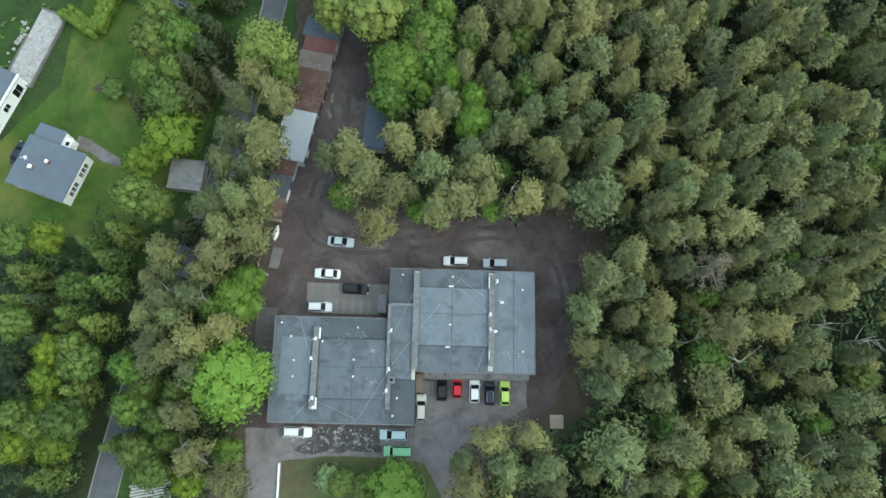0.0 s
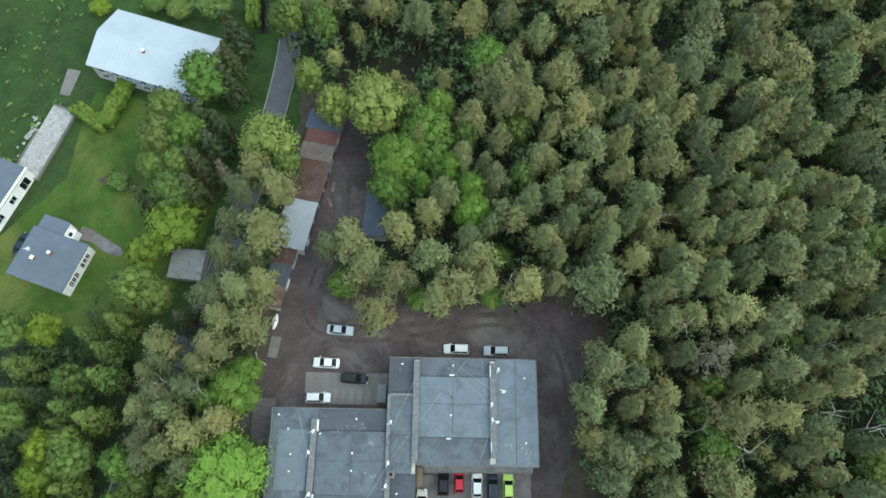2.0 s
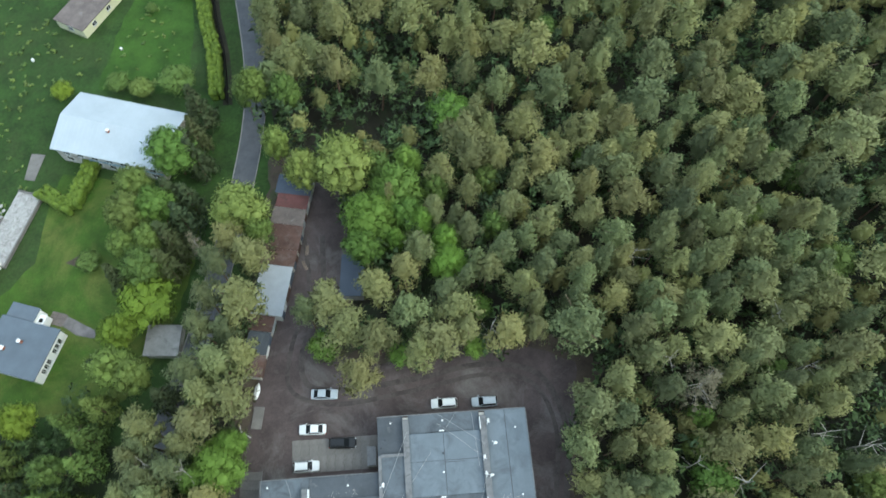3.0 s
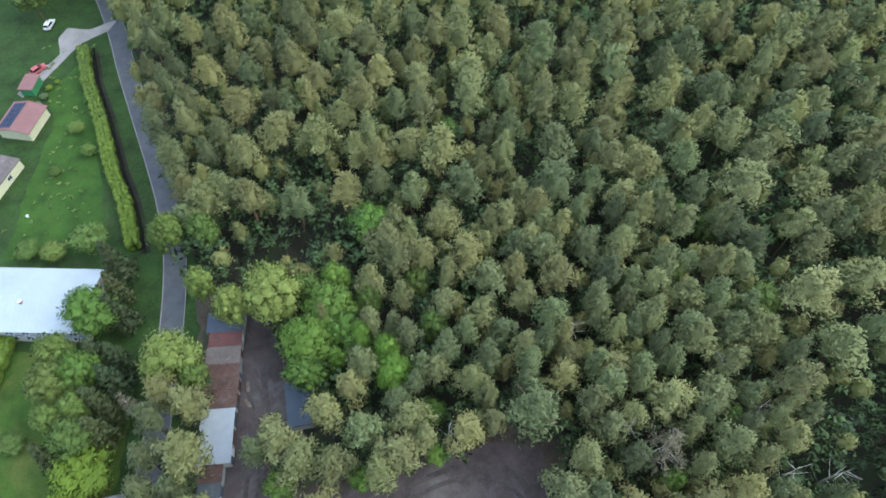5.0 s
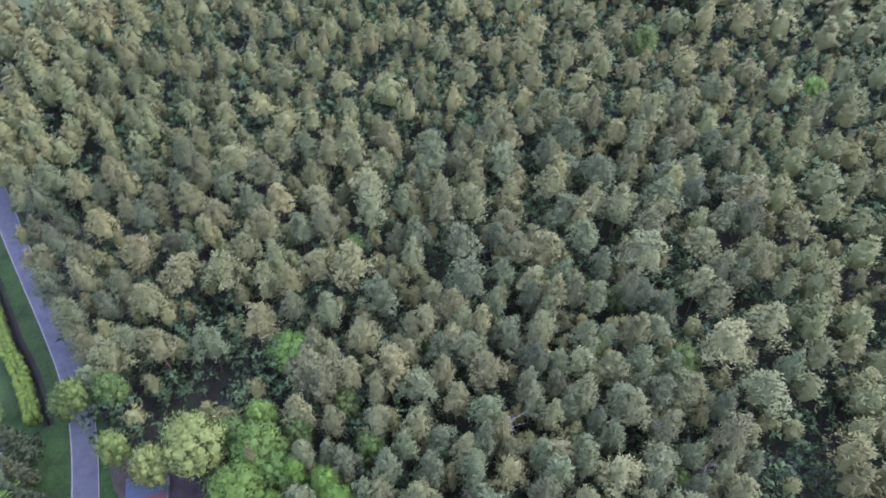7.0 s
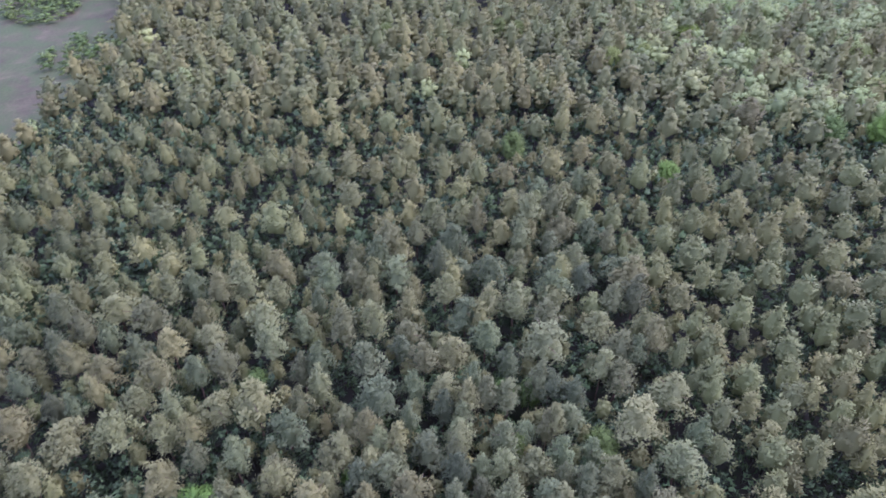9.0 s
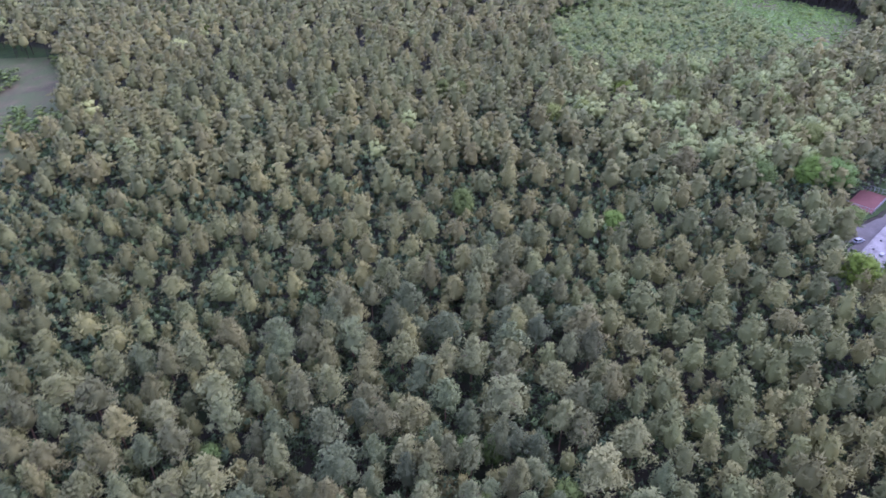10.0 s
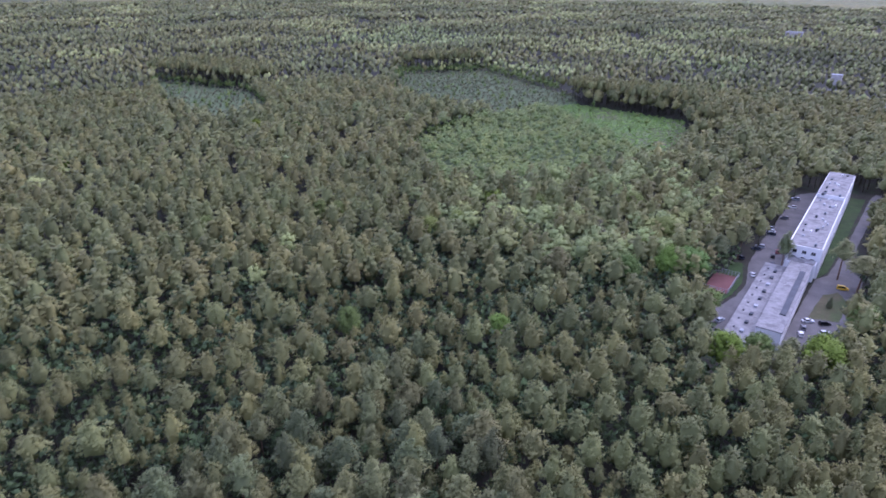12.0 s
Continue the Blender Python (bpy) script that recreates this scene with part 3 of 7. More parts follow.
kind_of("F", "broadleaf_tree", "large bright fresh green broadleaved tree", [round_crown(72, 160, 0.17, core=ICO1, whole=0.7) for _ in range(2)], (12, 0.22, 6), M_FRESH, M_BARK, 13, 4.0)
kind_of("L", "willow_tree", "large pale green willow-like tree beside the lane", [round_crown(56, 130, 0.2, core=ICO1, whole=0.7) for _ in range(2)], (13, 0.3, 8), M_WILLOW, M_BARK, 13, 4.0)
kind_of("S", "spruce_tree", "dark green spruce with layered boughs", [spire_crown(7, 56, 0.27) for _ in range(3)], (12.5, 0.16, 2), M_SPRUCE, M_BARK, 13, 3.0)
kind_of("Y", "broadleaf_tree", "yellow-green garden tree in new leaf", [round_crown(46, 130, 0.21, core=ICO1, whole=0.7) for _ in range(3)], (12, 0.18, 6), M_YELLOW, M_BARK, 13, 4.0)
kind_of("D", "withered_pine", "greyish half-dead pine with thin crown and pale limbs", [pine_crown(26, 46, 0.2, heart=0) for _ in range(2)], (17, 0.2, 11), M_GREY, M_DEAD, 17, 3.0)
kind_of("H", "garden_shrub", "low pale-leaved flowering shrub on the lawn", [round_crown(24, 90, 0.3, low=0.05, core=ICO1)], (10, 0.3, 4), M_PALE, M_BARK, 13, 4.0)


KINDS["X"] = dict(name="dead_tree", label="bare dead tree with pale twisted limbs", crowns=[], stems=[stem_mesh(15, 0.17, 9, M_DEAD), stem_mesh(15, 0.15, 7, M_DEAD)], h=15, r=2.2)


def plant(x, y, r, h, key, group=""):
    k = KINDS[key]
    ob = thing(k["name"], Matrix.LocRotScale((x, y, 0), Euler((0, 0, rng.uniform(0, 6.28))), (r / k["r"], r / k["r"], h / k["h"])), k["label"], "tree" if key != "H" else "shrub", group)
    for name, options in (("trunk", k["stems"]), ("crown", k["crowns"])):
        if not options:
            continue
        p = new(name, options[rng.integers(len(options))])
        p.parent = ob
    return ob


# x, y, crown radius, height, kind
GARDEN_TREES = [
    (-48.3, 68.6, 3.8, 12.0, 'G'), (-48.6, 62.7, 4.0, 12.8, 'L'), (-42.1, 67.7, 4.0, 11.4, 'S'), (-39.3, 61.7, 3.8, 12.8, 'S'), (-42.2, 58.6, 3.7, 11.7, 'S'), (-45.3, 51.9, 3.9, 11.9, 'G'),
    (-41.5, 52.8, 3.5, 12.6, 'S'), (-50.1, 51.1, 2.6, 11.8, 'S'), (-44.0, 64.0, 3.9, 12.6, 'B'), (-44.6, 46.4, 5.3, 8.4, 'Y'), (-48.9, 40.9, 3.5, 9.3, 'Y'), (-48.0, 34.0, 3.8, 12.1, 'G'),
    (-44.8, 32.4, 3.3, 11.7, 'G'), (-50.5, 28.0, 3.3, 12.5, 'C'), (-38.5, 66.2, 3.1, 11.7, 'S'), (-40.5, 56.7, 3.1, 11.9, 'S'), (-45.0, 57.6, 2.9, 11.4, 'G'), (-48.6, 56.3, 2.8, 11.8, 'G'),
    (-50.4, 34.4, 2.3, 11.5, 'S'),
]
BELT_TREES = [
    (-63.2, 26.8, 3.2, 8.7, 'Y'), (-55.3, 25.9, 2.7, 12.4, 'C'), (-65.4, 20.4, 4.1, 11.6, 'C'), (-52.0, 23.2, 3.3, 12.0, 'C'), (-51.6, 19.0, 3.6, 12.8, 'C'), (-55.6, 18.2, 2.6, 12.8, 'G'),
    (-56.5, 13.8, 3.4, 12.4, 'C'), (-52.5, 12.2, 3.6, 12.1, 'C'), (-59.4, 7.9, 3.0, 8.7, 'Y'), (-53.7, 6.1, 3.6, 11.4, 'G'), (-59.1, 3.2, 2.8, 9.6, 'Y'), (-54.2, 1.6, 3.4, 12.0, 'C'),
    (-58.4, -1.2, 3.0, 8.5, 'Y'), (-54.6, -2.9, 3.7, 12.2, 'G'), (-62.4, -7.2, 3.5, 9.3, 'Y'), (-56.9, -7.1, 3.3, 9.1, 'Y'),
]
BELT_WEST = [
    (-65.0, 12.1, 3.2, 12.7, 'G'), (-62.5, -2.4, 2.7, 11.2, 'G'), (-57.2, -11.8, 3.6, 12.0, 'C'), (-62.5, 2.4, 2.3, 11.9, 'S'), (-61.1, 9.5, 2.2, 11.3, 'S'), (-65.0, 5.8, 2.6, 12.2, 'S'),
    (-59.3, -11.5, 2.8, 12.6, 'S'), (-56.8, 11.4, 2.4, 11.6, 'C'), (-54.9, 4.3, 2.4, 12.6, 'C'), (-65.6, 15.7, 2.8, 12.0, 'C'),
    (-54.6, 8.7, 2.2, 12.4, 'G'), (-58.8, -4.0, 2.3, 11.4, 'G'), (-68.2, 26.0, 3.1, 12.5, 'G'), (-62.0, 15.8, 2.4, 11.5, 'S'),
]
VERGE_TREES = [
    (-28.2, 61.6, 5.3, 14.6, 'L'), (-29.9, 55.0, 3.4, 15.8, 'W'), (-25.8, 52.0, 3.8, 15.5, 'W'), (-31.4, 50.5, 2.9, 16.8, 'K'), (-34.3, 53.5, 1.9, 16.8, 'D'), (-27.0, 43.3, 4.8, 17.4, 'W'),
    (-32.7, 44.6, 2.9, 15.9, 'K'), (-33.1, 39.1, 3.1, 16.0, 'Q'), (-29.2, 38.5, 2.7, 14.9, 'K'), (-29.8, 32.8, 3.9, 16.8, 'Q'), (-26.0, 33.9, 3.3, 17.0, 'W'), (-34.2, 31.5, 3.4, 17.3, 'Q'),
    (-27.5, 27.2, 4.2, 16.0, 'W'), (-39.7, 28.8, 3.3, 11.5, 'S'), (-31.8, 27.8, 3.4, 16.8, 'Q'), (-40.5, 23.1, 3.4, 17.2, 'W'), (-32.6, 23.1, 3.6, 17.6, 'Q'), (-25.2, 58.4, 2.9, 11.4, 'G'),
]
VERGE_TREES_SOUTH = [
    (-36.1, 16.8, 3.1, 16.0, 'K'), (-29.7, 16.8, 4.5, 12.7, 'F'), (-40.4, 15.8, 3.7, 15.8, 'K'), (-38.3, 13.0, 2.7, 16.7, 'Q'), (-41.4, 8.8, 3.3, 14.9, 'K'), (-34.6, 9.6, 4.2, 16.9, 'W'),
    (-30.3, 11.7, 3.1, 17.5, 'W'), (-37.7, 7.6, 3.1, 17.3, 'W'), (-44.9, 5.4, 2.9, 14.2, 'B'), (-34.5, 5.1, 2.9, 16.4, 'K'), (-37.6, 1.9, 2.4, 11.6, 'G'), (-35.8, -1.5, 3.2, 16.6, 'W'),
    (-43.9, -0.8, 3.3, 13.0, 'B'), (-39.7, -2.7, 2.5, 12.6, 'G'), (-42.8, -7.5, 3.3, 11.3, 'G'), (-47.0, -6.7, 2.5, 12.5, 'C'),
]
VERGE_TREES_ROAD = [
    (-29.0, 4.0, 6.7, 15.5, 'F'), (-42.5, 2.4, 2.9, 11.5, 'G'), (-41.6, 6.4, 3.2, 14, 'K'), (-40.8, 10.9, 2.9, 14, 'K'), (-43.2, 13.5, 2.8, 14.5, 'Q'), (-42.7, 19.1, 2.7, 14, 'K'), (-40.7, 21, 2.8, 15, 'Q'),
    (-40.5, -10.3, 3.3, 11.4, 'G'), (-33.4, -7.9, 3.2, 15.7, 'W'), (-30.4, -7.8, 3.0, 4.9, 'B'), (-27.4, -11.0, 3.5, 16.9, 'W'), (-35.1, -12.2, 2.9, 8.6, 'Y'), (-37.8, -5.7, 2.1, 11.8, 'G'),
    (-33.3, 15.1, 2.4, 12.6, 'B'), (-28.0, 20.4, 2.7, 11.6, 'F'), (-34.9, 20.5, 2.6, 15.8, 'K'),
]
LANE_TREES = [
    (-9.4, 69.4, 6.0, 16.0, 'L'), (-16.8, 69.6, 3.6, 13.8, 'L'), (0.3, 64.0, 5.2, 14.8, 'B'), (-4.4, 58.2, 5.3, 14.6, 'F'), (2.1, 58.7, 3.5, 13.8, 'B'), (-5.9, 53.0, 3.9, 13.4, 'B'),
    (-0.2, 53.9, 2.0, 12.6, 'F'), (-1.0, 61.3, 1.3, 16.8, 'W'), (7.9, 64.8, 2.9, 12.5, 'G'), (4.7, 57.0, 2.5, 14.0, 'F'), (6.9, 58.1, 2.8, 16.6, 'Q'), (8.7, 53.0, 2.7, 14.0, 'F'),
    (3.9, 50.6, 3.2, 17.6, 'Q'), (1.3, 47.4, 3.2, 15.9, 'W'), (9.0, 48.4, 3.5, 14.2, 'F'), (7.9, 42.5, 3.3, 15.5, 'Q'), (-4.0, 44.4, 3.8, 15.9, 'W'), (1.8, 39.3, 4.1, 17.1, 'Q'),
]
LANE_TREES_SOUTH = [
    (-11.9, 41.3, 4.1, 17.0, 'Q'), (-15.6, 41.0, 2.7, 15.6, 'Q'), (-8.9, 37.3, 4.5, 16.2, 'W'), (-4.1, 35.5, 3.9, 16.3, 'W'), (-7.1, 29.3, 3.8, 16.9, 'W'), (-13.6, 36.9, 3.1, 5.0, 'B'),
    (9.4, 39.1, 3.9, 16.7, 'W'), (6.2, 34.0, 4.1, 17.3, 'Q'), (2.7, 32.0, 3.1, 17.0, 'W'), (11.0, 35.7, 2.7, 16.2, 'Q'), (-0.2, 34.7, 2.7, 5.0, 'B'), (14.0, 42.4, 2.7, 4.9, 'B'),
    (12.8, 34.9, 2.2, 4.7, 'B'), (17.9, 34.9, 3.7, 15.8, 'W'), (22.6, 35.1, 2.5, 16.0, 'Q'),
]
GROVE_TREES = [
    (13.6, 62.1, 2.6, 16.1, 'W'), (17.7, 66.3, 2.9, 11.7, 'G'), (8.8, 66.3, 3.3, 16.7, 'W'), (14.6, 68.8, 3.3, 17.6, 'Q'), (19.6, 69.0, 3.1, 17.1, 'W'), (20.5, 58.1, 3.2, 16.7, 'K'),
    (12.6, 54.0, 3.0, 16.6, 'K'), (18.1, 56.3, 2.9, 12.2, 'G'), (18.4, 49.6, 3.4, 17.5, 'Q'), (13.6, 47.5, 2.7, 16.9, 'Q'), (15.7, 46.2, 2.7, 16.5, 'Q'), (21.3, 43.3, 3.4, 15.5, 'W'),
    (11.7, 45.2, 2.1, 16.0, 'K'), (2.8, 70.2, 2.9, 13.0, 'B'), (-3.4, 70.3, 3.2, 11.4, 'G'), (10.7, 56.6, 2.1, 16.0, 'K'), (23.0, 64.7, 2.6, 16.6, 'K'), (22.8, 51.8, 2.6, 16.0, 'Q'),
]
EDGE_TREES = [
    (23.1, 39.6, 2.3, 16.6, 'K'), (8.7, -11.0, 3.7, 16.6, 'W'), (14.6, -8.4, 4.1, 15.7, 'Q'), (19.8, -8.3, 3.8, 17.6, 'Q'), (12.0, -4.4, 3.2, 16.3, 'W'), (18.1, -3.8, 3.2, 16.0, 'Q'),
    (21.5, -10.7, 2.8, 16.8, 'K'), (7.8, -7.8, 2.4, 15.6, 'Q'),
]
FAR_GARDEN_TREES = [
    (-38.3, 86.5, 3.7, 14, 'S'), (-38.6, 81, 3.0, 12, 'S'), (-28.8, 88.6, 2.7, 13, 'G'), (-42, 75.4, 4.9, 13, 'B'), (-38, 75, 3.4, 13, 'S'), (-56, 186, 5.2, 13, 'G'),
    (-51, 189.5, 4.6, 12, 'B'), (-58, 176, 4.5, 11, 'G'), (-43.5, 185, 4.4, 12, 'G'), (-62, 192, 5, 14, 'G'), (-48.1, 131, 2.0, 3, 'G'), (-52.8, 119, 1.5, 1.8, 'G'),
    (-45.6, 123, 1.8, 3, 'G'), (-44.5, 96.5, 4.1, 5.5, 'G'), (-52, 96, 2.8, 3.5, 'G'), (-57.3, 97.7, 2.8, 3.2, 'G'), (-68.5, 96, 2.5, 3.2, 'Y'),
]
LAWN_TREES = [(-2.6, -12.9, 4.9, 9, 'F'), (-13.9, -11.3, 2.5, 3, 'H'), (-7.4, -12.6, 2.6, 4.5, 'G'), (-11.2, -12.2, 2.4, 4, 'G'), (-22.2, 76, 2.9, 13, 'G')]
ROADSIDE_TREES = [(-28.6, 136.1, 3, 14.5, 'K'), (-27.8, 126.4, 3.2, 14.5, 'Q'), (-26.8, 113.8, 3.2, 14.5, 'K'), (-24.4, 103.5, 3.2, 14.5, 'K'), (-22.8, 90.4, 3.2, 14.5, 'Q'), (-20.5, 87.6, 3, 14.5, 'G'), (-31.0, 149.0, 3, 14.5, 'Q'), (-22.7, 98.4, 3, 14.5, 'W'), (-26.5, 89.3, 3, 14.5, 'G')]
DEAD_TREES = [(52.0, 8.5, 3.4, 15.5, 'X'), (63.8, -4.1, 3.6, 15.5, 'X'), (31.4, 3.5, 2.4, 15.5, 'X'), (65.6, 15.1, 2.6, 15.5, 'X'), (72.9, 12.6, 3.2, 15.5, 'X'), (66.3, 25.7, 2.6, 15.5, 'X'), (63.2, 34.6, 2.4, 15.5, 'X'), (43.3, 28.4, 2.4, 15.5, 'X'), (32.5, -10.0, 2.6, 15.5, 'X'), (44.6, 11.6, 2, 15.5, 'X'), (41.5, 47.6, 2.6, 15.5, 'X'), (15.0, 35.2, 2.4, 15.5, 'X'), (-38.8, 17.6, 2.6, 15.5, 'X'), (-33.2, 16.4, 2.4, 15.5, 'X'), (-35.1, -7.4, 3.2, 15.5, 'X'), (-31.8, -7.3, 2.6, 15.5, 'X')]
SHRUB_ROW = [(-60.2 + (-4.0) * k / 8, 20.0 + (-18.4) * k / 8, 1.5 + 0.2 * (k % 3), 3.2, 'G') for k in range(9)]
planted = []
for trees, group in ((GARDEN_TREES, "trees in the gardens"), (BELT_TREES, "trees in the gardens"), (BELT_WEST, "trees in the gardens"), (FAR_GARDEN_TREES, "trees in the gardens"), (VERGE_TREES, "trees between road and yard"), (VERGE_TREES_SOUTH, "trees between road and yard"), (VERGE_TREES_ROAD, "trees between road and yard"), (LANE_TREES, "trees along the lane"), (LANE_TREES_SOUTH, "trees along the lane"), (GROVE_TREES, "trees along the lane"), (EDGE_TREES, "trees at the wood's edge"), (LAWN_TREES, ""), (ROADSIDE_TREES, "pines of the wood"), (DEAD_TREES, ""), (SHRUB_ROW, "row of round shrubs")):
    for x, y, r, h, key in trees:
        plant(x, y, r, h, key, group)
        planted.append((x, y, r))
# the pines that stand nearest, stand by stand: x, y, crown radius, kind
STAND_A = [
    (28.3, 10.1, 3.2, 'W'), (29.9, 4, 3.3, 'K'), (31.4, 8, 4, 'K'), (31.8, -5.6, 5.6, 'Q'), (33.7, 9.3, 2.4, 'K'), (34.2, -10.4, 2.9, 'Q'), (38.1, 8.6, 3.2, 'Q'), (38.3, 2.9, 3.3, 'Q'),
    (38.5, -10.3, 3.2, 'Q'), (40.4, -1.8, 2.6, 'B'), (40.9, -4.6, 4.2, 'Q'), (43.5, -9.9, 3, 'G'), (47.2, 4, 4.7, 'W'), (47.8, -6.1, 3.7, 'W'), (48, 9.5, 4.1, 'B'), (48.7, 0.6, 2.4, 'G'),
    (49.7, -9.3, 2.3, 'K'), (52.1, -1.4, 3.1, 'Q'), (56.5, -1.7, 3.9, 'Q'), (56.8, -8.4, 4.2, 'Q'), (59.3, 8.7, 2.6, 'K'), (63.2, -4.9, 2.9, 'K'), (63.7, -9, 2.7, 'K'), (64.5, 11, 2.8, 'Q'),
    (64.8, 5.3, 3, 'Q'), (65.2, -0.8, 2.2, 'B'), (66.7, 2.8, 2.4, 'Q'), (68.9, -8.9, 3.5, 'Q'), (69.4, 9.8, 2, 'K'), (69.4, -4.8, 3.9, 'K'),
]
STAND_B = [
    (71.1, 2, 3.4, 'K'), (73, 6.5, 3.1, 'G'), (27.1, 15.4, 3.4, 'Q'), (30, 21.4, 4.1, 'K'), (33.5, 15.1, 2.4, 'K'), (34.6, 19.7, 3, 'K'), (35.2, 25.3, 3.7, 'Q'), (38.8, 12.6, 3, 'Q'),
    (39, 16.6, 4, 'W'), (40.5, 29.2, 3.1, 'Q'), (43, 23.6, 2.7, 'K'), (44.8, 30.3, 3.1, 'W'), (46.9, 14.6, 2.5, 'G'), (47.6, 23.3, 4.1, 'D'), (48.1, 19.3, 2.3, 'B'), (49.7, 13.7, 4.2, 'W'),
    (52, 19.3, 2.4, 'K'), (52.4, 31, 4.6, 'Q'), (53.4, 25.4, 2.5, 'W'), (56.3, 26.9, 2.1, 'K'), (57.1, 14.4, 3.4, 'W'), (58.6, 21.3, 4.1, 'Q'), (60.3, 29.9, 4.6, 'Q'), (62, 17.7, 2.6, 'Q'),
    (62.4, 12.7, 3, 'Q'), (62.5, 23.3, 2.7, 'K'), (63.2, 26.5, 2.4, 'G'), (65.8, 28.1, 2.5, 'Q'), (68.2, 23.4, 2.5, 'Q'), (68.7, 19.7, 3.1, 'Q'),
]
STAND_C = [
    (70.6, 24.5, 2.3, 'Q'), (73.3, 27.4, 3.7, 'Q'), (73.7, 22.7, 2.7, 'K'), (77, 32.7, 2.6, 'K'), (86.1, 31.9, 5.1, 'Q'), (93.1, 32.9, 2.9, 'Q'), (25, 46, 3, 'K'), (26.2, 54.3, 3.3, 'W'),
    (29.5, 51.3, 3.2, 'K'), (29.5, 35.2, 5.4, 'Q'), (29.7, 39.6, 2.5, 'Q'), (31.7, 43.2, 3.2, 'Q'), (31.8, 46.2, 3, 'Q'), (35.1, 45.8, 2.6, 'Q'), (36.6, 39.8, 3.4, 'W'), (38.4, 33, 2.9, 'K'),
    (38.8, 51.1, 3.7, 'Q'), (39, 46.5, 2.4, 'W'), (39.4, 43.5, 3.4, 'W'), (42.8, 35.6, 3.6, 'Q'), (42.9, 39.9, 3, 'Q'), (44.9, 38.6, 4, 'W'), (46.5, 48.8, 2.7, 'K'), (47.6, 52, 2.8, 'K'),
]
STAND_D = [
    (48, 34.8, 2.3, 'Q'), (48.2, 45, 2.8, 'W'), (50, 37.3, 3.2, 'Q'), (51.5, 44.9, 2.4, 'K'), (52.4, 50.1, 2.4, 'K'), (54.6, 40.5, 2.1, 'K'), (55.1, 45.5, 3.4, 'Q'), (55.8, 37.5, 2.8, 'Q'),
    (56.1, 47.1, 3.2, 'Q'), (56.2, 54.5, 3.1, 'Q'), (59.5, 52.5, 3.3, 'Q'), (61.5, 42.2, 4.1, 'Q'), (61.7, 39.7, 4, 'K'), (64.5, 48.5, 3.9, 'W'), (65.5, 34.4, 3, 'K'), (66.5, 43.4, 2.1, 'Q'),
    (69, 40, 3.6, 'Q'), (69.8, 47.1, 3.2, 'Q'), (72.5, 53.5, 2.6, 'Q'), (73.7, 38.1, 4, 'W'), (73.8, 52.8, 2.6, 'Q'), (76.4, 44.8, 3.2, 'Q'), (77.3, 52.1, 3.5, 'Q'), (79.4, 44.8, 4.1, 'G'),
    (86.6, 42.4, 5.6, 'Q'), (95.2, 53.7, 4.9, 'W'), (97.6, 42.5, 4.7, 'Q'), (107.4, 54.7, 3.8, 'W'),
]
STAND_E = [
    (14, 72.9, 4.8, 'W'), (17.9, 75.2, 2.9, 'Q'), (24.9, 76.1, 3.7, 'W'), (27.5, 67.4, 4.2, 'W'), (30.3, 61.5, 4.6, 'Q'), (32.1, 69.8, 2.8, 'Q'), (34.5, 73.5, 3, 'W'), (35.1, 61.4, 2.9, 'W'),
    (35.3, 56.5, 3.3, 'Q'), (36.9, 66.7, 3.1, 'K'), (37.4, 64.8, 2.7, 'K'), (37.4, 73.4, 3.7, 'Q'), (37.9, 70.3, 2.6, 'B'), (41.1, 68.5, 3.6, 'Q'), (41.4, 63.6, 3.6, 'K'), (42, 57.6, 4, 'W'),
    (43.3, 73.3, 3.5, 'W'), (43.7, 69.7, 3, 'Q'), (45, 65.4, 2.2, 'Q'), (46.6, 67.9, 2.7, 'W'), (50.4, 63.4, 3.8, 'K'), (51.4, 70.7, 2.5, 'Q'), (51.4, 55.9, 3.1, 'K'), (54.4, 60, 3.4, 'Q'),
    (56.2, 60.9, 3.1, 'Q'),
]
STAND_F = [
    (59, 64.3, 3.6, 'Q'), (59.5, 69.9, 2.8, 'K'), (61.4, 66.3, 3, 'Q'), (61.8, 72.7, 3.8, 'Q'), (63.8, 56.4, 3.7, 'Q'), (63.9, 67.8, 3.6, 'W'), (66.4, 55.2, 2.3, 'G'), (67.3, 65.8, 2.8, 'K'),
    (68.2, 55.5, 3.1, 'Q'), (68.3, 70.8, 2.9, 'Q'), (71.1, 63.7, 3.5, 'Q'), (74.5, 67.3, 3.3, 'B'), (78.1, 70.7, 3.2, 'Q'), (78.2, 63.4, 2.8, 'G'), (78.7, 61.7, 3, 'K'), (80.5, 60.5, 3.7, 'K'),
    (82.7, 55.7, 2.9, 'K'), (87.8, 68.8, 6, 'Q'), (93.5, 57, 3.2, 'Q'), (93.6, 74.3, 4.3, 'Q'), (100.6, 58, 5, 'W'), (101.8, 65.9, 4.7, 'W'), (102.6, 55.3, 3.3, 'Q'), (110.7, 69, 3.7, 'K'),
    (115.5, 66.1, 4, 'K'), (121.4, 75.4, 5, 'Q'), (-19, 92.8, 4.2, 'W'), (-15.5, 94.8, 3.8, 'Q'), (-10.4, 90.5, 3.5, 'W'), (-1.7, 88.9, 3.8, 'Q'),
]
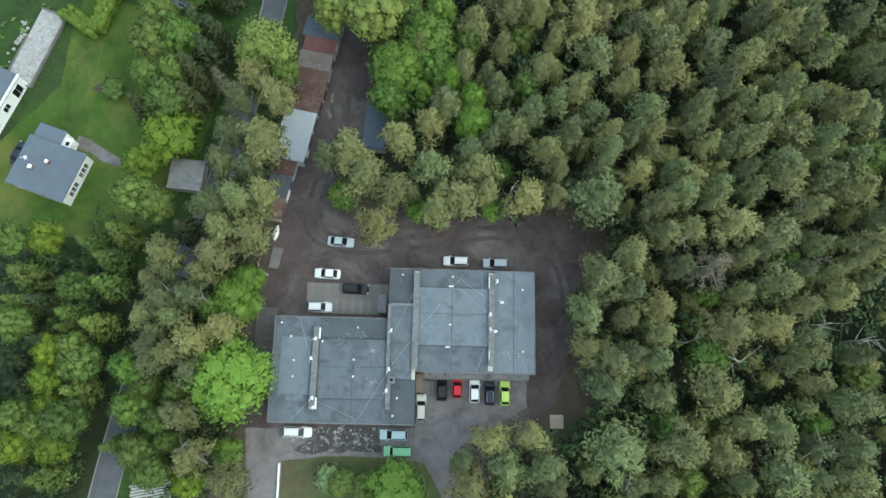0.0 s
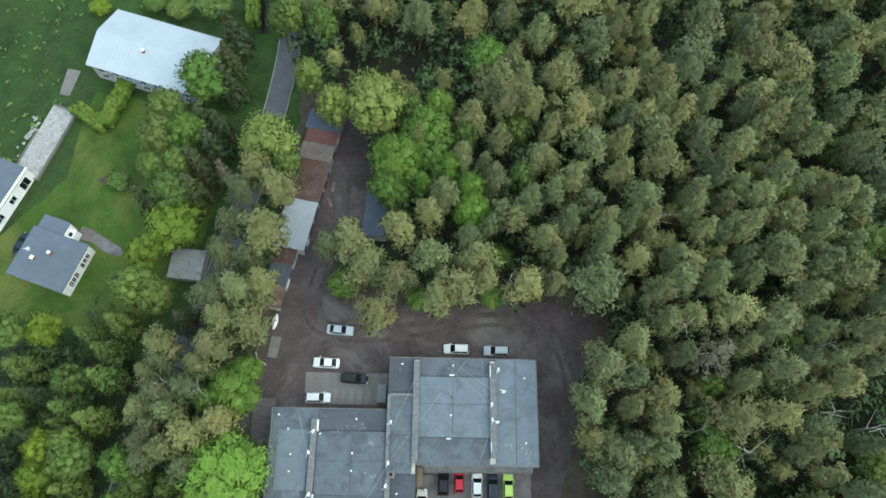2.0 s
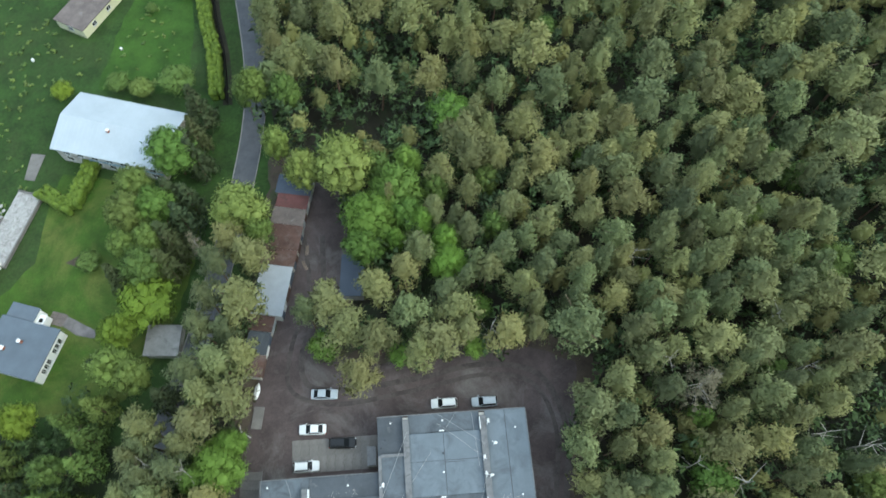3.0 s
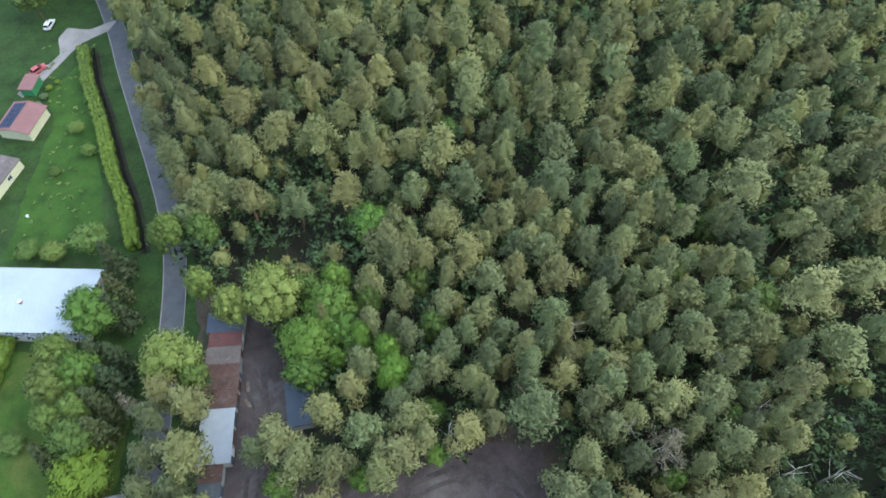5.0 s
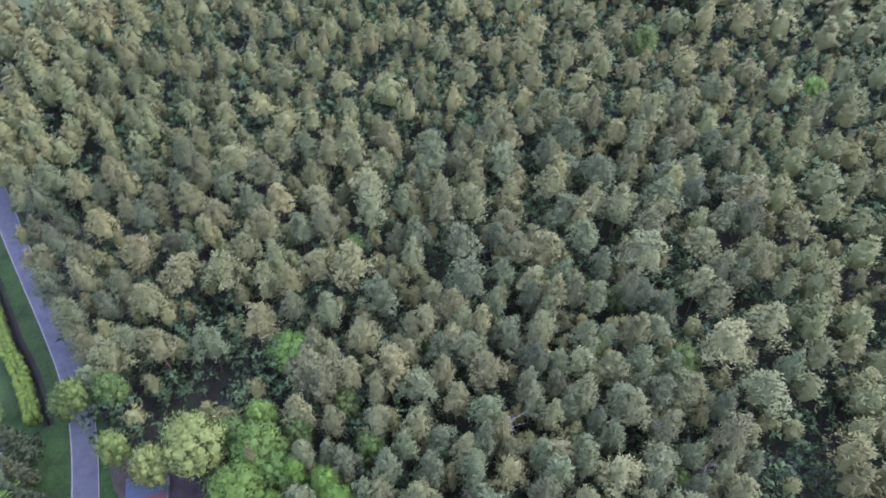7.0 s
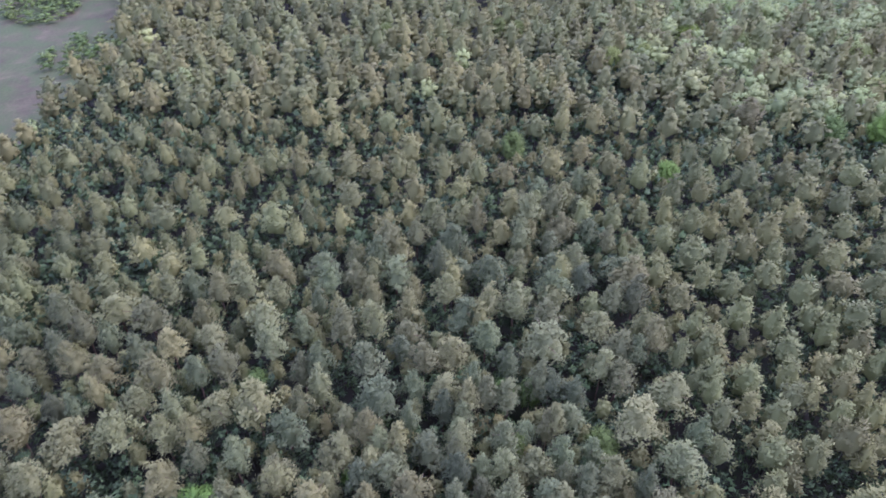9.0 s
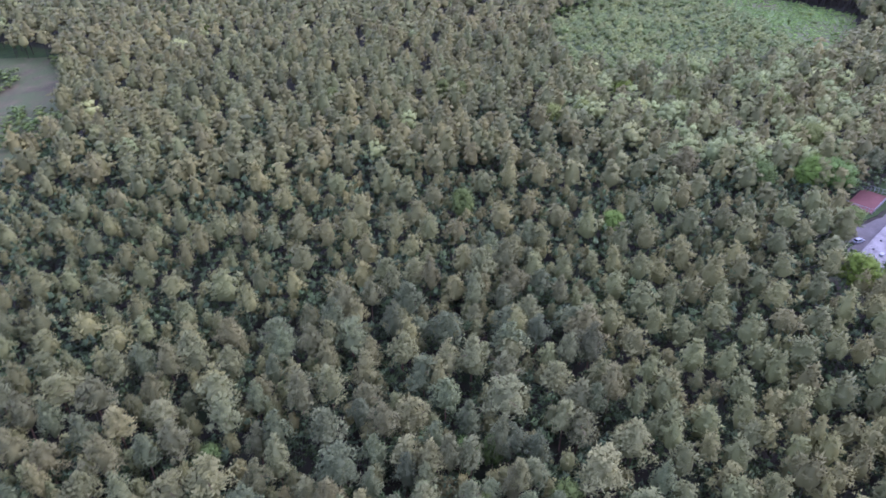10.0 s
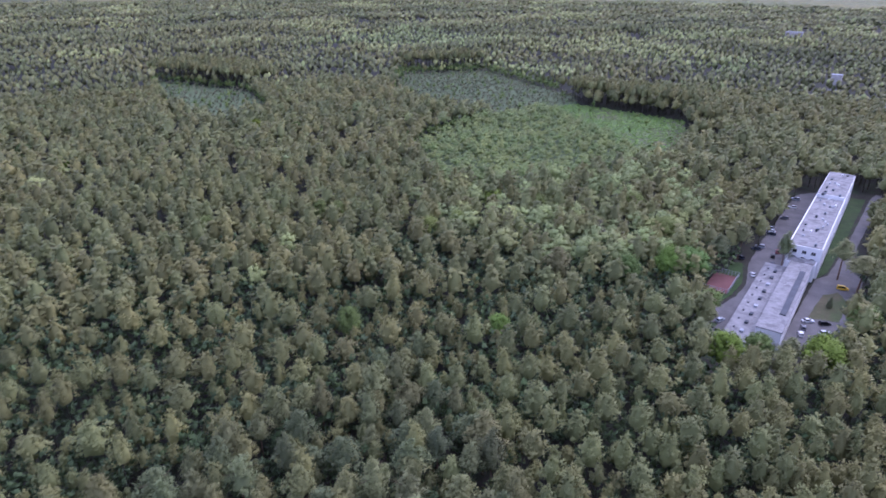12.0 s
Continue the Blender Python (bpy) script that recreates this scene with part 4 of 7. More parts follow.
STAND_G = [
    (8.7, 89.9, 4.3, 'W'), (11.6, 83.4, 4.9, 'B'), (12.9, 99, 3.7, 'W'), (15.3, 88.1, 2.6, 'K'), (16.1, 77, 3.1, 'W'), (16.9, 95.5, 2.9, 'W'), (21.5, 85, 3.6, 'Q'), (23.4, 97, 4.3, 'W'),
    (26, 77.9, 3.5, 'Q'), (29.4, 92.2, 5.3, 'W'), (31.8, 83.7, 4.4, 'Q'), (36.7, 87.8, 3.1, 'W'), (42, 96.3, 3, 'K'), (42, 88.8, 2.9, 'Q'), (42.5, 79.4, 3.3, 'W'), (45.2, 94.6, 3.5, 'Q'),
    (49.6, 79, 5.4, 'Q'), (52.9, 87.6, 4.3, 'K'), (57.7, 77.6, 3.4, 'Q'), (61.6, 98.1, 4.5, 'W'), (62, 87.6, 3, 'K'), (63.2, 81.6, 3.4, 'Q'), (66.3, 91.6, 4.7, 'W'), (70.5, 96.7, 3.4, 'W'),
    (70.5, 80.5, 5.3, 'W'), (78.5, 78.3, 4, 'Q'), (79.3, 86.5, 4.4, 'Q'), (81.1, 95.7, 4.3, 'W'), (86.7, 86.2, 3.6, 'Q'), (91.4, 82.4, 4.7, 'Q'),
]
STAND_H = [
    (94.8, 94.9, 4.9, 'Q'), (103.6, 81.8, 5, 'Q'), (105.1, 95.1, 2.9, 'Q'), (108.1, 86.8, 3.7, 'K'), (112.1, 79.6, 3.9, 'K'), (116.2, 95.1, 3.5, 'K'), (116.6, 86.5, 4.3, 'Q'), (122.3, 96.5, 4.5, 'W'),
    (129, 92.8, 4.7, 'Q'), (129.5, 85.9, 2.9, 'Q'), (-27.7, 116.3, 3.2, 'K'), (-24.2, 105.6, 3.7, 'Q'), (-20.8, 114.5, 3, 'K'), (-17.8, 107.1, 3.2, 'K'), (-14.5, 112, 3.2, 'Q'), (-10.1, 103.4, 3.7, 'Q'),
    (-9.6, 118.6, 4.7, 'W'), (-2.5, 107.2, 4.8, 'W'), (-2.2, 118.5, 2.8, 'K'), (1, 114.9, 2.5, 'Q'), (5.3, 103.4, 4.6, 'W'), (5.6, 116.4, 2.5, 'W'), (11.3, 109.5, 4.1, 'W'), (16.2, 103.1, 3.3, 'Q'),
    (16.9, 112.5, 4.2, 'W'), (22.6, 120.5, 4.1, 'W'), (23.8, 108.9, 3.3, 'Q'), (29.2, 107.5, 3.9, 'Q'), (31.1, 117.3, 4.1, 'Q'), (33.9, 103.2, 3.1, 'G'),
]
STAND_I = [
    (39.7, 105.7, 4.2, 'Q'), (42.1, 113.4, 5.5, 'Q'), (47.9, 106.3, 3.1, 'Q'), (55.3, 111.9, 2.9, 'Q'), (55.3, 100.7, 4.2, 'Q'), (61.5, 117.3, 3.9, 'Q'), (67.6, 114.7, 3.9, 'Q'), (67.6, 107.8, 3.2, 'W'),
    (75.7, 116.8, 3.9, 'Q'), (75.8, 108.6, 5, 'Q'), (77, 103.4, 3.5, 'W'), (82.7, 116, 3, 'W'), (85.2, 104.2, 3.2, 'K'), (90.3, 119.5, 3.4, 'K'), (91.6, 102.5, 4.1, 'K'), (96.2, 111.5, 5.2, 'Q'),
    (98.1, 119.7, 3.8, 'W'), (105.4, 118.9, 4.7, 'W'), (106.2, 113.2, 3.1, 'W'), (110.2, 107.9, 3.4, 'W'), (110.5, 100.6, 3.6, 'Q'), (117.7, 104.9, 4, 'Q'), (123.5, 113.1, 4.4, 'W'), (126.2, 103.7, 4, 'W'),
    (130.9, 113.5, 3.8, 'Q'), (134.3, 101.6, 3.1, 'K'), (136, 108.8, 4.1, 'W'), (142.2, 108.3, 3.8, 'Q'), (-24.8, 129, 2.8, 'K'), (-22.6, 134.1, 3.2, 'K'),
]
STAND_J = [
    (-20.3, 121.4, 3.6, 'W'), (-15.3, 130.3, 3.7, 'W'), (-13.8, 140.9, 2.7, 'K'), (-9.4, 132.7, 2.9, 'Q'), (-7.5, 138.3, 3, 'W'), (-6.1, 127.9, 2.9, 'K'), (-2.6, 135, 3.9, 'W'), (2.8, 135.6, 3.6, 'K'),
    (4.3, 128.1, 3.5, 'W'), (8.7, 123.1, 4.3, 'W'), (9.1, 137.1, 3.3, 'Q'), (12.7, 131, 3, 'Q'), (16.3, 122.1, 3.2, 'Q'), (17.2, 140.4, 5.9, 'W'), (22.3, 131.6, 4.5, 'Q'), (29.4, 138.4, 4, 'W'),
    (32.6, 125.8, 3, 'W'), (34.8, 137, 4, 'Q'), (38.5, 129.5, 4, 'W'), (44.1, 129.2, 4.9, 'Q'), (49.8, 122.4, 4.5, 'W'), (54.7, 130.8, 4.3, 'W'), (64.3, 125, 5.5, 'Q'), (72, 122, 3.1, 'W'),
    (82.2, 121.5, 4, 'Q'), (-30.1, 154.8, 3.1, 'Q'), (-26.6, 143.2, 3, 'K'), (-23.7, 150.9, 3.4, 'Q'), (-18.1, 145.2, 3, 'W'), (-10.4, 148.6, 3.7, 'W'),
]
STAND_K = [
    (-3.8, 146.9, 3.7, 'Q'), (6.9, 145.3, 3.4, 'K'),
]
for trees in (STAND_A, STAND_B, STAND_C, STAND_D, STAND_E, STAND_F, STAND_G, STAND_H, STAND_I, STAND_J, STAND_K):
    for x, y, r, key in trees:
        plant(x, y, r, rng.normal(16.6, 1.5) if key in "QWKD" else rng.uniform(9, 12.5), key, "pines of the wood" if key in "QWKD" else "")
        planted.append((x, y, r))
planted = np.array(planted)


def scatter(x0, x1, y0, y1, step, seed):
    """Points on a loosened hexagonal grid."""
    g = np.random.default_rng(seed)
    x, y = np.meshgrid(np.arange(x0, x1, step), np.arange(y0, y1, step * 0.866))
    x = x + (np.arange(x.shape[0]) % 2)[:, None] * step / 2
    return (x + g.uniform(-0.48, 0.48, x.shape) * step).ravel(), (y + g.uniform(-0.48, 0.48, y.shape) * step).ravel()


def wooded(x, y, gaps=True):
    """Where the wood stands: outside the yard, the gardens, the road and the clearings."""
    free = np.ones(len(x), bool)
    for poly in (YARD, WEST_OPEN, FAR_FIELD, HOSPITAL, FERN, YOUNG, SCRUB, GLADE, *((HOLLOW, [(-5, 80), (2, 91), (13, 95), (15, 87), (5, 79)], [(66, 6), (68, 13), (75, 13), (74, 6)], [(79, 13), (80, 21), (88, 21), (87, 13)]) if gaps else ()), [(-14, 43), (-14, 57), (-4.5, 57), (-4.5, 43)], [(18, -6), (18, 4), (29, 4), (29, -6)]):
        free &= ~inside(x, y, poly)
    return free


def forest(name, x, y, r, h, templates, material, label, tint):
    """One joined stand of trees."""
    vs, fs, ts, ms, ns, n = [], [], [], [], [], 0
    pick = rng.integers(len(templates), size=len(x))
    for k, (v, f, second, nv) in enumerate(templates):
        s = np.flatnonzero(pick == k)
        a = rng.uniform(0, 6.28, len(s))
        ca, sa = np.cos(a)[:, None], np.sin(a)[:, None]
        q = np.empty((len(s), len(v), 3), np.float32)
        q[..., 0] = (v[:, 0] * ca - v[:, 1] * sa) * r[s, None] + x[s, None]
        q[..., 1] = (v[:, 0] * sa + v[:, 1] * ca) * r[s, None] + y[s, None]
        q[..., 2] = v[:, 2] * h[s, None]
        vs.append(q.reshape(-1, 3))
        fs.append((f[None] + (np.arange(len(s)) * len(v) + n)[:, None, None]).reshape(-1, 3))
        ts.append(np.repeat(tint[s], len(v)))
        ms.append(np.tile(second, len(s)))
        face = np.empty((len(s), len(v), 3), np.float32)
        face[..., 0], face[..., 1], face[..., 2] = nv[:, 0] * ca - nv[:, 1] * sa, nv[:, 0] * sa + nv[:, 1] * ca, nv[:, 2]
        ns.append(face.reshape(-1, 3))
        n += q.shape[0] * q.shape[1]
    ob = new(name, mesh_from(name, np.concatenate(vs), np.concatenate(fs), material, np.concatenate(ts), np.concatenate(ms), np.concatenate(ns)))
    return tagged(ob, label, "trees", kind="stuff")


def with_stem(v, f, second, nv, r, h, seg=4):
    """Adds a plain stem under a joined tree's crown."""
    a = np.arange(seg) * 6.283 / seg
    ring = np.stack([np.cos(a), np.sin(a), a * 0], 1)
    s = np.concatenate([ring * r, ring * r * 0.6 + (0, 0, h)])
    k = np.arange(seg)
    t = np.concatenate([np.stack([k, (k + 1) % seg, k + seg], 1), np.stack([(k + 1) % seg, (k + 1) % seg + seg, k + seg], 1)])
    return joined((v, f, second, nv), (s, t, np.ones(len(t), int), np.tile(ring, (2, 1))))


# the pines of the middle distance: x, y, crown radius
MIDDLE_A = [
    (7.2, 152.9, 3.5), (11.2, 149.5, 3.8), (43.1, 116.9, 4.8), (50.4, 108.1, 3.7), (56.3, 104.3, 3.1), (11.9, 163.6, 4.3), (14.6, 171.5, 4.1), (17.7, 150.3, 4.8), (20.4, 159.1, 4.3), (21.9, 168.3, 4.5),
    (27.5, 140.6, 3.8), (29.8, 158.4, 4.8), (33.5, 149.2, 5.0), (39.8, 146.8, 3.8), (45.4, 133.2, 4.9), (71.9, 113.2, 3.4), (81.3, 83.9, 3.7), (85.4, 98.7, 4.0), (101.4, 79.4, 5.1), (107.1, 71.8, 3.9),
    (108.8, 84.3, 4.1), (109.9, 59.1, 4.0), (118.9, 51.4, 3.7), (124.3, 59.6, 5.1), (132.1, 47.5, 4.7), (134.6, 40.3, 3.8), (139.5, 54.9, 4.4), (141.8, 31.6, 4.0), (142.5, 36.0, 4.1), (148.3, 41.6, 4.3),
    (150.7, 28.9, 5.0), (158.9, 24.4, 4.2),
]
MIDDLE_B = [
    (17.5, 185.1, 5.0), (17.6, 199.3, 4.2), (26.7, 184.2, 5.2), (33.5, 181.9, 3.8), (39.2, 169.9, 6.0), (42.0, 155.7, 3.9), (49.9, 145.7, 3.6), (50.2, 171.3, 4.6), (53.2, 159.6, 5.2), (63.2, 149.3, 6.0),
    (64.0, 138.4, 3.6), (71.6, 145.6, 3.5), (77.3, 137.2, 3.8), (86.7, 129.1, 4.5), (89.0, 107.4, 3.5), (94.8, 129.4, 4.2), (99.6, 125.2, 4.6), (108.3, 105.4, 4.1), (114.5, 101.8, 4.1), (127.3, 68.4, 4.1),
    (129.2, 75.9, 3.9), (136.1, 60.8, 4.1), (141.7, 76.7, 4.4), (142.0, 68.0, 5.6), (147.8, 63.1, 3.6), (148.1, 50.4, 4.7), (154.6, 60.5, 4.7), (158.1, 54.2, 3.6), (160.1, 37.1, 5.6), (166.7, 31.5, 5.3),
    (170.7, 43.4, 5.6), (174.2, 50.4, 4.5),
]
MIDDLE_C = [
    (176.9, 28.6, 4.2), (181.4, 37.5, 4.4), (20.4, 216.8, 3.8), (27.4, 219.5, 5.4), (40.4, 213.0, 4.3), (41.3, 205.4, 3.8), (44.8, 193.8, 4.1), (49.4, 181.7, 3.3), (55.7, 180.3, 3.3), (57.8, 195.8, 3.9),
    (60.4, 187.0, 3.8), (61.9, 169.0, 2.9), (67.9, 172.0, 3.7), (76.4, 177.7, 5.0), (82.0, 168.4, 4.6), (86.1, 146.3, 5.8), (86.4, 162.5, 5.7), (94.8, 159.7, 5.8), (98.9, 151.8, 5.0), (102.3, 136.4, 4.8),
    (105.1, 148.7, 4.2), (114.4, 130.1, 4.5), (118.6, 112.7, 4.3), (126.3, 109.9, 4.3), (131.9, 97.5, 4.2), (133.0, 106.1, 4.7), (138.6, 91.8, 4.2), (145.3, 105.7, 4.5), (148.3, 89.1, 4.0), (152.1, 84.0, 3.6),
    (152.8, 76.0, 4.2), (158.8, 72.6, 4.2),
]
MIDDLE_D = [
    (159.6, 87.3, 4.4), (166.6, 60.5, 5.2), (167.6, 70.7, 4.3), (168.8, 83.6, 4.5), (171.0, 73.6, 4.4), (175.3, 56.6, 4.9), (180.9, 61.2, 4.7), (185.0, 48.3, 4.6), (195.5, 54.6, 5.2), (196.1, 38.8, 4.9),
    (49.6, 219.5, 4.5), (52.5, 202.7, 3.5), (61.7, 216.9, 4.2), (68.6, 205.8, 4.5), (69.3, 188.3, 3.9), (101.6, 180.3, 5.4), (116.4, 157.7, 6.0), (116.8, 140.9, 4.6), (123.7, 132.8, 4.6), (128.0, 142.9, 5.2),
    (130.4, 127.1, 5.4), (146.2, 122.7, 5.9), (158.6, 121.7, 4.5), (159.9, 111.0, 5.2), (161.8, 100.3, 5.0), (174.6, 89.3, 4.6), (186.7, 79.0, 6.0), (193.9, 64.2, 5.3), (196.5, 72.9, 4.7), (208.4, 51.8, 4.9),
    (208.4, 69.6, 5.2), (214.6, 59.7, 6.0),
]
MIDDLE_E = [
    (46.4, 243.4, 4.7), (70.1, 223.2, 4.3), (77.2, 211.7, 4.3), (85.0, 210.6, 4.3), (89.5, 198.5, 4.2), (101.5, 196.6, 4.8), (110.3, 178.1, 4.2), (121.3, 177.0, 5.2), (135.2, 157.0, 5.1), (136.1, 167.2, 5.2),
    (139.8, 147.8, 5.0), (158.8, 142.4, 5.6), (168.7, 139.5, 4.8), (177.1, 132.4, 5.7), (187.2, 99.8, 4.5), (188.0, 126.0, 6.0), (192.7, 92.6, 5.3), (197.0, 115.5, 5.7), (201.9, 89.8, 4.6), (213.7, 90.2, 5.6),
    (224.5, 70.6, 5.0), (231.3, 80.8, 6.0), (208.5, 111.5, 4.9), (213.9, 101.2, 5.7), (232.0, 91.6, 4.5),
]
middle = np.array(MIDDLE_A + MIDDLE_B + MIDDLE_C + MIDDLE_D + MIDDLE_E)

# the wood of pines: single trees nearest, joined stands farther out
MIDDLE_WOOD = [(27, 268), (0, 147), (152, 16), (205, 35), (218, 54), (264, 71), (148, 172), (49, 252)]
fx, fy = scatter(-120, 720, -140, 720, 6.4, 3)
wide_x, wide_y = scatter(-120, 720, -140, 720, 8.4, 4)
narrow, wide = ((np.hypot(x, y) < 200) | inside(x, y, MIDDLE_WOOD) for x, y in ((fx, fy), (wide_x, wide_y)))
grown = np.concatenate([np.zeros(narrow.sum(), bool), np.ones((~wide).sum(), bool)])
fx, fy = np.concatenate([fx[narrow], wide_x[~wide]]), np.concatenate([fy[narrow], wide_y[~wide]])
fd = np.hypot(fx, fy)
ang = np.degrees(np.arctan2(fy, fx))
keep = wooded(fx, fy) & ((fd < 690) & (ang > -9) & (ang < 118) | (fd < 130))
NEAR_WOOD = [(24, -14), (74, -14), (90, 23), (120, 66), (153, 112), (150, 119), (60, 140), (-35, 160), (-31, 110), (-24, 84), (0, 70), (20, 68), (22, 38), (34, 32), (30, 12)]
gap = np.min(np.hypot(fx[:, None] - planted[:, 0], fy[:, None] - planted[:, 1]) - planted[:, 2] * 0.8, axis=1)
amid = inside(fx, fy, NEAR_WOOD)
keep &= ~((fx < -18) & (fy < 76))
between = inside(fx, fy, MIDDLE_WOOD) & ~amid
gap = np.where(between, np.min(np.hypot(fx[:, None] - middle[:, 0], fy[:, None] - middle[:, 1]) - middle[:, 2] * 0.8, axis=1), gap)
keep &= np.where(amid | between, gap > -0.2, gap > 1.2) & (rng.uniform(size=len(fx)) > 0.05)
fx, fy, fd, amid, grown = fx[keep], fy[keep], fd[keep], (amid | between)[keep], grown[keep]
fr, fh = np.where(grown, 3.9, 2.8) + np.where(grown, 2.6, 2.2) * rng.beta(1.8, 2.2, len(fx)), rng.normal(16.6, 2.0, len(fx)).clip(12, 21)
fr, fh = np.where(amid, rng.uniform(2.2, 3.0, len(fx)), fr), np.where(amid, rng.uniform(9.5, 12.5, len(fx)), fh)
fx, fy, amid = np.append(fx, middle[:, 0]), np.append(fy, middle[:, 1]), np.append(amid, np.zeros(len(middle), bool))
fr, fh, fd = np.append(fr, middle[:, 2]), np.append(fh, rng.normal(16.8, 1.2, len(middle))), np.hypot(fx, fy)
ftint = (0.5 + 0.16 * np.sin(fx * 0.021 + 1.3) * np.sin(fy * 0.027) + rng.uniform(-0.36, 0.36, len(fx))).clip(0, 1)
rest = np.arange(len(fx))
leafy = inside(fx, fy, [(228, 166), (262, 205), (300, 205), (345, 155), (425, 124), (345, 70), (262, 56), (232, 108)]) & (rng.uniform(size=len(fx)) < 0.42)
leafy |= (rng.uniform(size=len(fx)) < 0.012) & (fd > 240)
stand = [(rest[(fd[rest] < 225) & ~leafy[rest]], [with_stem(*pine_crown(26, 24, 0.29, woody=0, whole=2.8, deep=0.54), 0.18, 14) for _ in range(8)], "pine_stand", "stand of olive-green pines seen from above"),
         (rest[(fd[rest] >= 225) & (fd[rest] < 400) & ~leafy[rest]], [with_stem(*pine_crown(16, 12, 0.42, woody=0, core=OCTA, thin=1.0, whole=2.6, deep=0.58), 0.2, 13, 3) for _ in range(9)], "far_pine_stand", "distant stand of dense olive pines"),
         (rest[(fd[rest] >= 400) & ~leafy[rest]], [with_stem(*pine_crown(10, 5, 0.7, heart=1, woody=0, core=OCTA, thin=1.2, whole=2.6, deep=0.56), 0.2, 13, 3) for _ in range(9)], "farther_pine_stand", "distant stand of dense grey-green pines")]
for s, templates, name, label in stand:
    forest(name, fx[s], fy[s], fr[s] / 3.0, fh[s] / 17.0, templates, M_PINES, label, ftint[s])
s = rest[leafy[rest]]
forest("broadleaf_stand", fx[s], fy[s], fr[s] / 3.3, fh[s] / 14.2, [round_crown(16, 30, 0.3, core=ICO1, whole=1.6) for _ in range(5)], M_ALDER, "pale green broadleaved trees among the pines", rng.uniform(0.0, 1, len(s)))

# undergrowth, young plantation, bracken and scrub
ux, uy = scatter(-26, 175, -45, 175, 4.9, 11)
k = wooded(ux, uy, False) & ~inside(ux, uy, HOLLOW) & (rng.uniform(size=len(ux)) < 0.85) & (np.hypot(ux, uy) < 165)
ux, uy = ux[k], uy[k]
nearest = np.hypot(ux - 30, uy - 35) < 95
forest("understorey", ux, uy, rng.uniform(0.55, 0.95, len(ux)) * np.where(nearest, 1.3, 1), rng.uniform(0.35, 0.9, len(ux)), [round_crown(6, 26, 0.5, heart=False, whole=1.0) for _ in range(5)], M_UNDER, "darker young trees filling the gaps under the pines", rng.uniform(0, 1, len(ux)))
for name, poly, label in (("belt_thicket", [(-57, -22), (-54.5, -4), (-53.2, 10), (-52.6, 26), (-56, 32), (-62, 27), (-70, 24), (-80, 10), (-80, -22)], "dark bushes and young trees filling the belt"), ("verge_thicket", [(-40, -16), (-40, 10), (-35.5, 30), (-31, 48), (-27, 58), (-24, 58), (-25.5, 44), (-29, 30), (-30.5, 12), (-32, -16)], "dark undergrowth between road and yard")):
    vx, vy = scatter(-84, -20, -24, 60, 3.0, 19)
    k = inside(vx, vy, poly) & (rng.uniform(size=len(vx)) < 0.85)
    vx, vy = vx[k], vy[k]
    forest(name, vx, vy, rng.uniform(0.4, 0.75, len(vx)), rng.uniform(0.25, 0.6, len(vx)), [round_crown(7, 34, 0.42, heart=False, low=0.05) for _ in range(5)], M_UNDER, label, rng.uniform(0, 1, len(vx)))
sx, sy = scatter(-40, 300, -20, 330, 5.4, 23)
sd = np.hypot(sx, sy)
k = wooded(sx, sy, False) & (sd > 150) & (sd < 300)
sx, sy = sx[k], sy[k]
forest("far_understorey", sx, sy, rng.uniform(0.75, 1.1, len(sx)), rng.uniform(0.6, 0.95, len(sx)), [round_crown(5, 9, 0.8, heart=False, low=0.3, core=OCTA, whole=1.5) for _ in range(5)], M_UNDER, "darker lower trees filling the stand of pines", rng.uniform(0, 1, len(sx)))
yx, yy = scatter(290, 560, 110, 300, 6.0, 12)
k = inside(yx, yy, YOUNG)
yx, yy = yx[k], yy[k]
forest("young_plantation", yx, yy, rng.uniform(0.75, 1.2, len(yx)), rng.uniform(0.55, 0.95, len(yx)) * (0.85 + 0.3 * np.sin(yx * 0.05 + 1) * np.sin(yy * 0.06)), [round_crown(9, 14, 0.4, core=ICO1, low=0.1, whole=2.2) for _ in range(6)], M_YOUNG, "dense young broadleaved plantation, pale green", rng.uniform(0.3, 1, len(yx)))
for name, poly, material, step, size, label in (("bracken", FERN, M_FERN, 3.6, 0.14, "bright green bracken in the clearing"), ("scrub", SCRUB, M_SCRUB, 5.2, 0.36, "low brownish scrub in the clearing"), ("scrub", GLADE, M_SCRUB, 6.5, 0.36, "low green bushes in the glade")):
    px, py = scatter(340, 710, 110, 690, step, 13)
    k = inside(px, py, poly)
    px, py = px[k], py[k]
    forest(name, px, py, rng.uniform(0.3, 0.6, len(px)), rng.uniform(0.5, 1.4, len(px)) * size, [round_crown(2, 9, 1.2, low=0.0) for _ in range(4)], material, label, rng.uniform(0, 1, len(px)))
px, py = scatter(340, 710, 110, 690, 13, 15)
k = (inside(px, py, SCRUB) | inside(px, py, GLADE)) & (rng.uniform(size=len(px)) < 0.6) | inside(px, py, FERN) & (rng.uniform(size=len(px)) < 0.2)
px, py = px[k], py[k]
forest("saplings", px, py, rng.uniform(0.4, 0.85, len(px)), rng.uniform(0.25, 0.75, len(px)), [round_crown(6, 12, 0.6, core=ICO1, low=0.1, whole=1.6) for _ in range(4)], M_BROADS, "scattered young trees in the clearings", rng.uniform(0, 1, len(px)))
ex, ey = scatter(300, 740, 100, 720, 4.6, 16)
k = np.zeros(len(ex), bool)
for poly in (SCRUB, GLADE, YOUNG):
    mx, my = np.mean(poly, axis=0)
    k |= inside(ex, ey, [(mx + (x - mx) * 1.14, my + (y - my) * 1.14) for x, y in poly])
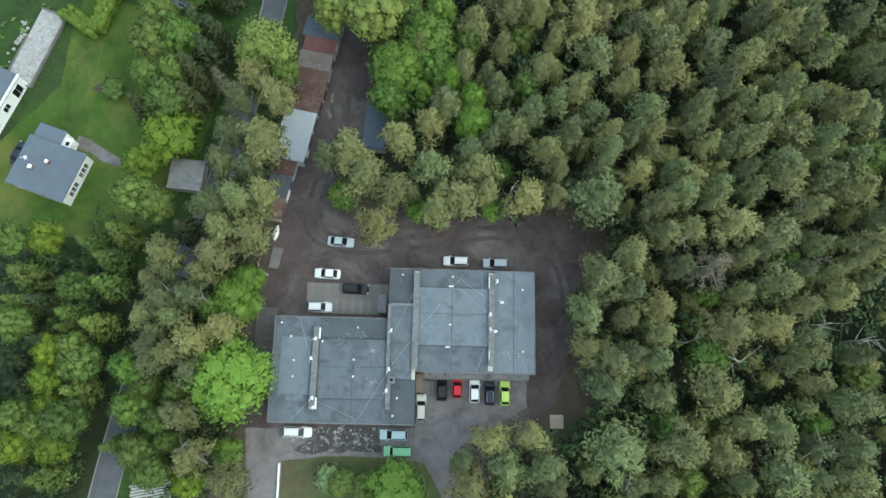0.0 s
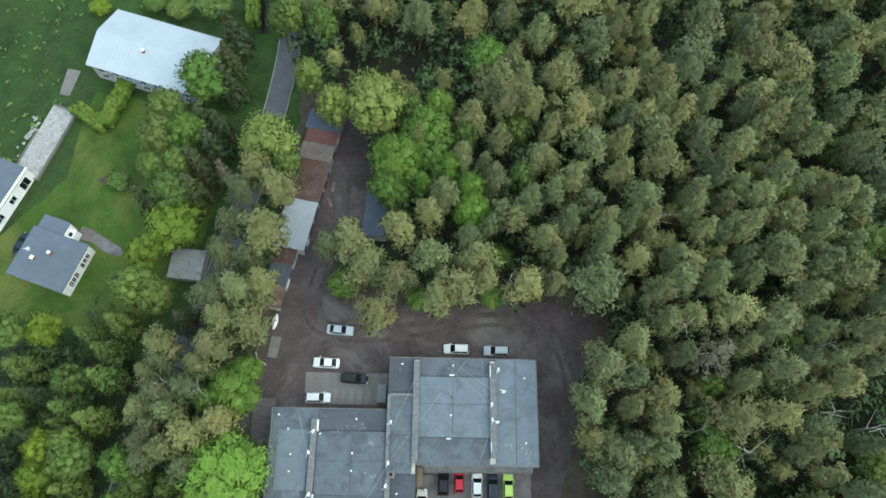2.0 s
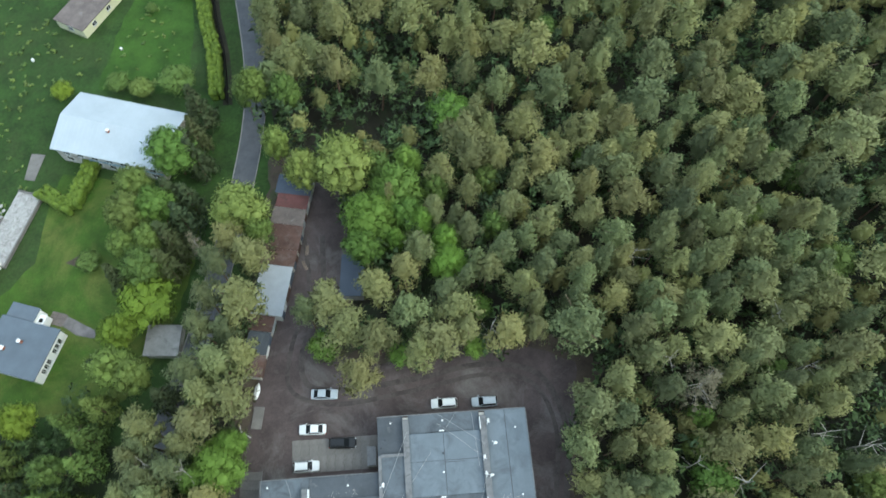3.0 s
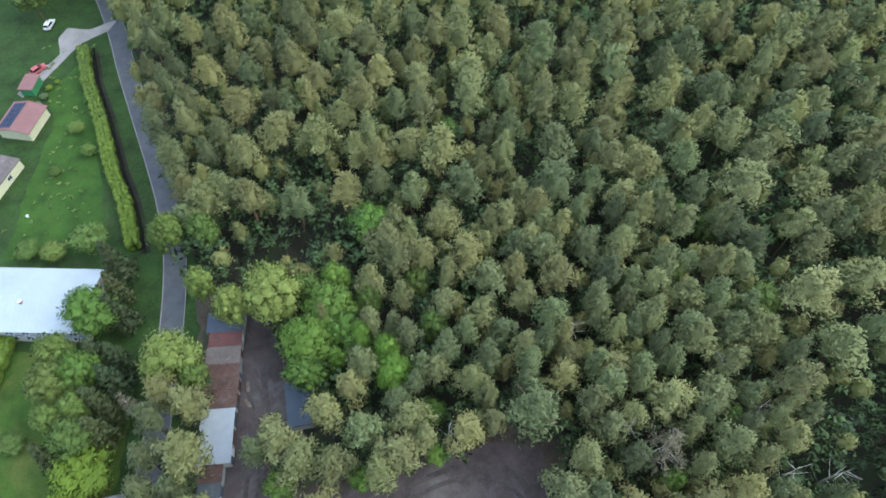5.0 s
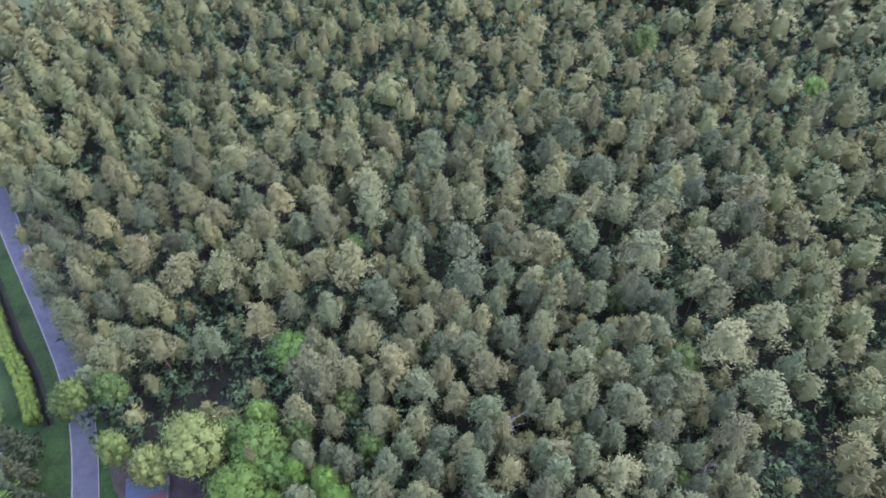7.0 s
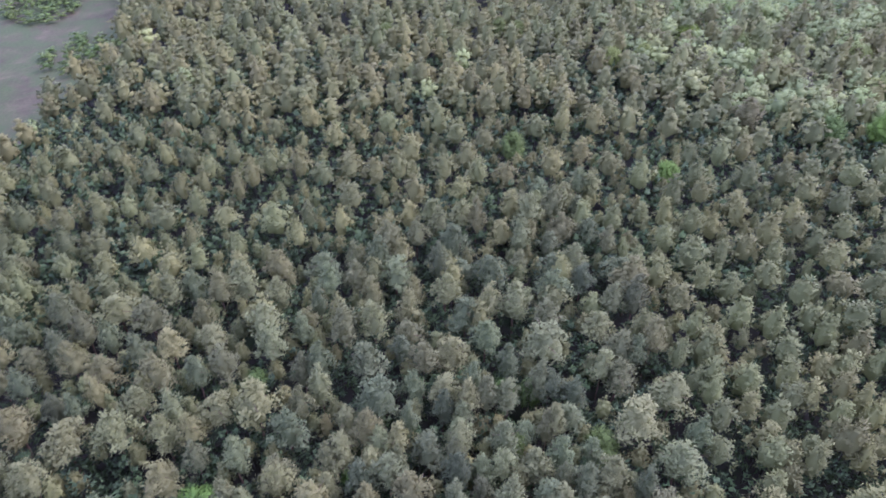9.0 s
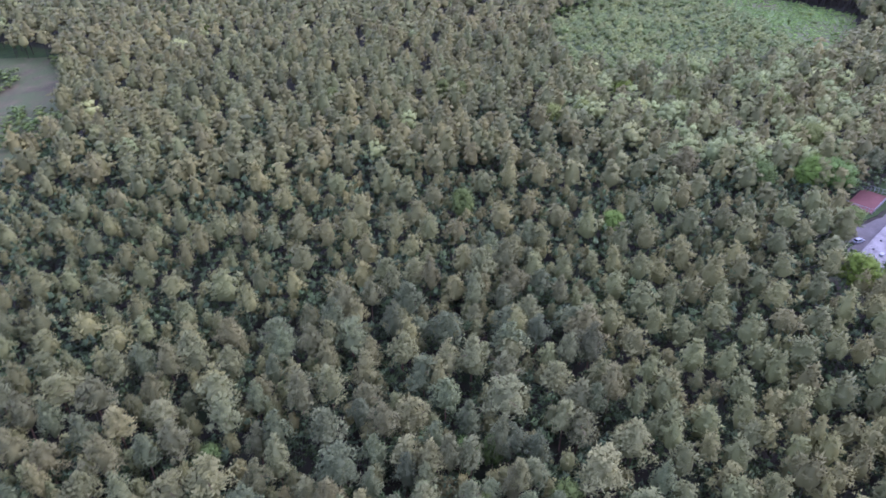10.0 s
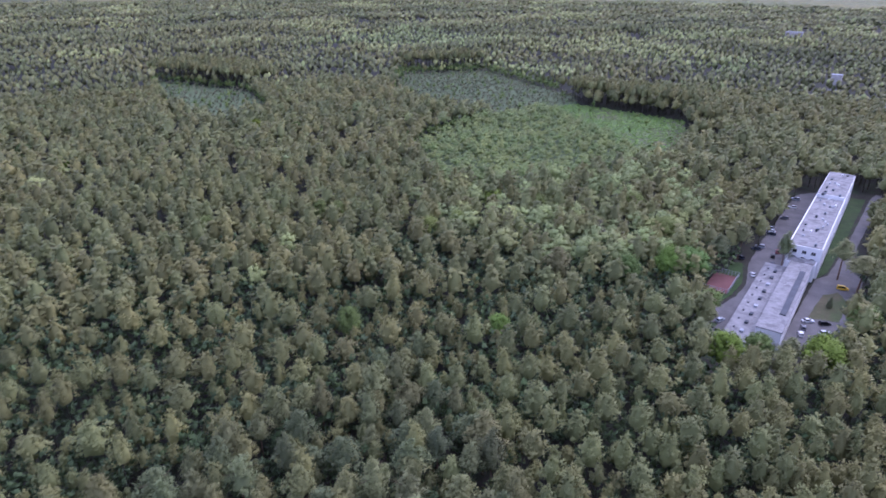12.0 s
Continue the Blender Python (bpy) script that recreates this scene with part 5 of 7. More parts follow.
k &= wooded(ex, ey) & ~((ex > 556) & (ey < 300))
ex, ey = ex[k], ey[k]
forest("edge_thicket", ex, ey, rng.uniform(0.55, 0.95, len(ex)), rng.uniform(0.45, 0.85, len(ex)), [round_crown(5, 10, 0.75, low=0.0) for _ in range(4)], M_BROADS, "leafy thicket along the edges of the clearings", rng.uniform(0, 1, len(ex)))
wx, wy = scatter(380, 760, 100, 740, 5.2, 18)
k = np.zeros(len(wx), bool)
for poly in ([(586, 268), (574, 150), (520, 128), (528, 114), (590, 132), (612, 200), (614, 268)], [(424, 690), (446, 552), (472, 540), (500, 610), (478, 690)], [(632, 500), (708, 436), (730, 452), (650, 520)]):
    k |= inside(wx, wy, poly)
wx, wy = wx[k], wy[k]
forest("tall_pine_stand", wx, wy, rng.uniform(0.95, 1.4, len(wx)), rng.uniform(1.25, 1.45, len(wx)), [with_stem(*pine_crown(10, 6, 0.6, heart=2, woody=0, thin=1.1, whole=3.0, deep=0.34), 0.28, 14, 5) for _ in range(5)], M_PINES, "tall old pines with bare stems walling the clearings", rng.uniform(0, 1, len(wx)))
tx, ty = scatter(-95, -38, 60, 165, 2.1, 17)
k = (rng.uniform(size=len(tx)) < 0.35) & (np.sin(tx * 0.21) + np.sin(ty * 0.17 + tx * 0.05) > -0.4) & ~((tx > -72) & (ty < 97)) & ~((tx > -68.5) & (tx < -58) & (ty > 110) & (ty < 127)) & ~((np.hypot(tx + 59.6, ty - 134.9) < 7) | (np.hypot(tx + 59.3, ty - 148.8) < 4)) & (tx < -44)
tx, ty = tx[k], ty[k]
forest("grass_tufts", tx, ty, rng.uniform(0.1, 0.24, len(tx)), rng.uniform(0.015, 0.045, len(tx)), [round_crown(2, 8, 1.4, low=0.0) for _ in range(4)], M_BROADS, "tufts of rank grass and weeds in the meadow", rng.uniform(0, 1, len(tx)))
bx, by = scatter(-70, 110, 250, 470, 6, 14)
k = inside(bx, by, WEST_OPEN) & (np.sin(bx * 0.11 + 1) + np.sin(by * 0.075 + 2) > 0.45)
bx, by = bx[k], by[k]
forest("bushes", bx, by, rng.uniform(0.6, 1.1, len(bx)), rng.uniform(0.2, 0.42, len(bx)), [round_crown(5, 14, 0.9, low=0.0) for _ in range(4)], M_BROADS, "green bushes on the heath", rng.uniform(0.2, 0.9, len(bx)))


def stand_tone(x, y, size, seed):
    """Smooth variation from stand to stand, about -1 to 1."""
    g = np.random.default_rng(seed)
    out = np.zeros(len(x))
    for k in range(7):
        a, f, p = g.uniform(0, 3.14), g.uniform(0.6, 1.9) * 6.283 / size, g.uniform(0, 6.283)
        out += np.sin((x * math.cos(a) + y * math.sin(a)) * f + p)
    return out / 2.4


# the wood farther out, tree by tree
hx, hy = scatter(-300, 1440, -260, 1440, 10.4, 21)
gx, gy = scatter(-600, 2300, -400, 2300, 14, 22)
outer = np.hypot(gx, gy) > 1430
swollen = np.concatenate([np.ones(len(hx)), np.full(outer.sum(), 1.6)])
inner = np.hypot(hx, hy) < 1430
swollen = np.concatenate([swollen[:len(hx)][inner], swollen[len(hx):]])
hx, hy = np.concatenate([hx[inner], gx[outer]]), np.concatenate([hy[inner], gy[outer]])
hd, ha = np.hypot(hx, hy), np.degrees(np.arctan2(hy, hx))
patchy = stand_tone(hx, hy, 330, 5)
groves = [[(720, 778), (977, 764), (984, 479), (782, 592)], [(943, 440), (1015, 295), (889, 156), (790, 170), (862, 306)], [(655, 303), (684, 536), (740, 520), (720, 300)], [(1180, 420), (1330, 330), (1300, 240), (1120, 300)]]
light = np.zeros(len(hx), bool)
for poly in groves:
    light |= inside(hx, hy, poly)
k = wooded(hx, hy) & (hd > 688) & (hd < 2250) & (ha > -9) & (ha < 112) & (np.abs(stand_tone(hx, hy, 520, 6)) > 0.07)
hx, hy, patchy, swollen, light = hx[k], hy[k], patchy[k], swollen[k], light[k]
tufts = [pine_crown(2, 0, 2.0, r=4.1, heart=0, core=OCTA, thin=2.2, whole=2.5) for _ in range(10)]
tufts = [(v * (1, 1, 1.7) - (0, 0, 11.9), f, second, nv) for v, f, second, nv in tufts]          # crowns that reach low
bright = (light & (rng.uniform(size=len(hx)) < 0.85)) | (patchy > 0.75) & (rng.uniform(size=len(hx)) < 0.8) | (rng.uniform(size=len(hx)) < 0.05)
tall = 1 + 0.16 * stand_tone(hx, hy, 240, 8)
for sel, material, name, label in ((~bright, M_PINES, "outer_pine_wood", "outer pine wood, grey-green in the distance"), (bright, M_ALDER, "outer_broadleaf_wood", "pale green broadleaved groves in the distance")):
    n = sel.sum()
    forest(name, hx[sel], hy[sel], rng.uniform(1.15, 1.7, n) * swollen[sel], rng.uniform(0.85, 1.12, n) * tall[sel], tufts, material, label, (0.5 + 0.3 * patchy[sel] + rng.uniform(-0.2, 0.2, n)).clip(0, 1))

# the canopy that goes on to the horizon
az = np.radians(np.concatenate([np.arange(-10, 118, 0.35), np.arange(118, 350, 1.5)]))
rad = [2200.0]
while rad[-1] < 5500:
    rad.append(rad[-1] + 14 * (rad[-1] / 2200) ** 1.4)
rad = np.array(rad)
A, D = np.meshgrid(az, rad)
cx, cy = D * np.cos(A), D * np.sin(A)
cx, cy = cx + rng.uniform(-1.2, 1.2, cx.shape), cy + rng.uniform(-1.2, 1.2, cy.shape)
swell = np.sin(cx * 0.006 + 1) * np.sin(cy * 0.0075) + 0.6 * np.sin(cx * 0.017 + cy * 0.011)
cz = 12.0 + 1.6 * swell + rng.uniform(-5.5, 5.0, cx.shape)
cz[:3] -= 3
hole = np.zeros(cx.size, bool)
for poly in (WEST_OPEN, FERN, YOUNG, SCRUB, GLADE):
    hole |= inside(cx.ravel(), cy.ravel(), poly)
hole |= inside(cx.ravel(), cy.ravel(), FAR_FIELD)
hole |= ((np.sin(cx * 0.0043 + 0.6) * np.sin(cy * 0.0061 + 1.1) > 0.86) & (D > 2300)).ravel()
cz.ravel()[hole] = -1.5
nr, na = cx.shape
ids = np.arange(nr * na).reshape(nr, na)
a, b, c, d = ids[:-1, :-1], ids[:-1, 1:], ids[1:, 1:], ids[1:, :-1]
tris = np.concatenate([np.stack([a, b, c], -1).reshape(-1, 3), np.stack([a, c, d], -1).reshape(-1, 3)])[:, ::-1]
tint = (0.5 + 0.35 * swell + rng.uniform(-0.3, 0.3, cx.shape)).clip(0, 1).ravel()
tagged(new("far_wood", mesh_from("far_wood", np.stack([cx.ravel(), cy.ravel(), cz.ravel()], 1), tris, M_PINES, tint)), "grey-green forest canopy reaching to the horizon", "trees", kind="stuff")

# ---- buildings ----


def window(parent, x, y, z, w, h, turn, sill=True):
    """A window set into a wall, facing -y before its turn: frame, pane, sill."""
    bm = bmesh.new()
    for a, b, c, d in ((-w / 2, w / 2, h / 2 - 0.07, h / 2), (-w / 2, w / 2, -h / 2, -h / 2 + 0.07), (-w / 2, -w / 2 + 0.07, -h / 2 + 0.07, h / 2 - 0.07), (w / 2 - 0.07, w / 2, -h / 2 + 0.07, h / 2 - 0.07), (-0.03, 0.03, -h / 2 + 0.07, h / 2 - 0.07)):
        box(a, b, -0.05, 0.05, c, d, bm)
    ob = part("window", bm, M_WHITE, parent, "white-framed window")
    ob.matrix_basis = pose(x, y, z, 0, 0, turn)
    part("pane", box(-w / 2 + 0.07, w / 2 - 0.07, -0.02, 0.03, -h / 2 + 0.07, h / 2 - 0.07), M_GLASS, ob, "dark glass pane")
    if sill:
        part("sill", box(-w / 2 - 0.05, w / 2 + 0.05, -0.14, -0.052, -h / 2 - 0.05, -h / 2), M_GREYROOF, ob)
    return ob


def dish(parent, x, y, z, turn):
    """A small white aerial on a mast."""
    bm = rod((0, 0, 0), (0, 0, 1.5), 0.04)
    rod((-0.5, 0, 1.4), (0.5, 0.1, 1.45), 0.05, 0.05, 6, bm)
    rod((0, -0.35, 1.1), (0.05, 0.35, 1.15), 0.05, 0.05, 6, bm)
    bmesh.ops.create_cone(bm, cap_ends=True, segments=10, radius1=0.34, radius2=0.1, depth=0.16, matrix=pose(0.25, 0, 1.2, 60, 0, 40))
    ob = part("aerial", bm, M_WHITE, parent, "white roof aerial on a mast")
    ob.matrix_basis = pose(x, y, z, 0, 0, turn)


def vent(parent, x, y, z):
    bm = rod((0, 0, 0), (0, 0, 0.45), 0.09, 0.09, 8)
    bmesh.ops.create_cone(bm, cap_ends=True, segments=10, radius1=0.17, radius2=0.04, depth=0.12, matrix=pose(0, 0, 0.5))
    part("roof_vent", bm, M_WHITE if int(x * 10) % 3 else M_FELT3, parent, "small roof vent pipe").matrix_basis = pose(x, y, z)


depot = thing("depot_building", pose(0, 0, 0), "two-block flat-roofed depot with grey felt roofs", "building")
H = 5.7
west = [(-23.2, -2.4), (0, -2.3), (0, 6.25), (-4.6, 6.25), (-4.6, 14.3), (-23.2, 14.3)]
east = [(-4.6, 6.25), (19.6, 6.25), (19.6, 22.9), (-4.6, 22.9)]
for outline in (west, east):
    part("wall", slab(outline, 0, H), M_PLASTER, depot, "dirty pale plaster walls")


def felt(x0, x1, y0, y1, z0, z1, material=M_FELT, label="grey felt roof"):
    return part("roof", box(x0, x1, y0, y1, z0, z1, None, 0.05), material, depot, label)


# west block
felt(-23.4, -16.85, -2.6, 14.5, H, H + 0.3, M_FELT)
felt(-15.9, -4.65, -2.6, 1.3, H, H + 0.26, M_FELT)
felt(-16.85, -15.9, -2.6, -0.4, H, H + 0.27, M_FELT)
felt(-16.85, -15.9, 12.8, 14.5, H, H + 0.27, M_FELT)
felt(-15.9, -4.65, 11.0, 14.5, H, H + 0.26, M_FELT3, "dark felt roof with pale stains")
felt(-15.9, -4.2, 1.3, 11.0, H, H + 0.62, M_FELT, "raised grey felt roof over the hall")
felt(-4.65, 0.15, -2.5, 4.6, H, H + 0.2, M_FELT3, "dark low felt roof")
felt(-22.2, -17.2, 1.8, 11.2, H + 0.3, H + 0.33, M_FELT2, "newer pale felt patch")
felt(-20.8, -18, 0.8, 1.8, H + 0.3, H + 0.33, M_FELT2, "newer pale felt patch")
# east block
felt(13.0, 19.8, 6.05, 23.1, H, H + 0.3, M_FELT2, "pale blue-grey felt roof")
felt(0.3, 12.05, 20.0, 23.1, H, H + 0.26, M_FELT, "dirty grey felt roof")
felt(0.3, 12.05, 6.05, 10.3, H, H + 0.26, M_FELT, "dirty grey felt roof")
felt(0.3, 12.05, 10.3, 20.0, H, H + 0.7, M_FELT2, "raised pale felt roof over the hall")
felt(-4.8, -0.6, 16.9, 23.1, H, H + 0.2, M_FELT3, "dark low felt roof")
felt(-4.3, -0.6, 4.6, 16.9, H, H + 0.75, M_FELT, "raised grey link roof")
for x0, x1, y0, y1, top in ((-16.85, -15.95, -0.4, 12.8, 1.15), (-4.65, -3.95, -0.2, 5.6, 1.0), (-0.6, 0.3, 6.3, 22.3, 1.1), (12.05, 13.0, 7.2, 22.2, 1.2), (-4.75, -4.3, 5.6, 16.9, 1.0), (-4.3, -0.6, 16.7, 17.1, 0.95)):
    part("upstand", box(x0, x1, y0, y1, H, H + top, None, 0.04), M_UPSTAND, depot, "weathered wall standing above the roof")
    part("coping", box(x0 - 0.05, x1 + 0.05, y0 - 0.05, y1 + 0.05, H + top, H + top + 0.06, None, 0.02), M_UPSTAND, depot, "grey weathered coping")
for x0, x1, y0, y1 in ((-23.45, -0.0, -2.68, -2.5), (-23.55, -23.4, -2.68, 14.6), (-23.4, -4.8, 14.5, 14.62), (-4.9, 19.9, 23.1, 23.24), (19.8, 19.95, 6.0, 23.1), (0.2, 19.9, 5.9, 6.05)):
    part("gutter", box(x0, x1, y0, y1, H + 0.05, H + 0.34), M_UPSTAND, depot, "grey metal roof edge")
# joints of the felt sheets
for x, y0, y1, z in ((-10.2, 1.35, 10.95, 0.62), (5.9, 10.4, 19.9, 0.7), (-10.2, -2.5, 1.25, 0.26), (5.9, 6.1, 10.2, 0.26), (16.3, 6.1, 23, 0.3)):
    part("roof_joint", box(x - 0.06, x + 0.06, y0, y1, H + z, H + z + 0.02), M_FELT3, depot, "dark welded joint")
for x0, x1, y, z in ((-15.8, -4.3, 6.4, 0.62), (0.4, 12.0, 15.6, 0.7), (5.9, 9.0, 15.3, 0.7)):
    part("roof_joint", box(x0, x1, y - 0.05, y + 0.05, H + z, H + z + 0.02), M_FELT3, depot, "dark welded joint")
chimney = part("chimney", box(-4.3, -3.2, 3.9, 5.0, H, H + 2.2, None, 0.03), M_UPSTAND, depot, "square chimney stack with black flue")
part("flue", box(-4.0, -3.5, 4.2, 4.7, H + 2.2, H + 2.23), M_BLACK, chimney)
for x, y in ((-22.3, 13.4), (-20.6, 11.2), (-19.9, 7.3), (-19.9, 4.7), (-15.4, 10.5), (-9.7, 12.9), (-10.1, 7.6), (-10.1, 4.9), (-2.4, 3.2), (-2.8, 1.6), (-3.4, -1.2), (-2.6, 22.0), (-3.6, 19.4), (-4.2, 18.2), (5.9, 21.9), (5.7, 16.7), (5.6, 13.8), (17.8, 20.0), (17.8, 9.6)):
    vent(depot, x, y, H + 0.3)
for x, y, a in ((-16.5, 10.7, 20), (-16.9, 7.4, 70), (-16.4, 1.2, 45), (-16.2, -0.2, 10), (13.3, 21.0, 60), (14.0, 17.6, -30), (12.2, 15.4, 60), (12.3, 12.9, 80), (12.9, 12.7, -20), (-4.2, 12.3, 40), (-4.3, 6.0, 60), (-4.6, 2.6, 50)):
    dish(depot, x, y, H + 0.8, a)
for x0, x1, y0, y1, z in ((5.3, 6.1, 20.2, 20.4, 0.74), (4.9, 5.7, 10.0, 10.2, 0.5), (12.0, 12.1, 20.0, 22.0, 1.35), (12.1, 12.2, 8.2, 9.6, 1.3)):
    part("white_board", box(x0, x1, y0, y1, H + 0.2, H + z), M_WHITE, depot, "small white box on the roof")
for y0, y1 in ((10.9, 12.7), (-0.4, 1.4)):
    part("white_board", box(-15.94, -15.76, y0, y1, H + 0.35, H + 1.3, None, 0.02), M_WHITE, depot, "white panel on the upstand wall")
for a, b in (((-19.4, 14.4, 6.2), (-17, 7.4, 7.6)), ((-16.4, 1.2, 7.6), (-20, -2.4, 6.1)), ((-16.4, 1.2, 7.6), (-9.5, -1.8, 6.1)), ((5.2, 23, 6.2), (12.6, 17.6, 7.2)), ((10.8, 23, 6.2), (11.4, 14.2, 6.6)), ((8.2, 23, 6.2), (-3.8, 7.0, 6.7)), ((0, 20.2, 7.2), (-4.6, 10, 6.8)), ((12.4, 18, 7), (11.8, 13.5, 6.6)), ((12.3, 12.7, 7.4), (10.2, 6.2, 6.2)), ((5, 21.5, 6.3), (12.4, 15.4, 7.4)), ((-4.2, 6.0, 7.4), (-9, -1.8, 6.2))):
    part("guy_cable", rod(a, b, 0.02, 0.02, 5), M_CABLE, depot, "thin pale guy cable")
# splashes of old white paint
splash = random.Random(4)
for cx0, cy0, n in ((-7.2, 9.3, 9), (-7.0, 4.0, 10), (14.9, 9.5, 7), (17.6, 9.2, 5), (-12, 11.6, 6), (-9, 11.7, 5), (18.4, 8.2, 5)):
    bm = bmesh.new()
    for _ in range(3 * n):
        a, r = splash.uniform(0, 6.28), splash.choice((0.02, 0.03, 0.04, 0.05, 0.07, 0.1))
        q = Vector((cx0 + splash.gauss(0, 0.5), cy0 + splash.gauss(0, 0.28), 0))
        z = H + (0.645 if -15.9 < q.x < -4.2 and 1.3 < q.y < 11 else 0.315 if q.x > 13 else 0.275)
        bm.faces.new([bm.verts.new((q.x + r * splash.uniform(0.5, 1.4) * math.cos(a + k), q.y + r * splash.uniform(0.5, 1.4) * math.sin(a + k), z)) for k in range(6)])
    part("paint_splash", bm, M_PLASTER, depot, "splash of white paint on the felt")
# south front: loading platform, doors and canopies
part("platform", box(1.0, 19.5, 4.9, 6.24, 0, 1.0, None, 0.03), M_CONC, depot, "worn concrete loading platform")
for i in range(5):
    x = 1.6 + i * 3.6
    part("canopy", box(x, x + 3.3 + 0.25 * (i % 2), 5.1, 6.24, 3.3, 3.45, None, 0.02), M_UPSTAND, depot, "grey stained concrete canopy")
    part("door", box(x + 0.8, x + 2.4, 6.16, 6.24, 1.0, 3.2, None, 0.02), M_WOOD, depot, "brown double door")
for x in (4.3, 7.8, 11.1, 14.5, 18):
    window(depot, x, 6.22, 4.5, 1.6, 1.1, 0)
for x in (-20, -16.5, -13, -9.5, -6, -2.5):
    window(depot, x, -2.42, 3.9, 1.8, 1.3, 0)
for y in (9, 13, 17, 20.5):
    window(depot, 19.62, y, 3.9, 1.8, 1.3, 90)
for x in (1.5, 5.5, 9.5, 13.5, 17):
    window(depot, x, 22.93, 3.9, 1.8, 1.3, 180)
for x in (-21, -17, -13, -9):
    window(depot, x, 14.33, 3.9, 1.8, 1.3, 180)
part("hoarding", box(-24.3, -23.6, 6.2, 10.5, 0, 2.6, None, 0.03), M_REDROOF, depot, "faded red metal annex")

porch = thing("porch", pose(-5.9, 17.6, 0), "small concrete porch with flat roof beside the yard", "porch")
part("roof", box(-0.9, 0.6, -1.6, 1.5, 2.7, 2.9, None, 0.03), M_UPSTAND, porch)
part("wall", box(-0.8, 0.5, -1.5, 1.4, 0, 2.7), M_PLASTER, porch)
stairs = thing("stairs", pose(2.2, 3.6, 0), "concrete steps with side walls up to the platform", "stairs")
for i in range(6):
    part("step", box(-0.7, 0.7, -1.6 + i * 0.42, -1.6 + (i + 1) * 0.42, 0, 0.17 * (i + 1)), M_CONC, stairs)
for x in (-0.85, 0.72):
    part("side_wall", box(x, x + 0.13, -1.6, 0.95, 0, 1.2), M_UPSTAND, stairs)
shelter = thing("bin_shelter", pose(1.4, 3.2, 0), "low timber lean-to beside the steps", "shelter")
part("roof", box(-1.2, -0.1, -0.6, 2.6, 1.9, 2.0), M_WOOD, shelter)
part("wall", box(-1.1, -0.2, -0.5, 2.5, 0, 1.9), M_WOOD, shelter)


def simple_house(name, m, w, d, h, wall_m, roof_m, label, rise=0.0, over=0.3, windows=(), category="house", wall_label="", roof_label=""):
    """A house along x: walls, a flat or ridged roof, and its windows (x, y, z, w, h, turn)."""
    ob = thing(name, m, label, category)
    bm = slab([(-w / 2, -d / 2), (w / 2, -d / 2), (w / 2, d / 2), (-w / 2, d / 2)], 0, h)
    if rise:
        for s in (-1, 1):
            f = bm.faces.new([bm.verts.new((s * w / 2, y, z)) for y, z in ((-d / 2, h), (d / 2, h), (0, h + rise))])
        bmesh.ops.recalc_face_normals(bm, faces=bm.faces)
    part("wall", bm, wall_m, ob, wall_label)
    if rise:
        k = rise / (d / 2)
        for s in (-1, 1):
            bm = bmesh.new()
            e, y1 = w / 2 + over, d / 2 + over
            lo = [(-e, s * y1, h - over * k), (e, s * y1, h - over * k), (e, 0, h + rise), (-e, 0, h + rise)]
            va, vb = [bm.verts.new((x, y, z + 0.03)) for x, y, z in lo], [bm.verts.new((x, y, z + 0.17)) for x, y, z in lo]
            bm.faces.new(va), bm.faces.new(vb)
            for i in range(4):
                bm.faces.new((va[i], va[(i + 1) % 4], vb[(i + 1) % 4], vb[i]))
            bmesh.ops.recalc_face_normals(bm, faces=bm.faces)
            r = part("roof", bm, roof_m, ob, roof_label)
            n = int(w / 0.9)
            for i in range(n):           # standing seams
                x = -w / 2 + (i + 0.5) * w / n
                seam = rod((x, s * (y1 - 0.05), h - over * k + 0.18), (x, 0.0, h + rise + 0.17), 0.02, 0.02, 4)
                part("seam", seam, roof_m, r)
        part("ridge", box(-w / 2 - over, w / 2 + over, -0.15, 0.15, h + rise + 0.12, h + rise + 0.2, None, 0.02), roof_m, ob)
    else:
        part("roof", box(-w / 2 - over, w / 2 + over, -d / 2 - over, d / 2 + over, h, h + 0.22, None, 0.03), roof_m, ob, roof_label)
    for q in windows:
        window(ob, *q)
    return ob


def stack(parent, x, y, z, h=0.9, s=0.5):
    c = part("chimney", box(x - s / 2, x + s / 2, y - s / 2, y + s / 2, z, z + h, None, 0.02), M_BRICK, parent, "brick chimney")
    part("cap", box(x - s / 2 - 0.06, x + s / 2 + 0.06, y - s / 2 - 0.06, y + s / 2 + 0.06, z + h, z + h + 0.08), M_WHITE, c, "pale concrete cap")


# grey flat-roofed house in the garden
cottage = simple_house("cottage", pose(-66.65, 40.05, 0, 0, 0, -18.5), 10.7, 9.2, 3.1, M_WHITE, M_SLATE, "white cottage with flat blue-grey felt roof", over=0.2,
                       windows=[(5.36, y, 1.7, 0.8, 1.4, 90) for y in (-2.6, -1.7, -0.8, 1.2, 2.1, 3.0)])
part("annex", box(-5.0, 0.0, 4.65, 7.3, 0, 2.8), M_WHITE, cottage, "white rear annex")
part("annex_roof", box(-5.15, 0.12, 4.85, 7.5, 2.8, 2.98, None, 0.03), M_SLATE, cottage)
part("porch_wall", box(0.14, 1.4, 4.9, 6.7, 0, 2.2), M_WHITE, cottage, "white porch with dark opening")
part("porch_opening", box(0.4, 1.1, 5.2, 6.0, 2.2, 2.23), M_BLACK, cottage)
stack(cottage, 0.1, 1.0, 3.32), stack(cottage, -2.3, -0.8, 3.32, 0.7, 0.6)
dish(cottage, -3.6, 0.2, 3.3, 30)
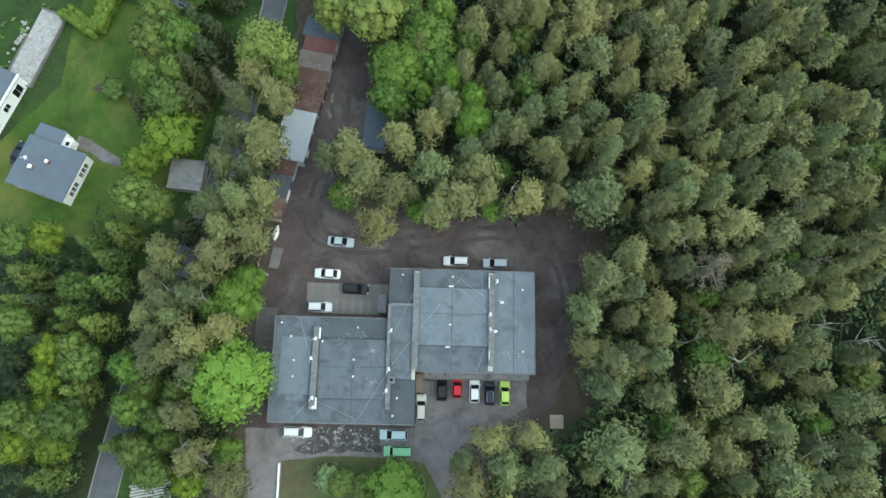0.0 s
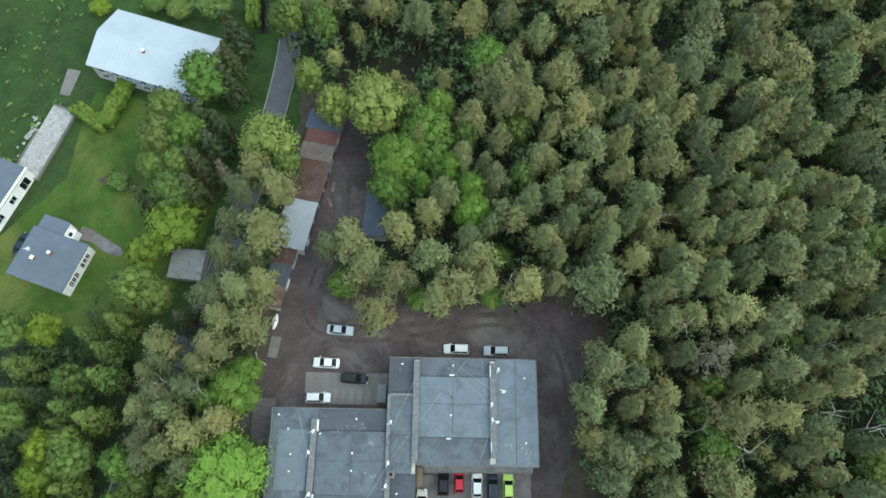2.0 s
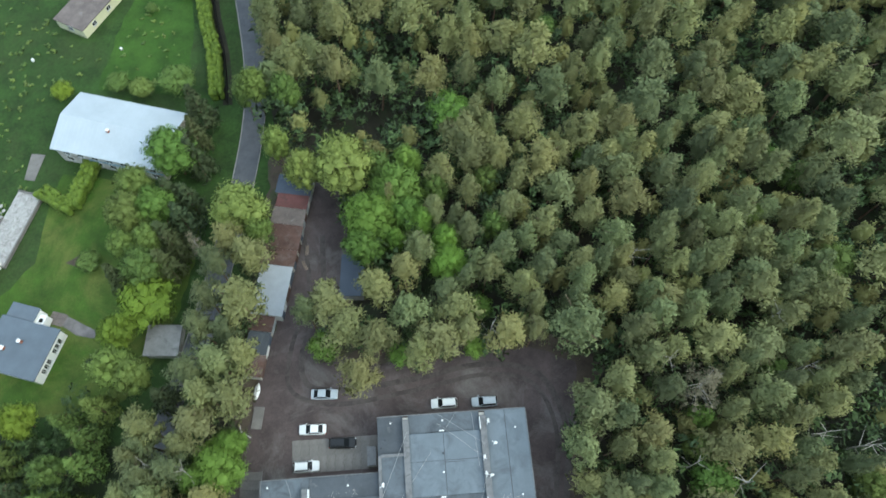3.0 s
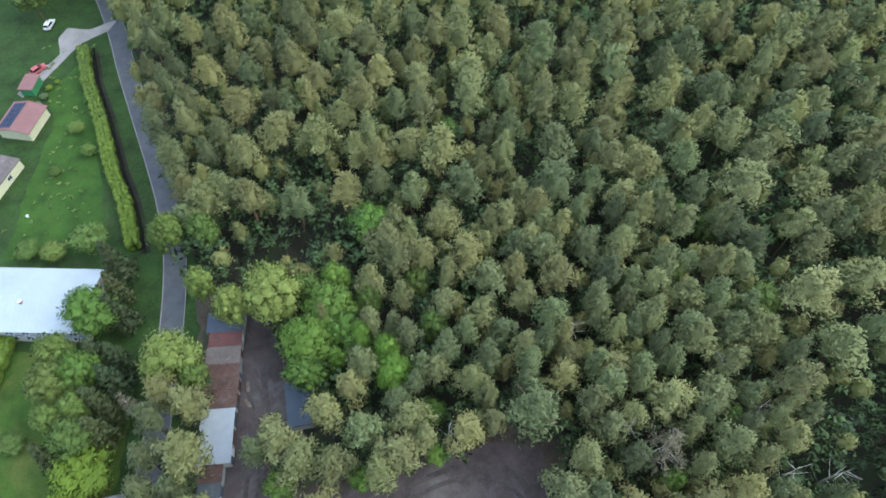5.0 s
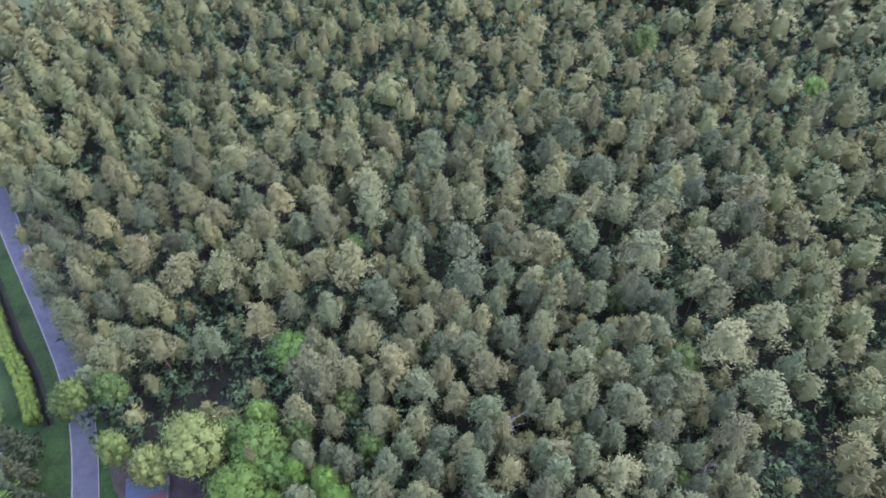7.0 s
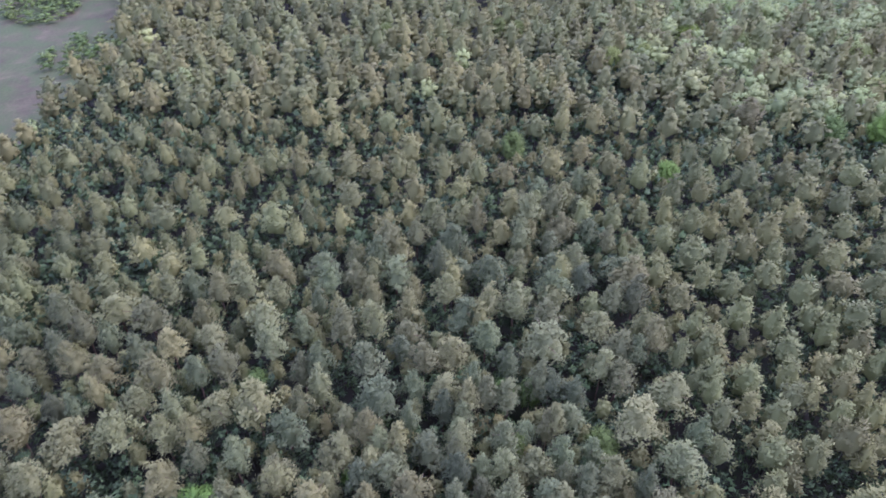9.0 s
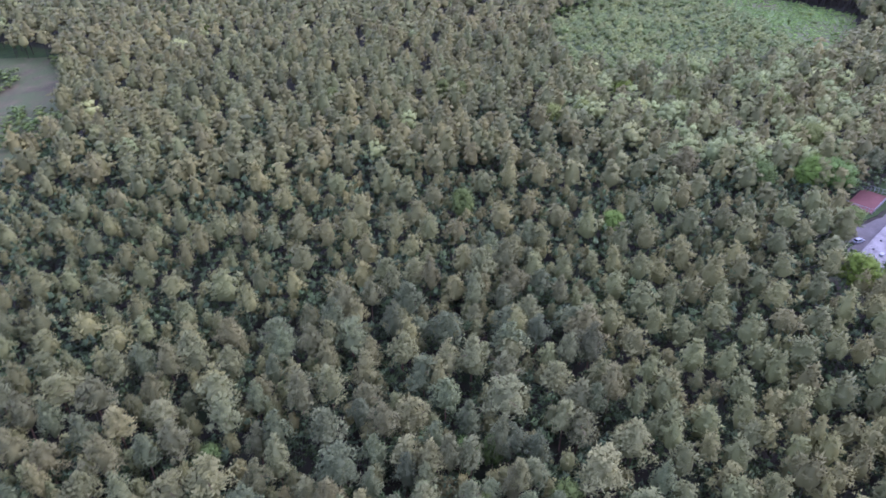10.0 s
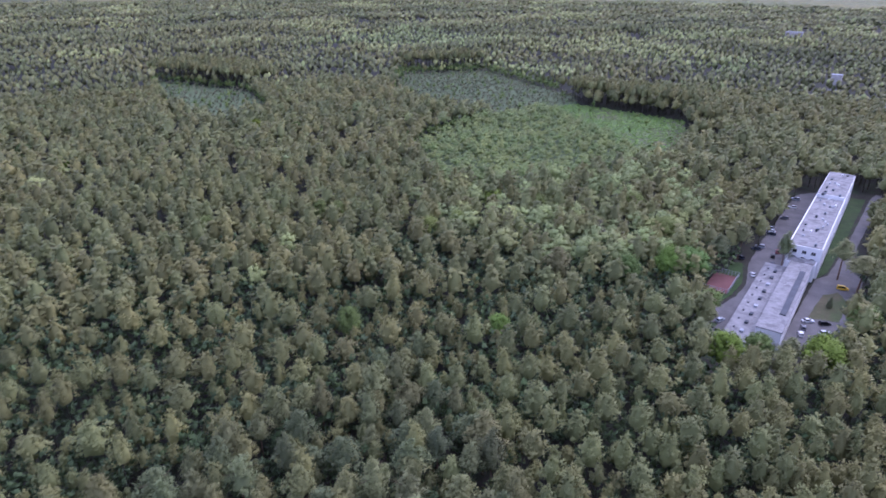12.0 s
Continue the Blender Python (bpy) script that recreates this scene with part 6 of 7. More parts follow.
terrace = thing("terrace", pose(-62.4, 46.0, 0.02, 0, 0, -19), "small dull brown paved terrace at the cottage door", "terrace")
for i in range(5):
    for k in range(4):
        part("tile", box(-1.5 + i * 0.6, -0.94 + i * 0.6, -1.2 + k * 0.6, -0.64 + k * 0.6, 0.05, 0.12), M_BROWNROOF, terrace)

# white house with dark roof at the lawn's edge, and its rubble-filled foundation
villa = simple_house("villa", pose(-79.7, 52.6, 0, 0, 0, -20), 7.0, 13.0, 3.4, M_WHITE, M_SLATE, "white house with dark streaked flat roof", over=0.2,
                     windows=[(3.51, -3.6, 1.9, 1.6, 1.4, 90), (3.51, 0.4, 1.9, 1.6, 1.4, 90), (3.51, 4.2, 1.7, 2.2, 2.2, 90)])
part("parapet", box(3.3, 3.75, -6.7, 6.7, 3.62, 3.8), M_WHITE, villa, "white roof edge")
found = thing("foundation", pose(-73.6, 65.4, 0, 0, 0, -17), "unfinished concrete foundation filled with pale rubble", "foundation")
part("base", box(-2.6, 2.3, -8.2, 7.2, 0, 0.5), M_SAND, found, "fill of pale sand and rubble")
for x0, x1, y0, y1 in ((2.3, 2.6, -8.4, 7.5), (-2.85, -2.6, -8.4, 1.2), (-2.6, 2.3, 7.2, 7.5), (-2.6, 2.3, -8.4, -8.2)):
    part("edge_beam", box(x0, x1, y0, y1, 0, 0.75, None, 0.03), M_CONC, found, "pale concrete edge beam")
stone_r = random.Random(9)


def stone_mesh(size):
    bm = bmesh.new()
    bmesh.ops.create_icosphere(bm, subdivisions=1, radius=size)
    for v in bm.verts:
        v.co = v.co * stone_r.uniform(0.7, 1.2)
        v.co.z *= 0.7
    return mesh_of("stone", bm, M_RUBBLE)


STONES = [stone_mesh(s) for s in (0.16, 0.22, 0.3, 0.42)]
for i in range(70):
    p = new("stone", stone_r.choice(STONES[:2]))
    p.parent = found
    p.matrix_basis = pose(stone_r.uniform(-2.3, 2.0), stone_r.uniform(-7.9, 6.9), 0.52, 0, 0, stone_r.uniform(0, 360))
pile = thing("stone_pile", pose(-77.0, 67.4, 0, 0, 0, -17), "heap of loose field stones on the grass", "stones")
for i in range(26):
    p = new("stone", stone_r.choice(STONES[1:]))
    p.parent = pile
    p.matrix_basis = pose(stone_r.gauss(0, 0.5), stone_r.gauss(0, 2.2), 0.25, 0, 0, stone_r.uniform(0, 360))

# long house with bright metal roof
longhouse = simple_house("long_house", pose(-53.9, 83.2, 0, 0, 0, -16.5), 22.1, 13.0, 4.9, M_PLASTER, M_METAL, "long house with bright metal gable roof and blue walls", rise=1.9, over=0.5,
                         windows=[(x, -6.51, z, 1.5, 1.3, 0) for x in (-9, -6, -3, 0, 3, 6, 9) for z in (1.5, 3.6)] + [(-11.06, y, 3.4, 1.3, 1.3, -90) for y in (-3, 3)])
part("blue_cladding", box(-4.5, 11, -6.56, -6.5, 2.4, 2.85), M_BLUEWALL, longhouse, "faded blue cladding band")
part("blue_cladding", box(-4.5, 11, -6.56, -6.5, 4.35, 4.85), M_BLUEWALL, longhouse, "faded blue cladding band")
stack(longhouse, -1.0, -1.6, 6.3, 0.8, 0.5)

# beige bungalow, red-roofed houses and sheds towards the crossing
bungalow = simple_house("bungalow", pose(-66.4, 119.2, 0, 0, 0, -29), 7.4, 13.0, 2.5, M_CREAM, M_BROWNROOF, "cream bungalow with low brown-grey roof", over=0.25,
                        windows=[(3.71, -3, 1.5, 1.3, 1.1, 90), (3.71, 2, 1.5, 1.3, 1.1, 90), (0, -6.51, 1.5, 1.5, 1.1, 0)])
redhouse = simple_house("red_roofed_house", pose(-60.2, 136.2, 0, 0, 0, 66), 8.6, 7.6, 2.7, M_CREAM, M_PINKROOF, "cream house with dull red roof and solar panels", rise=0.9, over=0.4)
for i in range(5):
    for k in range(3):
        p = part("solar_panel", box(-0.75, 0.75, -0.5, 0.5, 0, 0.05), M_SOLAR, redhouse, "dark blue solar panel")
        p.matrix_basis = pose(-3.2 + i * 1.6, 0.7 + k * 1.1, 3.63 - k * 0.26, -13.3, 0, 0)
greenhut = simple_house("garden_hut", pose(-59.3, 148.8, 0, 0, 0, -18), 3.0, 5.0, 2.3, M_GREEN, M_PINKROOF, "green garden hut with dull red roof", over=0.3, category="hut")
shed = simple_house("garden_shed", pose(-42.2, 39.9, 0, 0, 0, -4), 5.6, 5.2, 2.4, M_PLASTER, M_OLDROOF, "small shed with mottled grey flat roof", over=0.25, category="shed")
bluehut = simple_house("lock_up", pose(-8.6, 50.2, 0, 0, 0, -4), 4.2, 8.0, 2.5, M_PLASTER, M_BLUEROOF, "lock-up with dark blue-grey sheet roof", over=0.15, category="garage")
part("door", box(-2.16, -2.1, -3.6, -1.2, 0, 2.1), M_WHITE, bluehut, "pale steel gate")
part("door", box(-2.16, -2.1, 0.6, 3.0, 0, 2.1), M_GREYROOF, bluehut, "grey steel gate")

# ---- row of lock-up garages along the lane ----
garage_r = random.Random(3)


def garage(s0, s1, width, h, roof_m, label, shift=0.0):
    """A lock-up between s0 and s1 metres along the row; its gate faces the lane."""
    ob = thing("lock_up_garage", pose(-24.55, 42.4, 0, 0, 0, -10.7) @ pose(shift - 0.6, 0, 0), label, "garage", "lock-up garages in a row")
    part("wall", box(-width / 2, width / 2, s0 + 0.02, s1 - 0.02, 0, h), M_PLASTER, ob)
    r = part("roof", box(-width / 2 - 0.12, width / 2 + 0.25, s0 - 0.0, s1 - 0.04, h, h + 0.1, None, 0.02), roof_m, ob)
    n = max(2, int((s1 - s0) / 0.75))
    for i in range(n):
        y = s0 + (i + 0.5) * (s1 - s0) / n
        part("seam", box(-width / 2 - 0.1, width / 2 + 0.22, y - 0.02, y + 0.02, h + 0.1, h + 0.125), roof_m, r)
    k = max(1, round((s1 - s0) / 3.2))
    for i in range(k):
        y0, y1 = s0 + i * (s1 - s0) / k + 0.3, s0 + (i + 1) * (s1 - s0) / k - 0.3
        for a, b in ((y0, (y0 + y1) / 2 - 0.01), ((y0 + y1) / 2 + 0.01, y1)):
            part("gate_leaf", box(width / 2, width / 2 + 0.05, a, b, 0.05, 2.05), garage_r.choice((M_GREYROOF, M_RUST, M_WHITE, M_BLUEROOF)), ob, "painted steel gate leaf")


garage(-10.2, -6.2, 3.4, 2.2, M_RUST, "low lock-up with rust-brown roof", 0.3)
garage(-6.2, -2.0, 3.6, 2.3, M_FELT3, "low lock-up with dark felt roof", 0.2)
garage(-2.0, 1.0, 4.2, 2.4, M_RUST, "lock-up with rust-brown sheet roof")
garage(1.0, 10.8, 5.6, 2.7, M_GREYROOF, "wide lock-up with light grey metal roof", 0.6)
garage(10.8, 14.2, 6.0, 2.6, M_RUST, "lock-up with rusty sheet roof", 0.5)
garage(14.2, 19.4, 6.2, 2.6, M_RUST, "lock-up with mottled rusty sheet roof", 0.5)
garage(19.4, 23.0, 6.0, 2.6, M_BROWNROOF, "lock-up with dark brown roof", 0.5)
garage(23.0, 26.0, 5.8, 2.65, M_REDROOF, "lock-up with faded red roof", 0.6)
garage(26.0, 30.2, 6.6, 2.6, M_BLUEROOF, "lock-up with blue-grey sheet roof", 0.3)
for i, (y, a) in enumerate(((15.6, 8), (12.4, 35))):
    b = thing("scrap_board", pose(-24.55, 42.4, 0, 0, 0, -10.7) @ pose(4.3 + 0.2 * i, y, 0.03, 0, 0, a), "weathered boards lying beside a garage", "boards")
    for k in range(4):
        part("board", box(-0.3 + k * 0.16, -0.17 + k * 0.16, -1.0, 1.0, 0.06, 0.12), M_WOOD, b)
boat = thing("boat", pose(-25.9, 30.2, 0.15, 0, 0, -8), "small white upturned boat beside the lane", "boat")
bm = bmesh.new()
bmesh.ops.create_uvsphere(bm, u_segments=12, v_segments=8, radius=1)
for v in bm.verts:
    v.co = Vector((v.co.x * 0.55 * (1 - 0.35 * v.co.y ** 2), v.co.y * 1.5, max(v.co.z, 0) * 0.5))
part("hull", bm, M_WHITE, boat)
part("keel", box(-0.04, 0.04, -1.2, 1.2, 0.45, 0.55), M_WOOD, boat)
slab_mat = thing("concrete_slab", pose(-25.6, 25.6, 0.02, 0, 0, -8), "old grey concrete slab on the ground", "slab")
part("block", box(-0.9, 0.9, -1.9, 1.9, 0.05, 0.22, None, 0.03), M_CONC, slab_mat)
for i, (x, y, a) in enumerate(((-28.4, 23.3, 8), (-27.6, 23.0, 55))):
    b = thing("timber_beam", pose(x, y, 0.12, 0, 0, a), "pale timber beam lying on the ground", "beam")
    part("beam", box(-0.1, 0.1, -1.2, 1.2, 0, 0.2, None, 0.02), M_PLASTER, b)

# precast slabs: yard pad, ramp and strips
pad = tagged(new("slab_pad"), "paved pad of narrow precast concrete slabs", "pavement", kind="structure")
panel = mesh_of("slab", box(-0.715, 0.715, -2.72, 2.72, 0, 0.13, None, 0.02), M_CONC)
pad_r = random.Random(5)
for i in range(10):
    p = new("slab", panel)
    p.parent = pad
    p.matrix_basis = pose(-18.85 + i * 1.45, 18.6, 0.02 + pad_r.uniform(0, 0.012), 0, 0, pad_r.uniform(-0.3, 0.3) + 1.2)
ramp_pad = tagged(new("slab_ramp"), "weathered precast slabs beside the building", "pavement", kind="structure")
panel2 = mesh_of("slab", box(-1.8, 1.8, -0.71, 0.71, 0, 0.13, None, 0.02), M_CONC)
for i in range(9):
    p = new("slab", panel2)
    p.parent = ramp_pad
    p.matrix_basis = pose(-26.3, 16.0 - i * 1.46, 0.02 + pad_r.uniform(0, 0.012), 0, 0, pad_r.uniform(-0.4, 0.4) - 2)
strip_pad = tagged(new("slab_strip"), "concrete slabs along the parking bay", "pavement", kind="structure")
panel3 = mesh_of("slab", box(-0.82, 0.82, -0.6, 0.6, 0, 0.05, None, 0.015), M_CONC)
for i in range(6):
    for k in range(2):
        p = new("slab", panel3)
        p.parent = strip_pad
        p.matrix_basis = pose(1.0 + k * 1.68, 1.9 - i * 1.24, 0.13 + pad_r.uniform(0, 0.01))
manhole = thing("well_cover", pose(24.5, -1.7, 0), "square pale concrete well cover on the grass", "well cover")
part("cover", box(-1.15, 1.15, -1.15, 1.15, 0, 0.45, None, 0.04), M_BEIGE, manhole)
part("lid", box(-0.4, 0.4, -0.4, 0.4, 0.45, 0.5, None, 0.02), M_BEIGE, manhole)
kerb = thing("kerb_wall", pose(-22.15, -12.4, 0, 0, 0, 1.5), "white low wall at the lawn's edge", "wall")
part("block", box(-0.16, 0.16, -3.0, 3.0, 0, 0.55, None, 0.03), M_WHITE, kerb)
rubble = tagged(part("rubble_patch", slab(ragged([(-16, -3.2), (-6, -3.2), (-5.2, -7.4), (-17, -7.8), (-20, -7.2)], 0.8, 0.5), 0.05, 0.145), M_BROKEN), "broken dark paving with puddled rubble", "ground", kind="structure")
for i in range(12):
    p = new("stone", STONES[stone_r.randrange(2)])
    p.parent = rubble
    p.matrix_basis = pose(stone_r.gauss(-10.5, 2.8), stone_r.gauss(-5.0, 0.8), 0.16, 0, 0, stone_r.uniform(0, 360))

# ---- hedges ----


def hedge(name, line, width, height, label, density=26, material=M_HEDGE):
    """A clipped hedge along a line: clumps of leaves on short twigs."""
    pts = [Vector(p) for p in line]
    c, rad = [], []
    for a, b in zip(pts, pts[1:]):
        n = max(1, int((b - a).length / (width * 0.2)))
        s = Vector((-(b - a).y, (b - a).x)).normalized()
        for i in range(n):
            p = a.lerp(b, i / n)
            for k in (-0.3, 0.0, 0.3):
                q = p + s * width * (k + rng.uniform(-0.08, 0.08))
                for z in (0.25, 0.72):
                    c.append((q.x, q.y, height * z + rng.uniform(-0.12, 0.12)))
                    rad.append(width * rng.uniform(0.22, 0.32))
    v, f, second, face = clumps(np.array(c), rad, 1.25, density, 0.16, shrink=0.8, lying=0.6)
    ob = thing(name, pose(0, 0, 0), label, "hedge")
    p = new("foliage", mesh_from("foliage", v, f, material, None, second, face))
    p.parent = ob
    for a, b in zip(pts, pts[1:]):
        for i in range(max(1, int((b - a).length / 2.5))):
            q = a.lerp(b, (i + 0.5) / max(1, int((b - a).length / 2.5)))
            part("stem", rod((q.x, q.y, -0.05), (q.x, q.y, height * 0.7), 0.06, 0.03, 5), M_BARK, ob)
    return ob


hedge("hedge", [(-47.1, 159.5), (-46, 147), (-43.2, 133.9), (-40.6, 116.5), (-38.0, 106), (-37.0, 98.5), (-36.6, 93)], 3.0, 2.8, "long clipped green hedge beside the road", 18)
hedge("hedge", [(-60.0, 78), (-62.8, 68.5), (-65.2, 69.5), (-69.2, 72.6)], 3.0, 2.6, "clipped L-shaped green garden hedge", 30)
# a dark band two metres wide on the road side of the long hedge
tagged(part("hedge_strip", strip([(-44.9, 159), (-43.8, 147), (-41.0, 133.9), (-38.4, 116.5), (-35.9, 106), (-34.9, 98.5), (-34.5, 92)], 2.0, -0.05, 0.05), M_FLOOR), "dark strip of ground along the hedge", "ground", kind="structure")
fence = thing("fence", pose(0, 0, 0), "dark wire fence along the hedge", "fence")
fline = [Vector(p) for p in ((-44.9, 160), (-43.7, 147), (-41.0, 133.9), (-38.3, 116.5), (-35.9, 106), (-34.9, 98.5), (-34.4, 92))]
for a, b in zip(fline, fline[1:]):
    n = int((b - a).length / 2.6)
    for i in range(n):
        q = a.lerp(b, i / n)
        part("post", rod((q.x, q.y, 0), (q.x, q.y, 1.5), 0.05), M_BLACK, fence)
    part("mesh_panel", slab([tuple(a), tuple(b), tuple(b + Vector((0.03, 0.03))), tuple(a + Vector((0.03, 0.03)))], 0.05, 1.45), M_BLACK, fence, "dark wire mesh")

# ---- cars ----


def loft(sections, bm=None):
    """A closed skin through rings of equal length."""
    bm = bm or bmesh.new()
    rings = [[bm.verts.new(p) for p in s] for s in sections]
    n = len(rings[0])
    for a, b in zip(rings, rings[1:]):
        for i in range(n):
            bm.faces.new((a[i], a[(i + 1) % n], b[(i + 1) % n], b[i]))
    bm.faces.new(rings[0]), bm.faces.new(rings[-1])
    bmesh.ops.recalc_face_normals(bm, faces=bm.faces)
    return bm


def car(paint, label, L=4.3, W=1.76, Ht=1.46, style="hatch"):
    """A parked car along x, nose at +x."""
    ob = thing("car", pose(0, 0, -50), label, "car")
    hood = {"hatch": 0.66, "sedan": 0.72, "wagon": 0.7, "van": 0.85}[style] * Ht / 1.46
    rear = {"hatch": 0.8, "sedan": 0.82, "wagon": 0.86, "van": 0.95}[style]
    st = []
    for x, w, lo, hi in ((-0.5, 0.8, 0.42, 0.72), (-0.485, 0.92, 0.28, rear), (-0.36, 1.0, 0.2, rear + 0.04), (-0.1, 1.0, 0.18, 0.92), (0.16, 1.0, 0.18, 0.93), (0.32, 0.99, 0.2, hood + 0.14), (0.44, 0.93, 0.24, hood + 0.02), (0.492, 0.78, 0.3, hood - 0.1), (0.5, 0.66, 0.36, hood - 0.2)):
        y = w * W / 2
        st.append([(x * L, -y * 0.86, lo), (x * L, -y, lo + 0.16), (x * L, -y * 0.985, (lo + hi) / 2 + 0.1), (x * L, -y * 0.86, hi), (x * L, y * 0.86, hi), (x * L, y * 0.985, (lo + hi) / 2 + 0.1), (x * L, y, lo + 0.16), (x * L, y * 0.86, lo)])
    part("body", loft(st), PAINT[paint], ob, smooth=False)
    f0, f1 = (0.24, 0.06) if style != "van" else (0.3, 0.17)
    r1, r0 = {"hatch": (-0.36, -0.46), "sedan": (-0.22, -0.38), "wagon": (-0.42, -0.485), "van": (-0.46, -0.488)}[style]
    wb, wt, zb, zt = W * 0.435, W * 0.36, 0.9, Ht
    cab = [[(x * L, -w, zb - 0.06), (x * L, -w + 0.02, z), (x * L, w - 0.02, z), (x * L, w, zb - 0.06)] for x, w, z in ((r0, wb, zb), (r1, wt, zt - 0.04), ((r1 + f1) / 2, wt + 0.01, zt), (f1, wt, zt - 0.03), (f0, wb, zb))]
    cab = [[(p[0][0], -wb, zb - 0.06), p[1], p[2], (p[0][0], wb, zb - 0.06)] for p in cab]
    part("cabin", loft(cab), PAINT[paint], ob)

    def pane(name, pts):
        bm = bmesh.new()
        q = [Vector(p) for p in pts]
        nrm = (q[1] - q[0]).cross(q[2] - q[0]).normalized()
        mid = sum(q, Vector()) / len(q)
        if nrm.dot(mid - Vector((mid.x * 0.5, 0, 0.6))) < 0:
            nrm = -nrm
        q = [mid + (p - mid) * 0.93 for p in q]
        lo, hi = [bm.verts.new(p - nrm * 0.03) for p in q], [bm.verts.new(p + nrm * 0.018) for p in q]
        bm.faces.new(hi), bm.faces.new(lo)
        for i in range(len(q)):
            bm.faces.new((lo[i], lo[(i + 1) % len(q)], hi[(i + 1) % len(q)], hi[i]))
        bmesh.ops.recalc_face_normals(bm, faces=bm.faces)
        part(name, bm, M_GLASS, ob, "dark glass")

    a, b, c, d, e = cab
    pane("rear_window", (a[1], a[2], b[2], b[1]))
    pane("windscreen", (d[1], d[2], e[2], e[1]))
    for s, i, j in ((-1, 0, 1), (1, 3, 2)):
        low = lambda x: (x * L, s * wb, zb)
        pane("side_window", (low(r0 + 0.05), low(f0 - 0.04), (f1 * L, s * wt, zt - 0.05), (r1 * L, s * wt, zt - 0.06)))
        part("mirror", box(f0 * L - 0.12, f0 * L + 0.06, s * W / 2 - 0.02, s * W / 2 + 0.12 * s + 0.02, 0.9, 1.04) if s > 0 else box(f0 * L - 0.12, f0 * L + 0.06, -W / 2 - 0.14, -W / 2 + 0.02, 0.9, 1.04), PAINT[paint], ob)
        part("headlight", box(0.44 * L, 0.493 * L, min(s * 0.52, s * 0.78) * W / 1.76, max(s * 0.52, s * 0.78) * W / 1.76, hood - 0.2, hood - 0.04, None, 0.02), M_LAMP, ob, "clear headlight")
        part("tail_light", box(-0.503 * L, -0.47 * L, min(s * 0.55, s * 0.78) * W / 1.76, max(s * 0.55, s * 0.78) * W / 1.76, 0.6, 0.76, None, 0.02), M_TAIL, ob, "red tail light")
        for x in (-0.31, 0.31):
            bm = bmesh.new()
            bmesh.ops.create_cone(bm, cap_ends=True, segments=16, radius1=0.32, radius2=0.32, depth=0.2, matrix=pose(x * L, s * (W / 2 - 0.12), 0.32, 90))
            tyre = part("wheel", bm, M_TYRE, ob, "black tyre")
            bm = bmesh.new()
            bmesh.ops.create_cone(bm, cap_ends=True, segments=12, radius1=0.2, radius2=0.2, depth=0.03, matrix=pose(x * L, s * (W / 2 - 0.01), 0.32, 90))
            part("rim", bm, M_RIM, tyre, "metal rim")
    if style in ("wagon", "van"):
        for s in (-1, 1):
            part("roof_rail", rod((r1 * L + 0.2, s * (wt - 0.08), zt + 0.04), (f1 * L - 0.2, s * (wt - 0.08), zt + 0.04), 0.025), M_RIM if paint != "black" else M_BLACK, ob)
    return ob


# x, y, heading of the nose, paint, style, length, label
CARS = [
    (-14.1, 28.8, -4, "silver", "sedan", 4.7, "silver saloon parked on the cinder yard"),
    (-16.1, 22.9, 178, "white", "sedan", 4.6, "white saloon parked on the cinder yard"),
    (-11.0, 20.3, -2, "black", "wagon", 4.6, "black estate car on the slab pad"),
    (-17.1, 16.9, 0, "white", "wagon", 4.3, "white delivery car on the slab pad"),
    (6.7, 25.8, 180, "white", "wagon", 4.6, "white estate car parked along the wall"),
    (13.8, 25.6, 180, "silver", "wagon", 4.5, "silver car parked along the wall"),
    (4.7, 3.5, 90, "black", "hatch", 4.3, "black hatchback at the loading platform"),
    (7.3, 3.7, 90, "red", "hatch", 3.7, "red hatchback at the loading platform"),
    (10.3, 3.2, 90, "white", "hatch", 4.1, "white hatchback at the loading platform"),
    (12.9, 3.0, 90, "navy", "wagon", 4.3, "dark estate car at the loading platform"),
    (15.5, 2.9, 90, "lime", "hatch", 4.1, "lime-green hatchback at the loading platform"),
    (1.2, 0.2, 90, "ivory", "wagon", 4.4, "cream-white car beside the steps"),
    (-19.5, -4.3, 0, "white", "wagon", 4.9, "large white car in front of the building"),
    (-3.3, -4.4, 180, "pale_blue", "wagon", 4.7, "pale blue estate car in front of the building"),
    (-2.5, -7.1, 180, "green", "van", 4.7, "green van beside the lawn"),
    (-73.4, 43.6, 72, "navy", "sedan", 4.5, "dark blue car beside the cottage"),
]
FAR_CARS = [
    (285.6, 40.7, 20, "white", "sedan"), (237.7, 41.8, -20, "silver", "hatch"), (402.6, 42.9, 90, "silver", "van"), (387.4, 41.9, 90, "white", "hatch"), (366.9, 42.5, 100, "grey", "wagon"),
    (347.0, 45.6, 95, "silver", "hatch"), (343.0, 44.2, 95, "white", "sedan"), (339.5, 43.4, 95, "navy", "hatch"), (319.8, 44.7, 95, "silver", "wagon"), (316, 45.5, 95, "navy", "hatch"), (311.5, 37.6, 10, "black", "hatch"), (302.0, 36.3, 10, "navy", "sedan"),
    (255.7, 15.4, -60, "white", "sedan"), (257.0, 10.0, -55, "black", "wagon"), (249.3, 15.9, 10, "grey", "hatch"), (243.9, 16.0, 10, "white", "hatch"), (249.5, 8.9, -50, "white", "wagon"), (292.9, 8.2, -80, "yellow", "van"), (318, 36.8, 8, "rose", "hatch"), (301.5, 49.3, 60, "navy", "hatch"), (-56.2, 172.5, 70, "white", "hatch"), (-58.2, 155.2, 40, "rose", "hatch"),
]
models = {}


